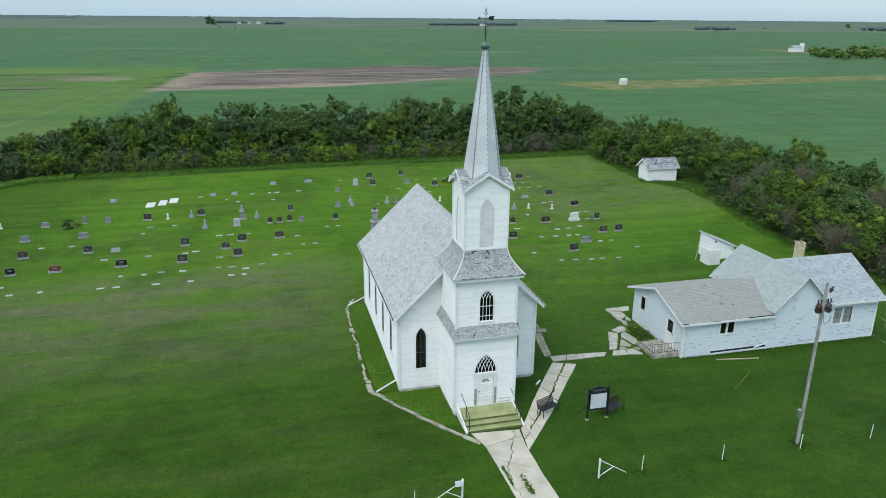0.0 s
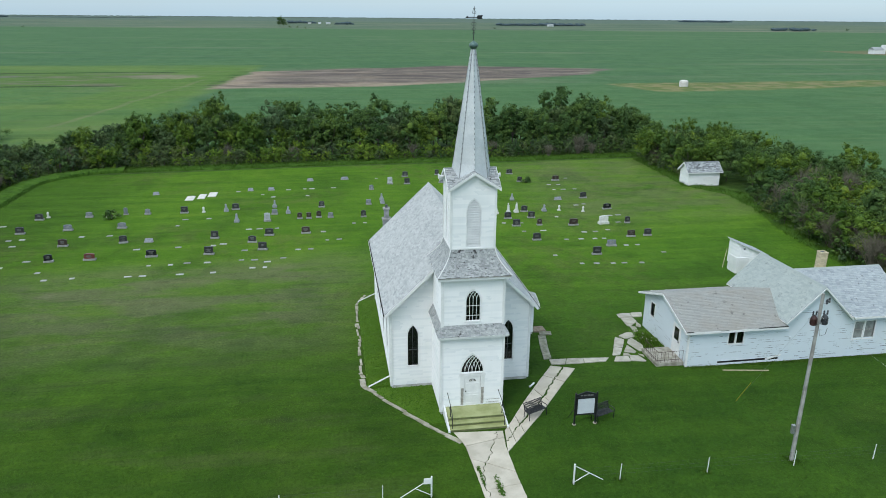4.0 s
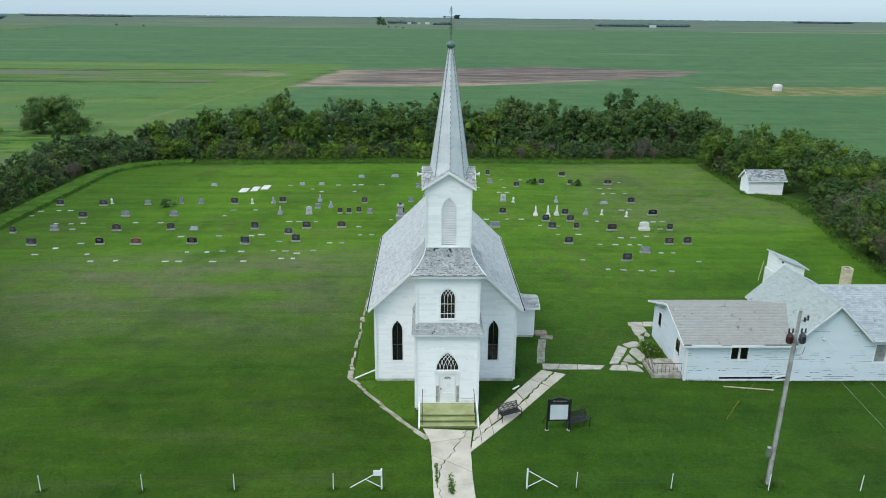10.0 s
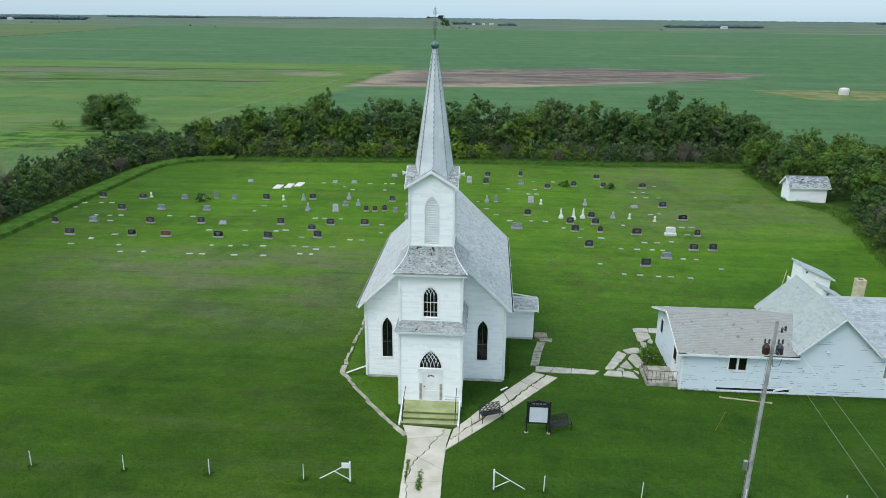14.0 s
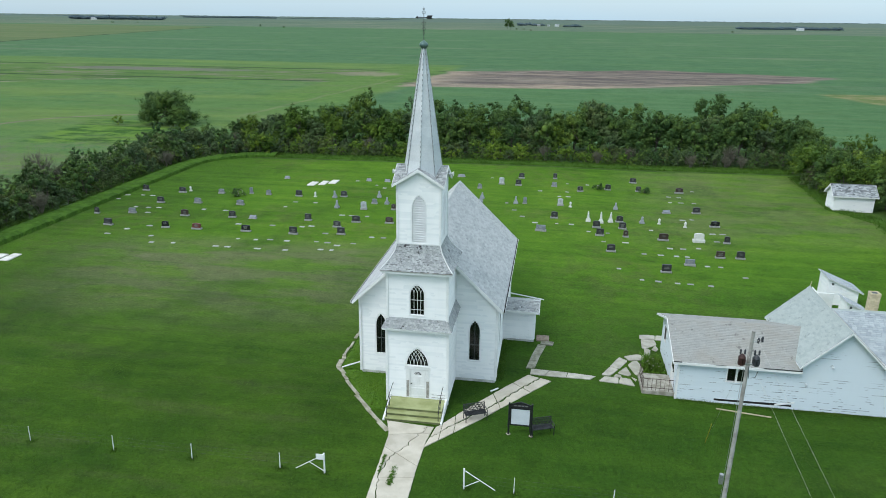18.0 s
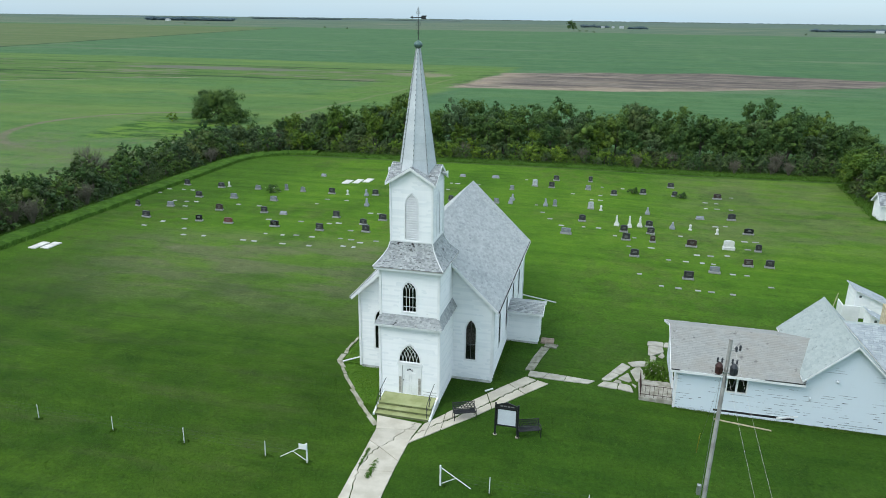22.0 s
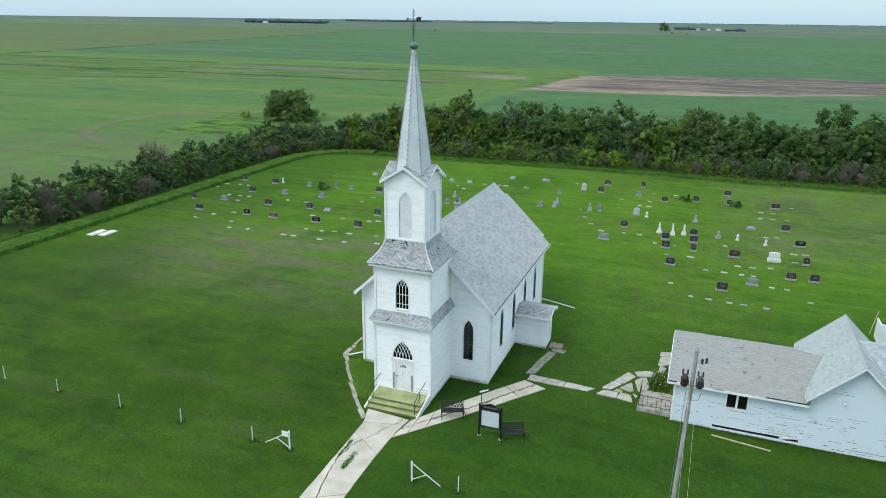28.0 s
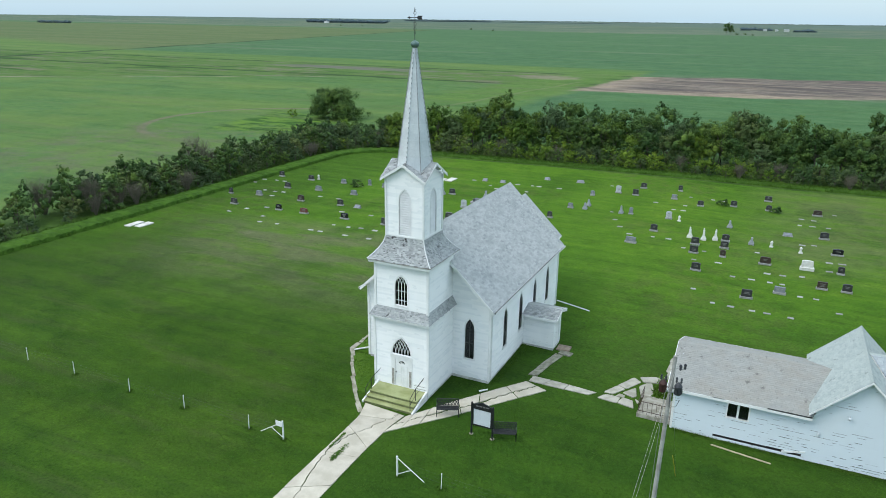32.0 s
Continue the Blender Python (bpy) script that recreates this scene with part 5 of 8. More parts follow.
for x in (9.92, 12.86):
    rail = thing("handrail", "thin black iron handrail beside the church steps", "handrail", (x, 32.6, 0), "stair rails")
    part("top_rail", Geo().path([(x, 32.12, 0.95), (x, 32.8, 1.25), (x, 33.85, 1.42)], 0.02, 6), IRON, rail)
    part("mid_rail", Geo().path([(x, 32.12, 0.55), (x, 32.8, 0.85), (x, 33.3, 0.92)], 0.014, 6), IRON, rail)
    for y, z0, z1 in ((32.12, 0.14, 0.97), (32.8, 0.48, 1.27)):
        part("post", Geo().tube((x, y, z0), (x, y, z1), 0.022, 0.022, 6), IRON, rail)
for z in (0.6, 0.78):
    part("patch_joint", Geo().box(12.18, TY0 - 0.036, z, 12.98, TY0 - 0.02, z + 0.022), BARE_WOOD, church, "grey joint of a repair patch")


# ---- the parish house ----
house = thing("house", "low white clapboard house with peeling paint and grey roofs", "house", (34, 41, -0.25))
HZ = -0.25
HB = 0.15
hy0, hy1 = 37.72, 44.42
WX0, WX1, MX1 = 26.52, 33.45, 42.15
wf, ww = Face("y", hy0, -1), Face("x", WX0, -1)
low_slope = (3.67 - 2.40) / 3.62
win_a, win_b = rect_hole(29.32, 30.36, 1.28, 2.12), rect_hole(38.50, 40.02, 1.03, 2.30)
gap_hole = lambda z: (28.75, 33.15) if -0.06 < z < 0.0 else None
boarded(house, wf, lambda z: (WX0, 33.45), HZ, 2.5, HB, WHITE_WORN, [win_a, gap_hole], [rect_loop(29.32, 30.36, 1.28, 2.12)], jitter=0.008, lip0=0.018)
boarded(house, wf, lambda z: (33.45, 37.7) if z < 2.9 else (35.57 - (4.97 - z) / 0.971, 35.57 + (4.97 - z) / 0.971), HZ, 4.9, HB, WHITE_WORN, (), (), gable_line(33.45, 37.7, 35.57, HZ, 2.88, 4.93), jitter=0.008, lip0=0.018)
boarded(house, wf, lambda z: (37.7, MX1), HZ, 2.95, HB, WHITE_WORN, [win_b], [rect_loop(38.50, 40.02, 1.03, 2.30)], jitter=0.008, lip0=0.018)
door_w = rect_hole(38.85, 39.75, 0.02, 2.05)
boarded(house, ww, gable_span(hy0 + 0.14, hy1 - 0.14, 41.08, 2.5, low_slope), HZ, 3.6, HB, WHITE_WORN, [rect_hole(42.75, 43.3, 1.15, 2.15), door_w], [rect_loop(42.75, 43.3, 1.15, 2.15), rect_loop(38.85, 39.75, 0.02, 2.05)], gable_line(hy0 + 0.14, hy1 - 0.14, 41.08, HZ, 2.5, 3.6), jitter=0.004, lip0=0.018)
boarded(house, Face("y", hy1, 1), lambda z: (WX0, MX1), HZ, 2.5, HB, WHITE_WORN)
boarded(house, Face("x", MX1, 1), gable_span(hy0 + 0.14, hy1 - 0.14, 41.1, 2.9, 0.6), HZ, 4.9, HB, WHITE_WORN, (), (), gable_line(hy0 + 0.14, hy1 - 0.14, 41.1, HZ, 2.9, 4.9))
part("rotten_sill", Geo().box(28.6, hy0 + 0.004, -0.14, 33.4, hy0 + 0.0115, 0.09), ROT, house, "dark gap where boards have rotted away")
for x in (WX0, MX1):
    part("corner_board", Geo().box(x - 0.06, hy0 - 0.035, HZ, x + 0.06, hy0 + 0.06, 2.4), TRIM, house)
part("loose_board", Geo().hexa([(32.2, hy0 - 0.05, -0.1), (33.3, hy0 - 0.04, 0.16), (33.3, hy0 + 0.0, 0.16), (32.2, hy0 - 0.01, -0.1), (32.2, hy0 - 0.05, 0.0), (33.3, hy0 - 0.04, 0.26), (33.3, hy0, 0.26), (32.2, hy0 - 0.01, 0.0)]), TRIM, house, "white siding board hanging loose")


def slab_roof(parent, q, material, seed, singles=0, step=0.155):
    part("roof_deck", Geo().slab(q, 0.08), TRIM, parent)
    shingles(parent, q, material, singles, step=step, thick=0.011, seed=seed, gap=0.008)


def edge_board(parent, a, b, h=0.16, out=(0, -0.025, 0), name="fascia"):
    a, b, o, d = Vector(a), Vector(b), Vector(out), Vector((0, 0, -h))
    part(name, Geo().hexa([a + d, b + d, b + d + o, a + d + o, a, b, b + o, a + o]), TRIM, parent)


for n, (ye, s) in enumerate(((37.40, -1), (44.76, 1))):
    q = [(26.12, ye, 2.40), (33.32, ye, 2.40), (34.25, 41.08, 3.67), (26.12, 41.08, 3.67)]
    part("roof_deck", Geo().slab(q if s < 0 else q[::-1], 0.07), TRIM, house)
    shingles(house, q, SHINGLE_WARM, 150 if s < 0 else 0, thick=0.010, ragged=0.004, seed=81 + n, gap=0.005)
    edge_board(house, (26.12, ye, 2.41), (33.32, ye, 2.41), 0.15, (0, s * 0.025, 0))
    edge_board(house, (26.12, ye, 2.415), (26.12, 41.08, 3.685), 0.14, (-0.03, 0, 0), "bargeboard")
part("ridge_cap", Geo().prism([(26.1, 40.96, 3.63), (26.1, 41.08, 3.70), (26.1, 41.2, 3.63)], [(34.2, 40.96, 3.63), (34.2, 41.08, 3.70), (34.2, 41.2, 3.63)]), SHINGLE_WARM, house)
for x0, x1, h in ((31.2, 33.3, 0.03), (26.14, 26.6, 0.035), (28.5, 29.1, 0.012)):
    part("eave_rot", Geo().box(x0, 37.368, 2.405, x1, 37.45, 2.405 + h), ROT, house, "black rotten shingle edge at the eave")
XR, XZ, XE = 35.57, 5.06, 2.68
for s, x in ((-1, 33.12), (1, 38.02)):
    q = [(x, 37.35, XE), (x, 44.75, XE), (XR, 44.75, XZ), (XR, 37.35, XZ)]
    slab_roof(house, q, SHINGLE_HOUSE, 91, 150 if s < 0 else 0)
    edge_board(house, (x, 37.35, XE), (XR, 37.35, XZ), 0.12, name="bargeboard")
    edge_board(house, (x, 44.75, XE), (XR, 44.75, XZ), 0.17, (0, 0.025, 0), "bargeboard")
part("ridge_cap", Geo().prism([(XR - 0.12, 37.35, XZ - 0.08), (XR, 37.35, XZ + 0.04), (XR + 0.12, 37.35, XZ - 0.08)], [(XR - 0.12, 44.75, XZ - 0.08), (XR, 44.75, XZ + 0.04), (XR + 0.12, 44.75, XZ - 0.08)]), SHINGLE_HOUSE, house)
for n, (ye, s) in enumerate(((37.30, -1), (44.85, 1))):
    slab_roof(house, [(38.02, ye, 2.82), (42.45, ye, 2.82), (42.45, 41.1, 5.0), (35.72, 41.1, 5.0)][:: 1 if s < 0 else -1] if s < 0 else [(42.45, ye, 2.82), (38.02, ye, 2.82), (35.72, 41.1, 5.0), (42.45, 41.1, 5.0)], SHINGLE_BLUE, 101 + n)
    edge_board(house, (38.02, ye, 2.82), (42.45, ye, 2.82), 0.15, (0, s * 0.025, 0))
    edge_board(house, (42.45, ye, 2.82), (42.45, 41.1, 5.0), 0.17, (0.025, 0, 0), "bargeboard")
part("ridge_cap", Geo().prism([(35.7, 40.98, 4.93), (35.7, 41.1, 5.04), (35.7, 41.22, 4.93)], [(42.45, 40.98, 4.93), (42.45, 41.1, 5.04), (42.45, 41.22, 4.93)]), SHINGLE_HOUSE, house)
# unseen dark floor and ceiling, added to keep the rooms dark behind glass
part("floor", Geo().box(WX0 + 0.2, hy0 + 0.2, -0.2, MX1 - 0.2, hy1 - 0.2, 0.0), BARE_DARK, house)
part("ceiling", Geo().box(WX0 + 0.2, hy0 + 0.2, 2.3, MX1 - 0.2, hy1 - 0.2, 2.36), BARE_DARK, house)
# chimney of buff brick
chimney = part("chimney", Geo().box(37.88, 41.30, 4.6, 38.38, 41.80, 5.94), BRICK, house, "buff brick chimney")
bricks = Geo().soft(-0.12, -0.05, 0, 0.12, 0.05, 0.068, 0.008).mesh("brick")
bricks.materials.append(BRICK)
for k in range(15):
    z = 4.92 + k * 0.076
    for j in range(2):
        for fx, fy, r in ((-0.127 + 0.254 * j, -0.215, 0), (-0.127 + 0.254 * j, 0.215, 0), (-0.215, -0.127 + 0.254 * j, 90), (0.215, -0.127 + 0.254 * j, 90)):
            b = under(new("brick", bricks), chimney)
            s = 0.03 if k > 12 else 0.0
            b.matrix_basis = pose(38.13 + fx * (1 + s * 3) + (0.03 if k % 2 and r == 0 else 0), 41.55 + fy * (1 + s * 3), z, 0, 0, r)
part("flue", Geo().box(37.98, 41.40, 5.94, 38.28, 41.70, 6.03), BARE_DARK, chimney)


def sash(parent, face, u0, u1, z0, z1, label, lights=1, colour=None):
    g = Geo()
    t = 0.07
    band(g, face, [(u0, z0), (u1, z0), (u1, z1), (u0, z1)], [(u0 - t, z0 - t), (u1 + t, z0 - t), (u1 + t, z1 + t), (u0 - t, z1 + t)], -0.06, 0.035, True)
    w = part("window", g, TRIM, parent, label)
    wd = (u1 - u0) / lights
    for i in range(lights):
        a, b = u0 + i * wd, u0 + (i + 1) * wd
        part("pane", Geo().hexa([face.p(a, -0.07, z0), face.p(b, -0.07, z0), face.p(b, -0.06, z0), face.p(a, -0.06, z0), face.p(a, -0.07, z1), face.p(b, -0.07, z1), face.p(b, -0.06, z1), face.p(a, -0.06, z1)]), PANE_GREY if colour else GLASS, w)
        if i:
            g = Geo()
            bar(g, face, (a, z0), (a, z1), 0.11, -0.06, 0.03)
            part("mullion", g, TRIM, w)
        g = Geo()
        bar(g, face, (a, (z0 + z1) / 2), (b, (z0 + z1) / 2), 0.035, -0.06, -0.02)
        if colour:
            part("meeting_rail", g, colour, w)
    return w


sash(house, wf, 29.32, 30.36, 1.28, 2.12, "pair of small dark windows", 2)
w2 = sash(house, wf, 38.50, 40.02, 1.03, 2.30, "pair of sash windows with grey weathered frames", 2, BARE_WOOD)
for u in (38.88, 39.64):
    part("curtain", Geo().hexa([wf.p(u + a, b, z) for z in (1.03, 2.30) for a, b in ((-0.37, -0.12), (0.37, -0.12), (0.37, -0.1), (-0.37, -0.1))]), BARE_WOOD, w2)
sash(house, ww, 42.75, 43.3, 1.15, 2.15, "small dark side window")
hdoor = part("door", Geo().box(WX0 - 0.02, 38.85, 0.02, WX0 + 0.04, 39.75, 2.05), TRIM, house, "white side door with a dark window")
part("pane", Geo().box(WX0 - 0.035, 39.0, 1.05, WX0 - 0.022, 39.6, 1.9), GLASS, hdoor)
part("door_handle", Geo().box(WX0 - 0.07, 38.92, 0.95, WX0 - 0.02, 38.98, 1.05), IRON, hdoor)
g = Geo()
band(g, ww, [(38.85, 0.02), (39.75, 0.02), (39.75, 2.05), (38.85, 2.05)], [(38.75, 0.02), (39.85, 0.02), (39.85, 2.15), (38.75, 2.15)], -0.02, 0.03, True)
part("door_casing", g, TRIM, house)
lamp = part("wall_lamp", Geo().lathe([(0.03, 2.66), (0.07, 2.69), (0.09, 2.76), (0.04, 2.82)], 34.95, hy0 - 0.16, 10), BOARD, house, "round white yard lamp")
part("lamp_arm", Geo().tube((34.95, hy0, 2.8), (34.95, hy0 - 0.16, 2.84), 0.02, 0.02, 6), STEEL, lamp)
part("meter", Geo().lathe([(0.05, 1.35), (0.065, 1.4), (0.065, 1.5), (0.04, 1.54)], 33.75, hy0 - 0.06, 10), BOARD, house, "round electric meter")
rng = random.Random(91)
for _ in range(60):
    # boards split along their lower edge
    x, row = rng.uniform(26.8, 41.6), int(rng.triangular(0, 15, 2))
    z, ln = HZ + row * HB, rng.choice((0.08, 0.12, 0.18, 0.3, 0.7)) * rng.uniform(0.7, 1.2)
    if z > 2.1 or (x + ln > 29.1 and x < 30.5 and z > 1.0) or (x + ln > 38.3 and x < 40.2 and z > 0.8) or x + ln > 42.0:
        continue
    part("split", Geo().box(x, hy0 - 0.031, z - 0.004, x + ln, hy0 - 0.006, z + rng.uniform(0.006, 0.018)), ROT, house)

# porch slab with an iron rail
porch = thing("porch", "small concrete porch slab with a thin iron rail", "porch", (25.5, 39, -0.2))
part("slab", Geo().soft(24.55, 37.95, -0.25, 26.49, 40.2, 0.08, 0.03), PORCH_SLAB, porch)
part("step", Geo().soft(24.62, 40.2, -0.25, 26.40, 40.55, -0.08, 0.03), PORCH_SLAB, porch)
for pts in ([(24.62, 38.0), (26.40, 38.0)], [(24.62, 38.0), (24.62, 39.9)]):
    (ax, ay), (bx, by) = pts
    for z in (0.85, 0.25):
        part("rail", Geo().tube((ax, ay, z), (bx, by, z), 0.018, 0.018, 6), RUST, porch)
    for i in range(8):
        t = i / 7
        part("baluster", Geo().tube((ax + (bx - ax) * t, ay + (by - ay) * t, 0.08), (ax + (bx - ax) * t, ay + (by - ay) * t, 0.85), 0.011, 0.011, 5), RUST, porch)

# ---- sheds ----
shed = thing("shed", "small white board shed with a grey patched roof", "shed", (55, 88.6, -0.3))
SX0, SX1, SY0, SY1 = 52.45, 57.0, 87.45, 90.0
boarded(shed, Face("y", SY0, -1), lambda z: (SX0, SX1), -0.35, 1.68, 0.16, WHITE)
boarded(shed, Face("y", SY1, 1), lambda z: (SX0, SX1), -0.35, 1.68, 0.16, WHITE)
for x, s in ((SX0, -1), (SX1, 1)):
    boarded(shed, Face("x", x, s), gable_span(SY0 + 0.14, SY1 - 0.14, 88.72, 1.68, 0.75), -0.35, 2.6, 0.16, WHITE, (), (), gable_line(SY0 + 0.14, SY1 - 0.14, 88.72, -0.35, 1.68, 2.6))
gable_roof(shed, (88.72, 2.84), (87.2, 1.62), (90.25, 1.62), 52.15, 57.3, SHINGLE_SHED, 121, along="x", thick=0.06)

def outhouse(x, y, w, d, top, low, label):
    """A lean-to hut: high west wall, roof falling to the east."""
    t = thing("outbuilding", label, "shed", (x + w / 2, y + d / 2, -0.3), "outhouses")
    slope = w / (top - low)
    line = [(x, -0.35), (x + w, -0.35), (x + w, low), (x + 0.2, top), (x, top)]
    for f in (Face("y", y, -1), Face("y", y + d, 1)):
        boarded(t, f, lambda z: (x, x + w - max(0, z - low) * slope), -0.35, top, 0.16, WHITE, (), (), line)
    boarded(t, Face("x", x, -1), lambda z: (y + 0.14, y + d - 0.14), -0.35, top, 0.16, WHITE)
    boarded(t, Face("x", x + w, 1), lambda z: (y + 0.14, y + d - 0.14), -0.35, low - 0.05, 0.16, WHITE)
    q = [(x + w + 0.3, y - 0.2, low - 0.04), (x + w + 0.3, y + d + 0.15, low - 0.04), (x - 0.15, y + d + 0.15, top + 0.13), (x - 0.15, y - 0.2, top + 0.13)]
    part("roof", Geo().slab(q, 0.07), TRIM, t)
    shingles(t, q, SHINGLE_BLUE, 0, seed=131)
    part("vent", Geo().box(x + 0.25, y - 0.035, top - 0.5, x + 0.42, y + 0.02, top - 0.32), BARE_DARK, t)
    return t


privy = outhouse(41.0, 55.6, 2.4, 2.0, 1.9, 0.9, "white board outhouse with a roof sloping one way")
outhouse(40.75, 51.1, 1.35, 1.3, 1.7, 1.0, "smaller white outhouse with a dark sloping roof")
for x0, y0, x1, y1 in ((39.75, 54.15, 39.83, 55.5), (39.83, 54.15, 41.0, 54.23)):
    part("entry_screen", Geo().soft(x0, y0, -0.35, x1, y1, 1.2, 0.02), TRIM, privy)
part("leaning_pole", Geo().tube((39.55, 55.9, -0.3), (39.9, 56.1, 1.45), 0.035, 0.03, 6), TAN_WOOD, privy)

# ---- utility pole ----
upole = thing("utility_pole", "weathered grey utility pole with two transformers", "utility pole", (27.03, 27.22, -0.25))
PXX, PYY = 27.03, 27.22
part("pole", Geo().tube((PXX, PYY, -0.3), (PXX + 0.2, PYY + 0.2, 9.05), 0.11, 0.075, 14), POLE_WOOD, upole, smooth=False)
PTX, PTY = PXX + 0.17, PYY + 0.17
for dx, mt, lab in ((-0.30, RUST, "rusty brown transformer can"), (0.29, DARK_PAINT, "dark grey transformer can")):
    can = part("transformer", Geo().lathe([(0.13, 7.46), (0.145, 7.48), (0.145, 7.76), (0.16, 7.78), (0.16, 7.82), (0.11, 7.91), (0.03, 7.99)], PTX + dx, PTY - 0.05, 16), mt, upole, lab)
    part("bracket", Geo().box(PTX + min(dx, 0) * 0.6, PTY - 0.1, 7.5, PTX + max(dx, 0) * 0.6, PTY - 0.02, 7.56), STEEL, can)
    for ex in (-0.09, 0.09):
        part("bushing", Geo().lathe([(0.03, 7.97), (0.05, 8.02), (0.03, 8.07), (0.05, 8.12), (0.02, 8.2)], PTX + dx + ex, PTY - 0.05, 8), DARK_PAINT, can)
    for i in range(8):
        a = 2 * math.pi * i / 8
        part("cooling_fin", Geo().box(PTX + dx + 0.145 * math.cos(a) - 0.01, PTY - 0.05 + 0.145 * math.sin(a) - 0.01, 7.5, PTX + dx + 0.165 * math.cos(a) + 0.01, PTY - 0.05 + 0.165 * math.sin(a) + 0.01, 7.72), mt, can)
part("lightning_arrester", Geo().lathe([(0.03, 8.5), (0.07, 8.55), (0.04, 8.6), (0.07, 8.66), (0.03, 8.75)], PTX + 0.28, PTY, 8), DARK_PAINT, upole)
part("lightning_arrester", Geo().lathe([(0.03, 8.55), (0.06, 8.6), (0.04, 8.66), (0.06, 8.72), (0.03, 8.8)], PTX + 0.44, PTY + 0.05, 8), DARK_PAINT, upole)
part("arrester_arm", Geo().tube((PTX, PTY, 8.56), (PTX + 0.5, PTY + 0.04, 8.56), 0.02, 0.02, 6), STEEL, upole)
part("meter_box", Geo().soft(PXX - 0.33, PYY - 0.1, 1.45, PXX - 0.15, PYY + 0.08, 1.95, 0.02), STEEL, upole, "grey steel meter box")
part("ground_wire", Geo().path([(PXX - 0.17, PYY - 0.04, -0.2), (PXX - 0.02, PYY + 0.05, 7.3)], 0.012, 5), STEEL, upole)
part("drop_wire", Geo().path([(PTX + 0.4, PTY - 0.2, 7.3), (PTX + 0.3, PTY - 0.25, 7.0), (PTX + 0.05, PTY - 0.2, 6.9), (PTX, PTY - 0.1, 7.4)], 0.012, 5), DARK_PAINT, upole)
for x0, z in ((27.11, 8.0), (27.34, 8.86)):
    pts = [(x0, PTY - s, z - 0.105 * s + 0.0008 * s * s) for s in (i * 3.0 for i in range(25))]
    single("power_line", Geo().path(pts, 0.003, 5), LEDGER, "thin pale overhead wire running from the pole", "power line", "overhead wires")
part("guy_wire", Geo().tube((PTX + 0.02, PTY, 8.4), (27.44, 33.2, -0.25), 0.004, 0.004, 5), STEEL, upole)
part("guy_guard", Geo().tube((27.28, 31.85, 1.76), (27.44, 33.2, -0.22), 0.02, 0.02, 7), YELLOW, upole, "yellow plastic guard on the guy wire")

# ---- fence along the road ----
def fence_post(fence, x, y, h=0.9):
    z = gz(x)
    part("post", Geo().tube((x, y, z - 0.1), (x + 0.02, y, z + h), 0.026, 0.022, 7), TRIM, fence, "white painted steel post")


def end_brace(fence, x, y, s):
    z = gz(x)
    part("gate_post", Geo().soft(x - 0.04, y - 0.04, z - 0.1, x + 0.04, y + 0.04, z + 1.15, 0.015), TRIM, fence)
    part("brace", Geo().tube((x, y, z + 1.05), (x + s * 1.5, y, z + 0.1), 0.021, 0.021, 7), TRIM, fence)
    part("brace", Geo().tube((x, y, z + 0.1), (x + s * 0.78, y, z + 0.56), 0.019, 0.019, 7), TRIM, fence)


def wires(fence, x0, x1, y):
    for h in (0.4, 0.62, 0.84):
        pts = [(x0 + (x1 - x0) * i / 16, y - 0.04, gz(x0 + (x1 - x0) * i / 16) + h + 0.02 * math.sin(i * 2.1)) for i in range(17)]
        part("wire", Geo().path(pts, 0.002, 4), BARE_DARK, fence)


fence = thing("fence", "wire fence on slim white posts beside a braced gate post", "fence", (-2, 26.78, 0), "road fence")
for x in (-21.5, -17.0, -12.6, -8.2, -3.4, 0.96, 5.68):
    fence_post(fence, x, 26.78)
end_brace(fence, 8.0, 26.8, -1)
part("gate_board", Geo().box(7.62, 26.70, 0.82, 8.02, 26.73, 1.12), TRIM, fence, "small white board on the gate post")
wires(fence, -21.5, 8.0, 26.78)
fence = thing("fence", "wire fence on slim white posts beside a braced gate post", "fence", (24, 26.76, 0), "road fence")
for x in (17.4, 22.05, 26.86, 31.45, 36.1, 40.8):
    fence_post(fence, x, 26.78)
end_brace(fence, 15.0, 26.74, 1)
wires(fence, 15.0, 40.8, 26.76)

# ---- benches and notice board ----
bench = thing("bench", "black iron park bench with a slatted seat and lattice back", "bench", group="black benches")
for s in (-0.62, 0.62):
    leg = part("leg", Geo().path([(s, -0.24, 0), (s, -0.24, 0.42), (s, 0.2, 0.42), (s, 0.24, 0)], 0.024, 6), IRON, bench)
    part("armrest", Geo().path([(s, -0.24, 0.42), (s, -0.27, 0.6), (s, -0.15, 0.66), (s, 0.2, 0.64)], 0.022, 6), IRON, bench)
    part("back_post", Geo().tube((s, 0.2, 0.42), (s, 0.34, 0.86), 0.024, 0.024, 6), IRON, bench)
for i in range(6):
    y = -0.22 + i * 0.083
    part("seat_slat", Geo().soft(-0.62, y, 0.42, 0.62, y + 0.062, 0.45, 0.008), IRON, bench)
for z in (0.5, 0.84):
    part("back_rail", Geo().tube((-0.62, 0.2 + (z - 0.42) * 0.32, z), (0.62, 0.2 + (z - 0.42) * 0.32, z), 0.02, 0.02, 6), IRON, bench)
for i in range(15):
    x = -0.58 + i * 0.083
    for s in (-1, 1):
        part("lattice_bar", Geo().tube((x - s * 0.06, 0.225, 0.5), (x + s * 0.06, 0.335, 0.84), 0.017, 0.017, 5), IRON, bench)
bench.matrix_basis = pose(14.86, 32.93, gz(15) + 0.05, 0, 0, 24)
copy_thing(bench, pose(18.6, 32.2, gz(18.6), 0, 0, 21))

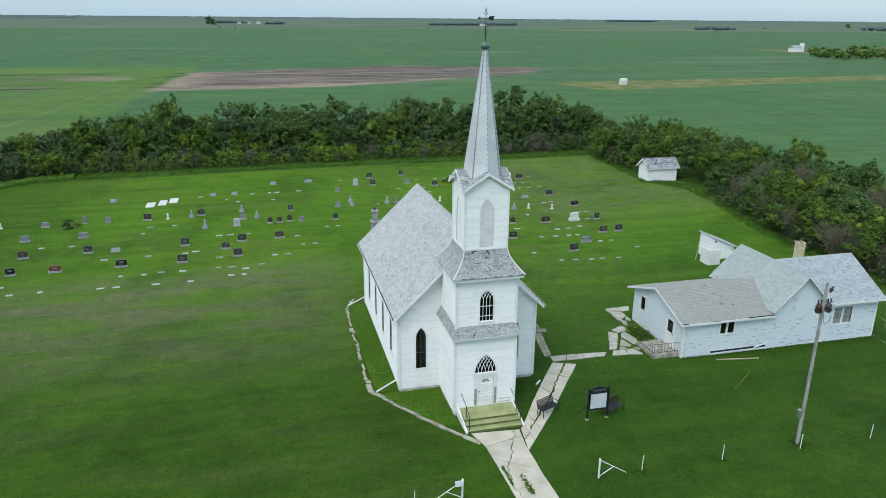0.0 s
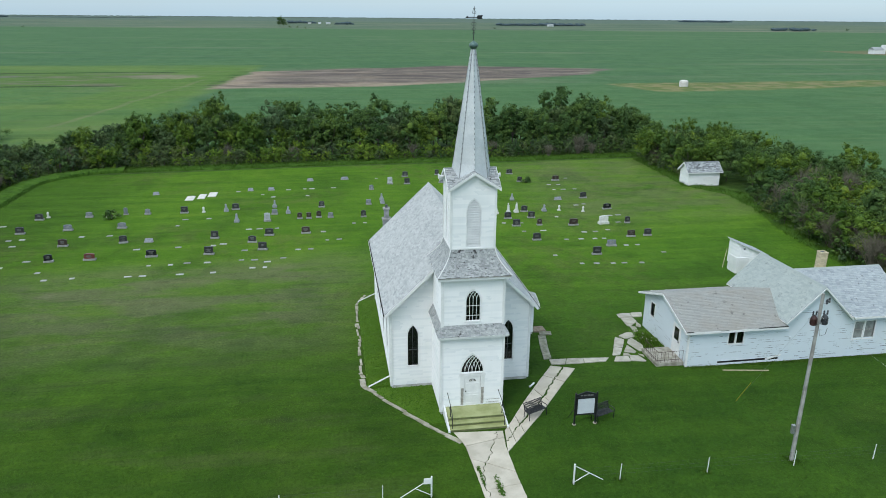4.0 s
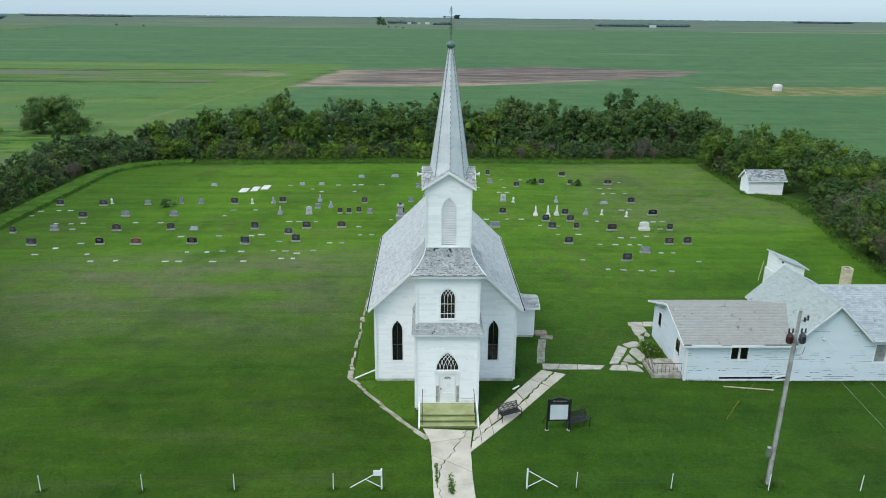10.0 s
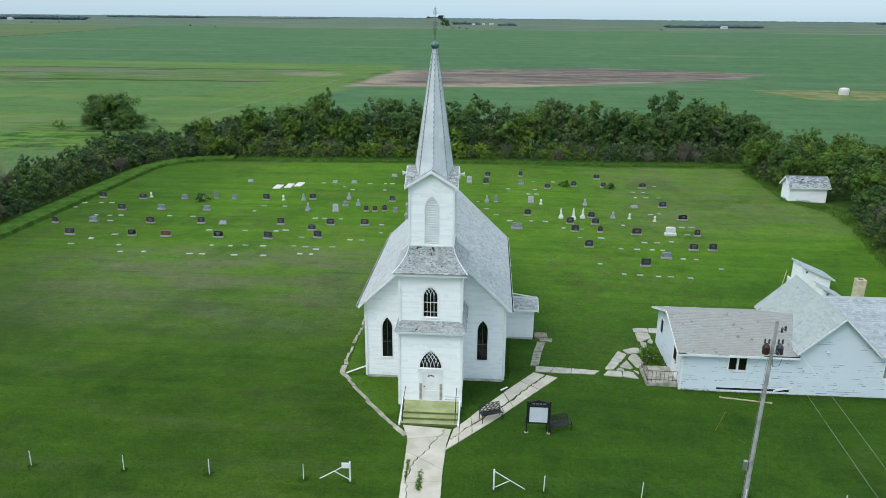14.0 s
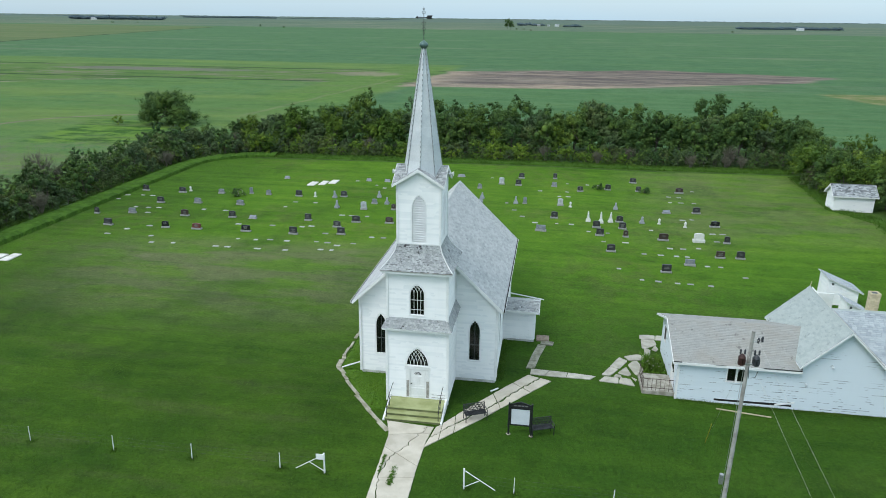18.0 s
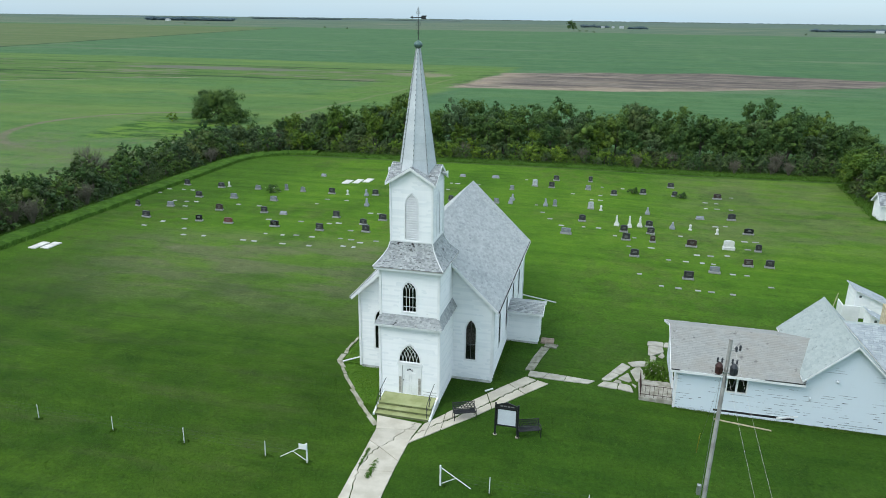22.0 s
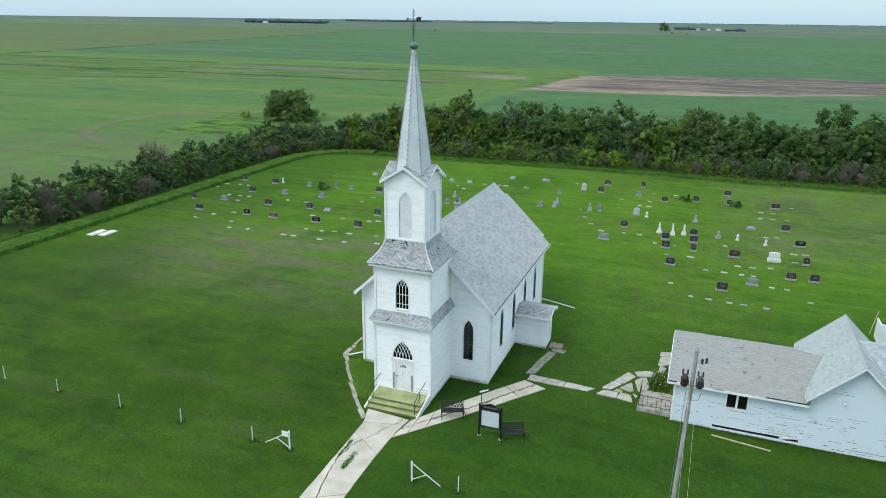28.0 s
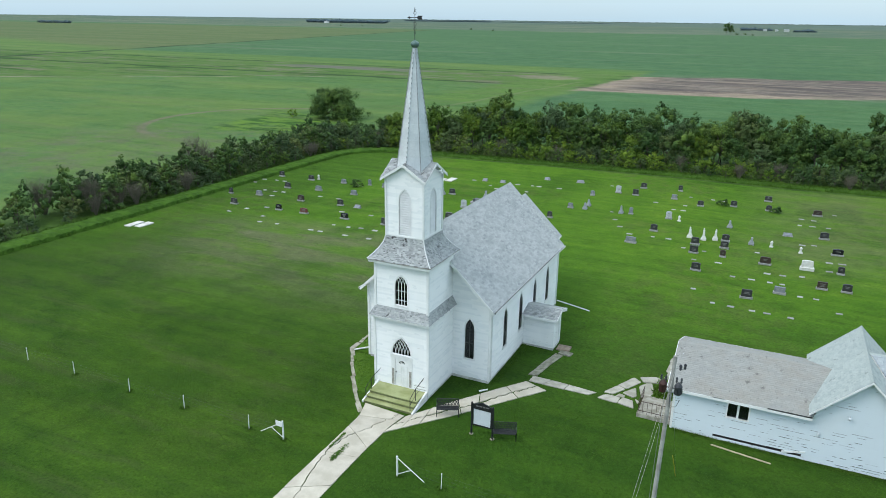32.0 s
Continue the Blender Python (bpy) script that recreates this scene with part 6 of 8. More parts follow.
board = thing("notice_board", "black framed notice board with a blank white panel on two posts", "notice board", (17.42, 31.85, 0))
SB0, SB1, SBY = 16.80, 18.03, 31.86
gzb = gz(17.4)
for x in (SB0, SB1):
    p = part("post", Geo().soft(x - 0.045, SBY - 0.045, gzb - 0.1, x + 0.045, SBY + 0.045, gzb + 1.98, 0.012), IRON, board)
    part("footing", Geo().lathe([(0.13, gzb - 0.05), (0.12, gzb + 0.02), (0.06, gzb + 0.03)], x, SBY, 9), EDGE_STONE, p)
    part("stay", Geo().tube((x, SBY + 0.04, gzb + 1.0), (x - 0.1, SBY + 0.75, gzb), 0.018, 0.018, 6), IRON, p)
g = Geo()
bf = Face("y", SBY, -1)
band(g, bf, [(SB0 + 0.12, gzb + 0.68), (SB1 - 0.12, gzb + 0.68), (SB1 - 0.12, gzb + 1.62), (SB0 + 0.12, gzb + 1.62)],
     [(SB0 + 0.05, gzb + 0.6), (SB1 - 0.05, gzb + 0.6), (SB1 - 0.05, gzb + 1.70), (SB0 + 0.05, gzb + 1.70)], -0.05, 0.05, True)
part("frame", g, IRON, board)
part("panel", Geo().box(SB0 + 0.1, SBY - 0.03, gzb + 0.66, SB1 - 0.1, SBY + 0.03, gzb + 1.64), BOARD, board, "blank white letter panel")
head = [(SB0, gzb + 1.72), (SB1, gzb + 1.72), (SB1, gzb + 1.86), (17.42, gzb + 2.06), (SB0, gzb + 1.86)]
header = part("header", Geo().prism([bf.p(u, -0.03, z) for u, z in head], [bf.p(u, 0.03, z) for u, z in head]), IRON, board, "black pointed header with unreadable lettering")
for i, (u0, u1) in enumerate(((17.05, 17.2), (17.24, 17.4), (17.45, 17.58), (17.62, 17.8))):
    part("lettering", Geo().box(u0, SBY - 0.036, gzb + 1.78, u1, SBY - 0.031, gzb + 1.86), LETTER, header)

single("plank", Geo().hexa([(28.75, 36.92, -0.24), (31.75, 36.50, -0.27), (31.76, 36.58, -0.27), (28.76, 37.0, -0.24), (28.75, 36.92, -0.19), (31.75, 36.50, -0.22), (31.76, 36.58, -0.22), (28.76, 37.0, -0.19)]), TAN_WOOD, "long bare tan plank lying on the grass", "plank")


# ---- concrete walks, each slab a piece ----
def slab_piece(parent, pts, top=0.05, seed=0, mat=None):
    c = Vector((sum(p[0] for p in pts) / len(pts), sum(p[1] for p in pts) / len(pts)))
    rng = random.Random(seed)
    t = top + rng.uniform(-0.012, 0.012)
    inner = [(c.x + (x - c.x) * 0.985, c.y + (y - c.y) * 0.985) for x, y in pts]
    g = Geo().loft([[(x, y, gz(x) - 0.06) for x, y in pts], [(x, y, gz(x) + t - 0.012) for x, y in pts], [(x, y, gz(x) + t) for x, y in inner]])
    return part("slab", g, mat or CONCRETE, parent)


def ragged_walk(parent, left, right, rows, gap, seed, crack=(), zig=0.05, skew=0.0, mat=None):
    """Slabs between two edge lines, cut across at uneven steps and along a jagged crack given as (way along, share of the width)."""
    rng = random.Random(seed)

    def along(line, t):
        k = t * (len(line) - 1)
        i = min(int(k), len(line) - 2)
        a, b = Vector(line[i]), Vector(line[i + 1])
        return a + (b - a) * (k - i)

    def share(t):
        for (a, u), (b, v) in zip(crack, crack[1:]):
            if a <= t <= b:
                return u + (v - u) * (t - a) / max(1e-6, b - a)
        return crack[-1][1]

    fine = 9
    ts = [0.0] + [(i + rng.uniform(-0.25, 0.25)) / rows for i in range(1, rows)] + [1.0]
    tilt = [0.0] + [rng.uniform(-skew, skew) for _ in range(1, rows)] + [0.0]
    lines = [[0.0] * (rows * fine + 1)]
    if crack:
        way = [ts[min(n // fine, rows - 1)] + (ts[min(n // fine, rows - 1) + 1] - ts[min(n // fine, rows - 1)]) * ((n % fine) / fine if n < rows * fine else 1) for n in range(rows * fine + 1)]
        lines.append([min(0.95, max(0.05, share(t) + rng.uniform(-zig, zig))) for t in way])
    lines.append([1.0] * (rows * fine + 1))
    for r in range(rows):
        for c in range(len(lines) - 1):
            lo, hi = [], []
            for i in range(fine + 1):
                n = r * fine + i
                e = [lines[c][n], lines[c + 1][n]]
                side = []
                for k in (0, 1):
                    t = ts[r] + tilt[r] * (e[k] - 0.5) * (1 - i / fine) + tilt[r + 1] * (e[k] - 0.5) * i / fine + (ts[r + 1] - ts[r]) * i / fine
                    t = min(1.0, max(0.0, t))
                    L, R = along(left, t), along(right, t)
                    w = (R - L).length
                    inner = (c > 0) if k == 0 else (c < len(lines) - 2)
                    f = e[k] + (1 if k == 0 else -1) * (gap * rng.uniform(0.2, 1.0) / w if inner else rng.uniform(0, 0.012))
                    side.append(L + (R - L) * f)
                lo.append(side[0])
                hi.append(side[1])
            d = (along(left, ts[r + 1]) - along(left, ts[r])).normalized() * gap * 0.3
            lo[0], hi[0], lo[-1], hi[-1] = lo[0] + d, hi[0] + d, lo[-1] - d, hi[-1] - d
            pts = hi + lo[::-1]
            area = sum(p.x * q.y - q.x * p.y for p, q in zip(pts, pts[1:] + pts[:1]))
            slab_piece(parent, [(p.x, p.y) for p in (pts if area > 0 else pts[::-1])], 0.045, seed * 100 + r * 10 + c, mat)


walkway = thing("path", "cracked pale concrete walk leading to the church steps", "path", (11.5, 27, 0), kind="structure")
ragged_walk(walkway, [(9.95, 31.98), (10.36, 30.7), (10.44, 28.4), (10.5, 26), (10.6, 22), (10.7, 17), (10.8, 12)], [(12.70, 31.75), (12.50, 30.3), (12.46, 27.9), (12.5, 25.8), (12.6, 22), (12.75, 17), (12.9, 12)], 7, 0.04, 3,
            [(0.0, 0.86), (0.1, 0.82), (0.2, 0.62), (0.29, 0.3), (0.36, 0.14), (0.45, 0.12), (0.6, 0.4), (1.0, 0.55)], 0.05, 0.10)
branch = thing("path", "cracked pale concrete walk branching past the bench", "path", (16, 35, 0), kind="structure")
ragged_walk(branch, [(12.78, 31.75), (13.3, 32.5), (14.65, 34.6), (16.2, 36.85), (17.6, 38.8)], [(12.46, 29.72), (13.6, 31.1), (15.4, 33.3), (17.2, 35.75), (19.1, 38.25)], 6, 0.09, 7,
            [(0.0, 0.55), (0.3, 0.5), (0.55, 0.62), (0.8, 0.55), (1.0, 0.5)], 0.06, 0.05)
lane = thing("path", "row of concrete slabs leading to the house", "path", (20, 39.7, -0.1), kind="structure")
ragged_walk(lane, [(17.75, 39.62), (19.5, 39.62), (21.9, 39.48)], [(17.7, 38.9), (19.25, 38.88), (21.5, 38.98)], 3, 0.06, 9, (), 0.05, 0.05, FLAG_STONE)
NARROW_STONE = plain("mossy_old_concrete", (0.36, 0.35, 0.29), (0.22, 0.22, 0.16), 3.0, 0.95, bump=0.6, vary=0.4)
narrow = thing("path", "narrow broken slabs beside the vestry", "path", (18, 42, -0.05), kind="structure")
ragged_walk(narrow, [(17.42, 39.65), (17.72, 41.6), (18.1, 43.4)], [(17.98, 39.78), (18.28, 41.6), (18.66, 43.3)], 7, 0.07, 12, (), 0.05, 0.08, NARROW_STONE)
slab_piece(narrow, [(18.25, 43.45), (19.1, 43.35), (19.2, 43.9), (18.35, 44.0)], 0.07, 5, NARROW_STONE)
single("stained_block", Geo().soft(17.95, 43.95, gz(18) - 0.1, 18.85, 44.75, gz(18) + 0.12, 0.03), RED_SLAB, "rust-stained doorstep slab beside the vestry", "doorstep")
flags = thing("paving", "irregular pale flagstones set in grass by the porch", "paving", (24, 41, -0.2), kind="structure")
FLAGS = (
    ((23.99, 42.74), (24.74, 43.17), (25.24, 43.15), (25.06, 42.53), (24.26, 42.26)), ((23.56, 42.45), (24.04, 42.06), (23.48, 40.96), (22.9, 41.05)),
    ((22.84, 40.9), (23.32, 40.68), (22.83, 39.86), (22.32, 39.83)), ((24.42, 42.04), (24.71, 42.18), (25.01, 41.17), (24.7, 40.32), (24.43, 40.39), (24.12, 41.51)),
    ((23.92, 41.17), (24.13, 40.21), (23.95, 40.02), (23.34, 40.25)), ((23.19, 40.03), (23.47, 39.96), (23.5, 39.68), (23.04, 39.71)),
    ((22.46, 39.55), (23.25, 39.56), (23.19, 38.88), (22.12, 38.94)), ((23.46, 39.6), (24.02, 39.52), (24.21, 38.75), (23.32, 38.93)), ((24.15, 39.84), (24.44, 39.63), (24.36, 39.36)),
    ((25.36, 46.51), (26.05, 46.66), (26.04, 45.95), (25.32, 45.91)), ((26.1, 46.59), (26.39, 46.58), (26.33, 45.94), (26.1, 45.95)), ((25.39, 45.7), (26.23, 45.77), (26.29, 45.07), (25.54, 44.33), (25.32, 44.44)),
    ((25.44, 44.27), (25.8, 44.09), (25.7, 43.45), (25.36, 43.3)), ((26.54, 46.64), (27.39, 46.67), (27.11, 45.97), (26.42, 45.94)), ((26.26, 44.97), (26.36, 44.4), (26.2, 44.07), (25.94, 44.25)),
)
for i, f in enumerate(FLAGS):
    area = sum(a[0] * b[1] - b[0] * a[1] for a, b in zip(f, f[1:] + f[:1]))
    pts = list(f if area > 0 else f[::-1])
    round_pts = [(a[0] + (b[0] - a[0]) * k, a[1] + (b[1] - a[1]) * k) for a, b in zip(pts, pts[1:] + pts[:1]) for k in (0.08, 0.5, 0.92)]
    mx, my = sum(p[0] for p in pts) / len(pts), sum(p[1] for p in pts) / len(pts)
    round_pts = [(mx + (a - mx) * 1.13, my + (b - my) * 1.13) for a, b in round_pts]
    slab_piece(flags, round_pts, 0.05, 300 + i, FLAG_STONE)
edging = thing("edging", "broken line of narrow concrete edging round the church", "edging", (6, 42, 0), kind="structure")
EDGE = [(10.25, 31.0), (8.62, 32.95), (7.55, 34.45), (6.4, 36.15), (5.42, 37.75), (5.33, 39.5), (5.38, 42.0), (5.44, 44.5), (5.38, 47.5), (5.45, 50.8), (6.2, 52.7)]
rng = random.Random(17)
for leg, (a, b) in enumerate(zip(EDGE, EDGE[1:])):
    a, b = Vector(a), Vector(b)
    whole = leg < 4
    d = (b - a).normalized()
    nrm = Vector((-d.y, d.x))
    t = 0.0
    while t < (b - a).length - 0.1:
        ln = rng.uniform(0.6, 1.5) if whole else rng.uniform(0.3, 1.0)
        w = rng.uniform(0.10, 0.17) if whole else rng.uniform(0.07, 0.17)
        p, q = a + d * t, a + d * min(t + ln, (b - a).length)
        o = nrm * rng.uniform(-0.03, 0.03) if whole else nrm * rng.uniform(-0.07, 0.07)
        if rng.random() > (-1 if whole else 0.15):
            slab_piece(edging, [tuple(v) for v in (p - nrm * w + o, q - nrm * w * rng.uniform(0.4, 1.1) + o, q + nrm * w + o, p + nrm * w * rng.uniform(0.4, 1.1) + o)][::1], 0.045, rng.randrange(9999), EDGE_STONE)
        t += ln + (rng.uniform(0.0, 0.03) if whole else rng.uniform(0.02, 0.13))


# ---- gravestones ----
# kind, x, y, width: d dark, k black, n brown, r red, g grey, l pale, q low grey, p tablet, o obelisk, O tall obelisk, W white obelisk, w small white, B broad white
PLOT_1 = (
    ("d", 29.2, 60.8, 1.00), ("g", 31.7, 63.3, 1.04), ("d", -28.4, 64.5, 1.04), ("k", -21.9, 64.7, 0.84), ("r", -18.4, 64.8, 1.09),
    ("k", -13.0, 65.0, 1.10), ("d", -7.8, 65.0, 0.98), ("d", -2.9, 65.8, 0.94), ("d", 24.6, 65.8, 0.95), ("n", 35.0, 66.1, 0.95),
    ("d", 36.9, 66.2, 0.89), ("d", -4.1, 68.3, 0.91), ("d", -32.4, 68.5, 0.56), ("g", -28.6, 69.4, 0.89), ("n", -22.2, 69.4, 0.96),
    ("d", -16.7, 69.8, 0.85), ("q", -14.3, 69.8, 0.91), ("d", -8.0, 70.2, 0.86), ("d", -2.6, 70.5, 1.00), ("n", 1.1, 70.8, 1.00),
    ("n", 30.3, 70.9, 1.15), ("d", 23.8, 71.0, 0.94), ("d", 36.7, 71.1, 0.67), ("B", 33.9, 71.1, 1.20), ("g", 17.6, 71.2, 1.20),
    ("n", 26.5, 71.2, 0.61), ("d", 23.6, 74.0, 0.91), ("d", 26.4, 74.2, 0.91), ("d", -27.9, 74.3, 0.95), ("g", -23.5, 75.0, 0.96),
)
PLOT_2 = (
    ("g", -18.2, 75.2, 0.97), ("l", -3.2, 76.0, 0.85), ("o", -6.5, 76.1, 0.43), ("W", 24.2, 76.1, 0.43), ("W", 22.8, 76.3, 0.36),
    ("w", 33.4, 76.4, 0.36), ("d", 7.4, 76.4, 0.65), ("n", 1.3, 76.5, 0.54), ("n", 0.3, 76.5, 0.54), ("g", 3.7, 76.6, 0.64),
    ("W", 25.3, 76.7, 0.51), ("d", 19.0, 76.7, 0.87), ("n", 2.4, 76.8, 0.57), ("d", 26.3, 76.9, 0.87), ("o", 28.8, 77.1, 0.37),
    ("k", 36.7, 77.2, 1.16), ("w", 30.7, 77.2, 0.29), ("g", -2.6, 78.8, 0.73), ("o", -1.1, 79.0, 0.52), ("d", -27.9, 79.6, 0.98),
    ("d", -33.0, 79.7, 0.89), ("g", -22.9, 80.1, 0.80), ("w", -27.3, 80.5, 0.36), ("d", -12.8, 80.6, 0.92), ("g", -16.8, 80.6, 0.67),
    ("w", -10.7, 80.7, 0.45), ("p", -19.2, 80.8, 0.30), ("o", -8.2, 80.8, 0.30), ("d", 2.7, 81.3, 0.76), ("d", -7.2, 81.4, 0.90),
)
PLOT_3 = (
    ("g", 8.3, 81.9, 0.68), ("o", -2.8, 82.0, 0.38), ("o", 10.0, 82.2, 0.45), ("w", 20.9, 82.2, 0.39), ("o", 14.3, 82.3, 0.31),
    ("q", 32.2, 82.3, 1.01), ("p", 15.4, 82.5, 0.47), ("l", 19.7, 82.6, 0.78), ("o", 26.3, 82.6, 0.31), ("d", 35.7, 82.8, 1.01),
    ("o", 10.0, 83.9, 0.31), ("g", 9.1, 89.5, 0.58), ("q", -17.9, 90.0, 0.81), ("q", -6.4, 90.7, 0.74), ("d", 22.3, 90.7, 0.85),
    ("q", -3.8, 90.8, 0.83), ("d", 14.1, 92.2, 0.85), ("l", 11.8, 92.5, 1.19), ("g", 18.9, 92.6, 0.78), ("d", 26.0, 92.7, 0.86),
    ("d", 30.0, 92.8, 0.78), ("n", 35.3, 93.1, 1.12), ("q", 1.1, 95.6, 0.88), ("q", 5.8, 96.0, 1.11), ("d", 14.3, 96.8, 0.89),
    ("d", 19.0, 97.6, 0.63), ("d", 29.8, 97.9, 0.99),
)
FLAT_1 = (
    (32.6, 58.1), (30.9, 58.2), (29.8, 58.2), (28.2, 58.3), (26.8, 58.4), (-12.6, 59.8), (-13.8, 59.8), (-9.5, 59.8), (-20.6, 59.8),
    (-6.7, 59.9), (-18.4, 60.0), (-2.3, 60.7), (-3.4, 60.7), (36.1, 60.8), (25.0, 60.9), (-26.6, 61.7), (-21.8, 61.8), (-2.2, 62.2),
    (-10.8, 62.5), (-12.7, 62.5), (-7.6, 62.7), (-9.4, 62.8), (-3.4, 62.9), (-4.6, 63.0), (-0.8, 63.1), (34.5, 63.4), (33.3, 63.4),
    (-25.6, 63.6), (-23.9, 65.1), (1.7, 65.5), (0.5, 65.5), (31.9, 65.9), (27.8, 65.9), (29.4, 65.9), (30.9, 65.9), (-4.6, 65.9),
    (-14.9, 67.5), (-11.1, 67.7), (-7.8, 67.8), (-6.9, 68.2), (3.3, 68.2), (30.6, 68.3), (4.5, 68.3), (31.9, 68.4), (33.5, 68.9),
)
FLAT_2 = (
    (24.1, 69.0), (26.3, 69.2), (-27.0, 70.0), (2.9, 71.2), (35.8, 71.6), (-28.1, 72.0), (-29.7, 72.0), (24.7, 72.2), (-26.9, 72.2),
    (22.7, 72.3), (-18.7, 72.5), (-21.4, 72.5), (-2.0, 73.1), (-3.8, 73.1), (-4.9, 73.1), (7.4, 74.0), (6.2, 74.0), (16.9, 74.3),
    (35.9, 74.4), (37.0, 74.5), (19.3, 74.5), (29.5, 74.5), (20.9, 74.6), (-33.9, 75.1), (-12.6, 75.4), (15.4, 76.6), (-33.9, 77.1),
    (-30.7, 77.4), (-32.0, 77.4), (-12.2, 77.8), (-9.7, 77.9), (14.3, 79.2), (33.6, 79.5), (34.7, 79.9), (13.2, 82.4), (-3.3, 87.1),
    (0.9, 87.3), (19.6, 87.3), (20.7, 87.4), (33.4, 87.7), (36.3, 87.8), (34.7, 87.8), (-4.7, 88.5), (17.1, 89.7), (20.6, 90.0),
)
FLAT_3 = (
    (-7.9, 90.5), (34.9, 90.6), (33.6, 90.7), (-1.6, 90.8), (1.4, 91.0), (0.5, 91.0), (4.2, 91.2), (37.2, 94.4), (24.7, 94.9),
    (20.7, 94.9), (23.4, 95.0), (10.2, 96.2),
)
PLOTS = PLOT_1 + PLOT_2 + PLOT_3
FLATS = FLAT_1 + FLAT_2 + FLAT_3


def die_shape(w, h, d, top):
    """The outline of an upright stone seen from the front, with a flat, curved or peaked head."""
    n = 6
    if top == "curve":
        head = [(w / 2 * math.cos(a), h * 0.86 + h * 0.14 * math.sin(a)) for a in (math.pi * i / n for i in range(n + 1))]
    elif top == "peak":
        head = [(w / 2, h * 0.85), (w * 0.2, h * 0.97), (0, h), (-w * 0.2, h * 0.97), (-w / 2, h * 0.85)]
    else:
        head = [(w / 2, h * 0.96), (w * 0.46, h), (-w * 0.46, h), (-w / 2, h * 0.96)]
    return [(w / 2, 0)] + head + [(-w / 2, 0)]


KINDS = {
    "d": ("upright dark grey granite gravestone on a pale base", 0.58, 0.20), "k": ("polished black granite gravestone on a pale base", 0.56, 0.2),
    "n": ("brown granite gravestone on a pale base", 0.56, 0.2), "r": ("red granite gravestone on a pale base", 0.5, 0.22),
    "g": ("grey granite gravestone on a rough base", 0.44, 0.24), "l": ("pale grey granite gravestone on a base", 0.75, 0.26),
    "B": ("broad white marble gravestone on a white plinth", 0.62, 0.32),
}


def upright(kind, w, rng):
    label, h, d = KINDS[kind]
    if kind == "l":
        w = min(w, 0.8)
    stone = thing("gravestone", label, "gravestone", group="gravestones")
    bh = 0.17 if kind != "B" else 0.3
    part("base", Geo().soft(-w / 2, -d * 0.85, -0.08, w / 2, d * 0.85, bh, 0.02), GRANITE["w"] if kind == "B" else BASE_STONE, stone)
    top = rng.choice(("flat", "curve", "curve", "peak"))
    shape = die_shape(w * 0.82, h * rng.uniform(0.92, 1.08), d, top)
    mat = GRANITE["w"] if kind == "B" else GRANITE[kind]
    lean = d * 0.12
    front, back = [(x, -d / 2 + lean * z / h, bh + z) for x, z in shape], [(x, d / 2, bh + z) for x, z in shape]
    die = part("die", Geo().prism(front[::-1], back[::-1]), mat, stone)
    if kind != "B":
        for i in range(rng.choice((2, 3))):
            ww = w * rng.uniform(0.2, 0.5)
            z = bh + h * (0.62 - 0.2 * i)
            part("lettering", Geo().box(-ww / 2, -d / 2 - 0.006, z, ww / 2, -d / 2 + lean * 0.7, z + 0.045), LETTER if kind not in "gl" else BASE_STONE, die)
    return stone


def obelisk(kind, rng):
    mat = {"W": GRANITE["w"], "o": GRANITE["m"], "O": GRANITE["g"]}[kind]
    h = {"W": 1.02, "o": 0.9, "O": 1.75}[kind] * rng.uniform(0.9, 1.1)
    stone = thing("obelisk", {"W": "slim white marble obelisk on a stepped base", "o": "small pale grey obelisk on a base", "O": "tall grey granite column with an urn"}[kind], "gravestone", group="obelisks")
    part("base", Geo().soft(-0.27, -0.27, -0.08, 0.27, 0.27, 0.2, 0.02).soft(-0.2, -0.2, 0.2, 0.2, 0.2, 0.36, 0.02), mat if kind != "O" else BASE_STONE, stone)
    part("shaft", Geo().lathe([(0.19, 0.36), (0.125, h - 0.14), (0.15, h - 0.13), (0.15, h - 0.09), (0.02, h)], 0, 0, 4, math.pi / 4), mat, stone)
    if kind != "o":
        part("finial", Geo().lathe([(0.04, h - 0.02), (0.09, h + 0.06), (0.07, h + 0.13), (0.02, h + 0.18)], 0, 0, 8), mat, stone)
    return stone


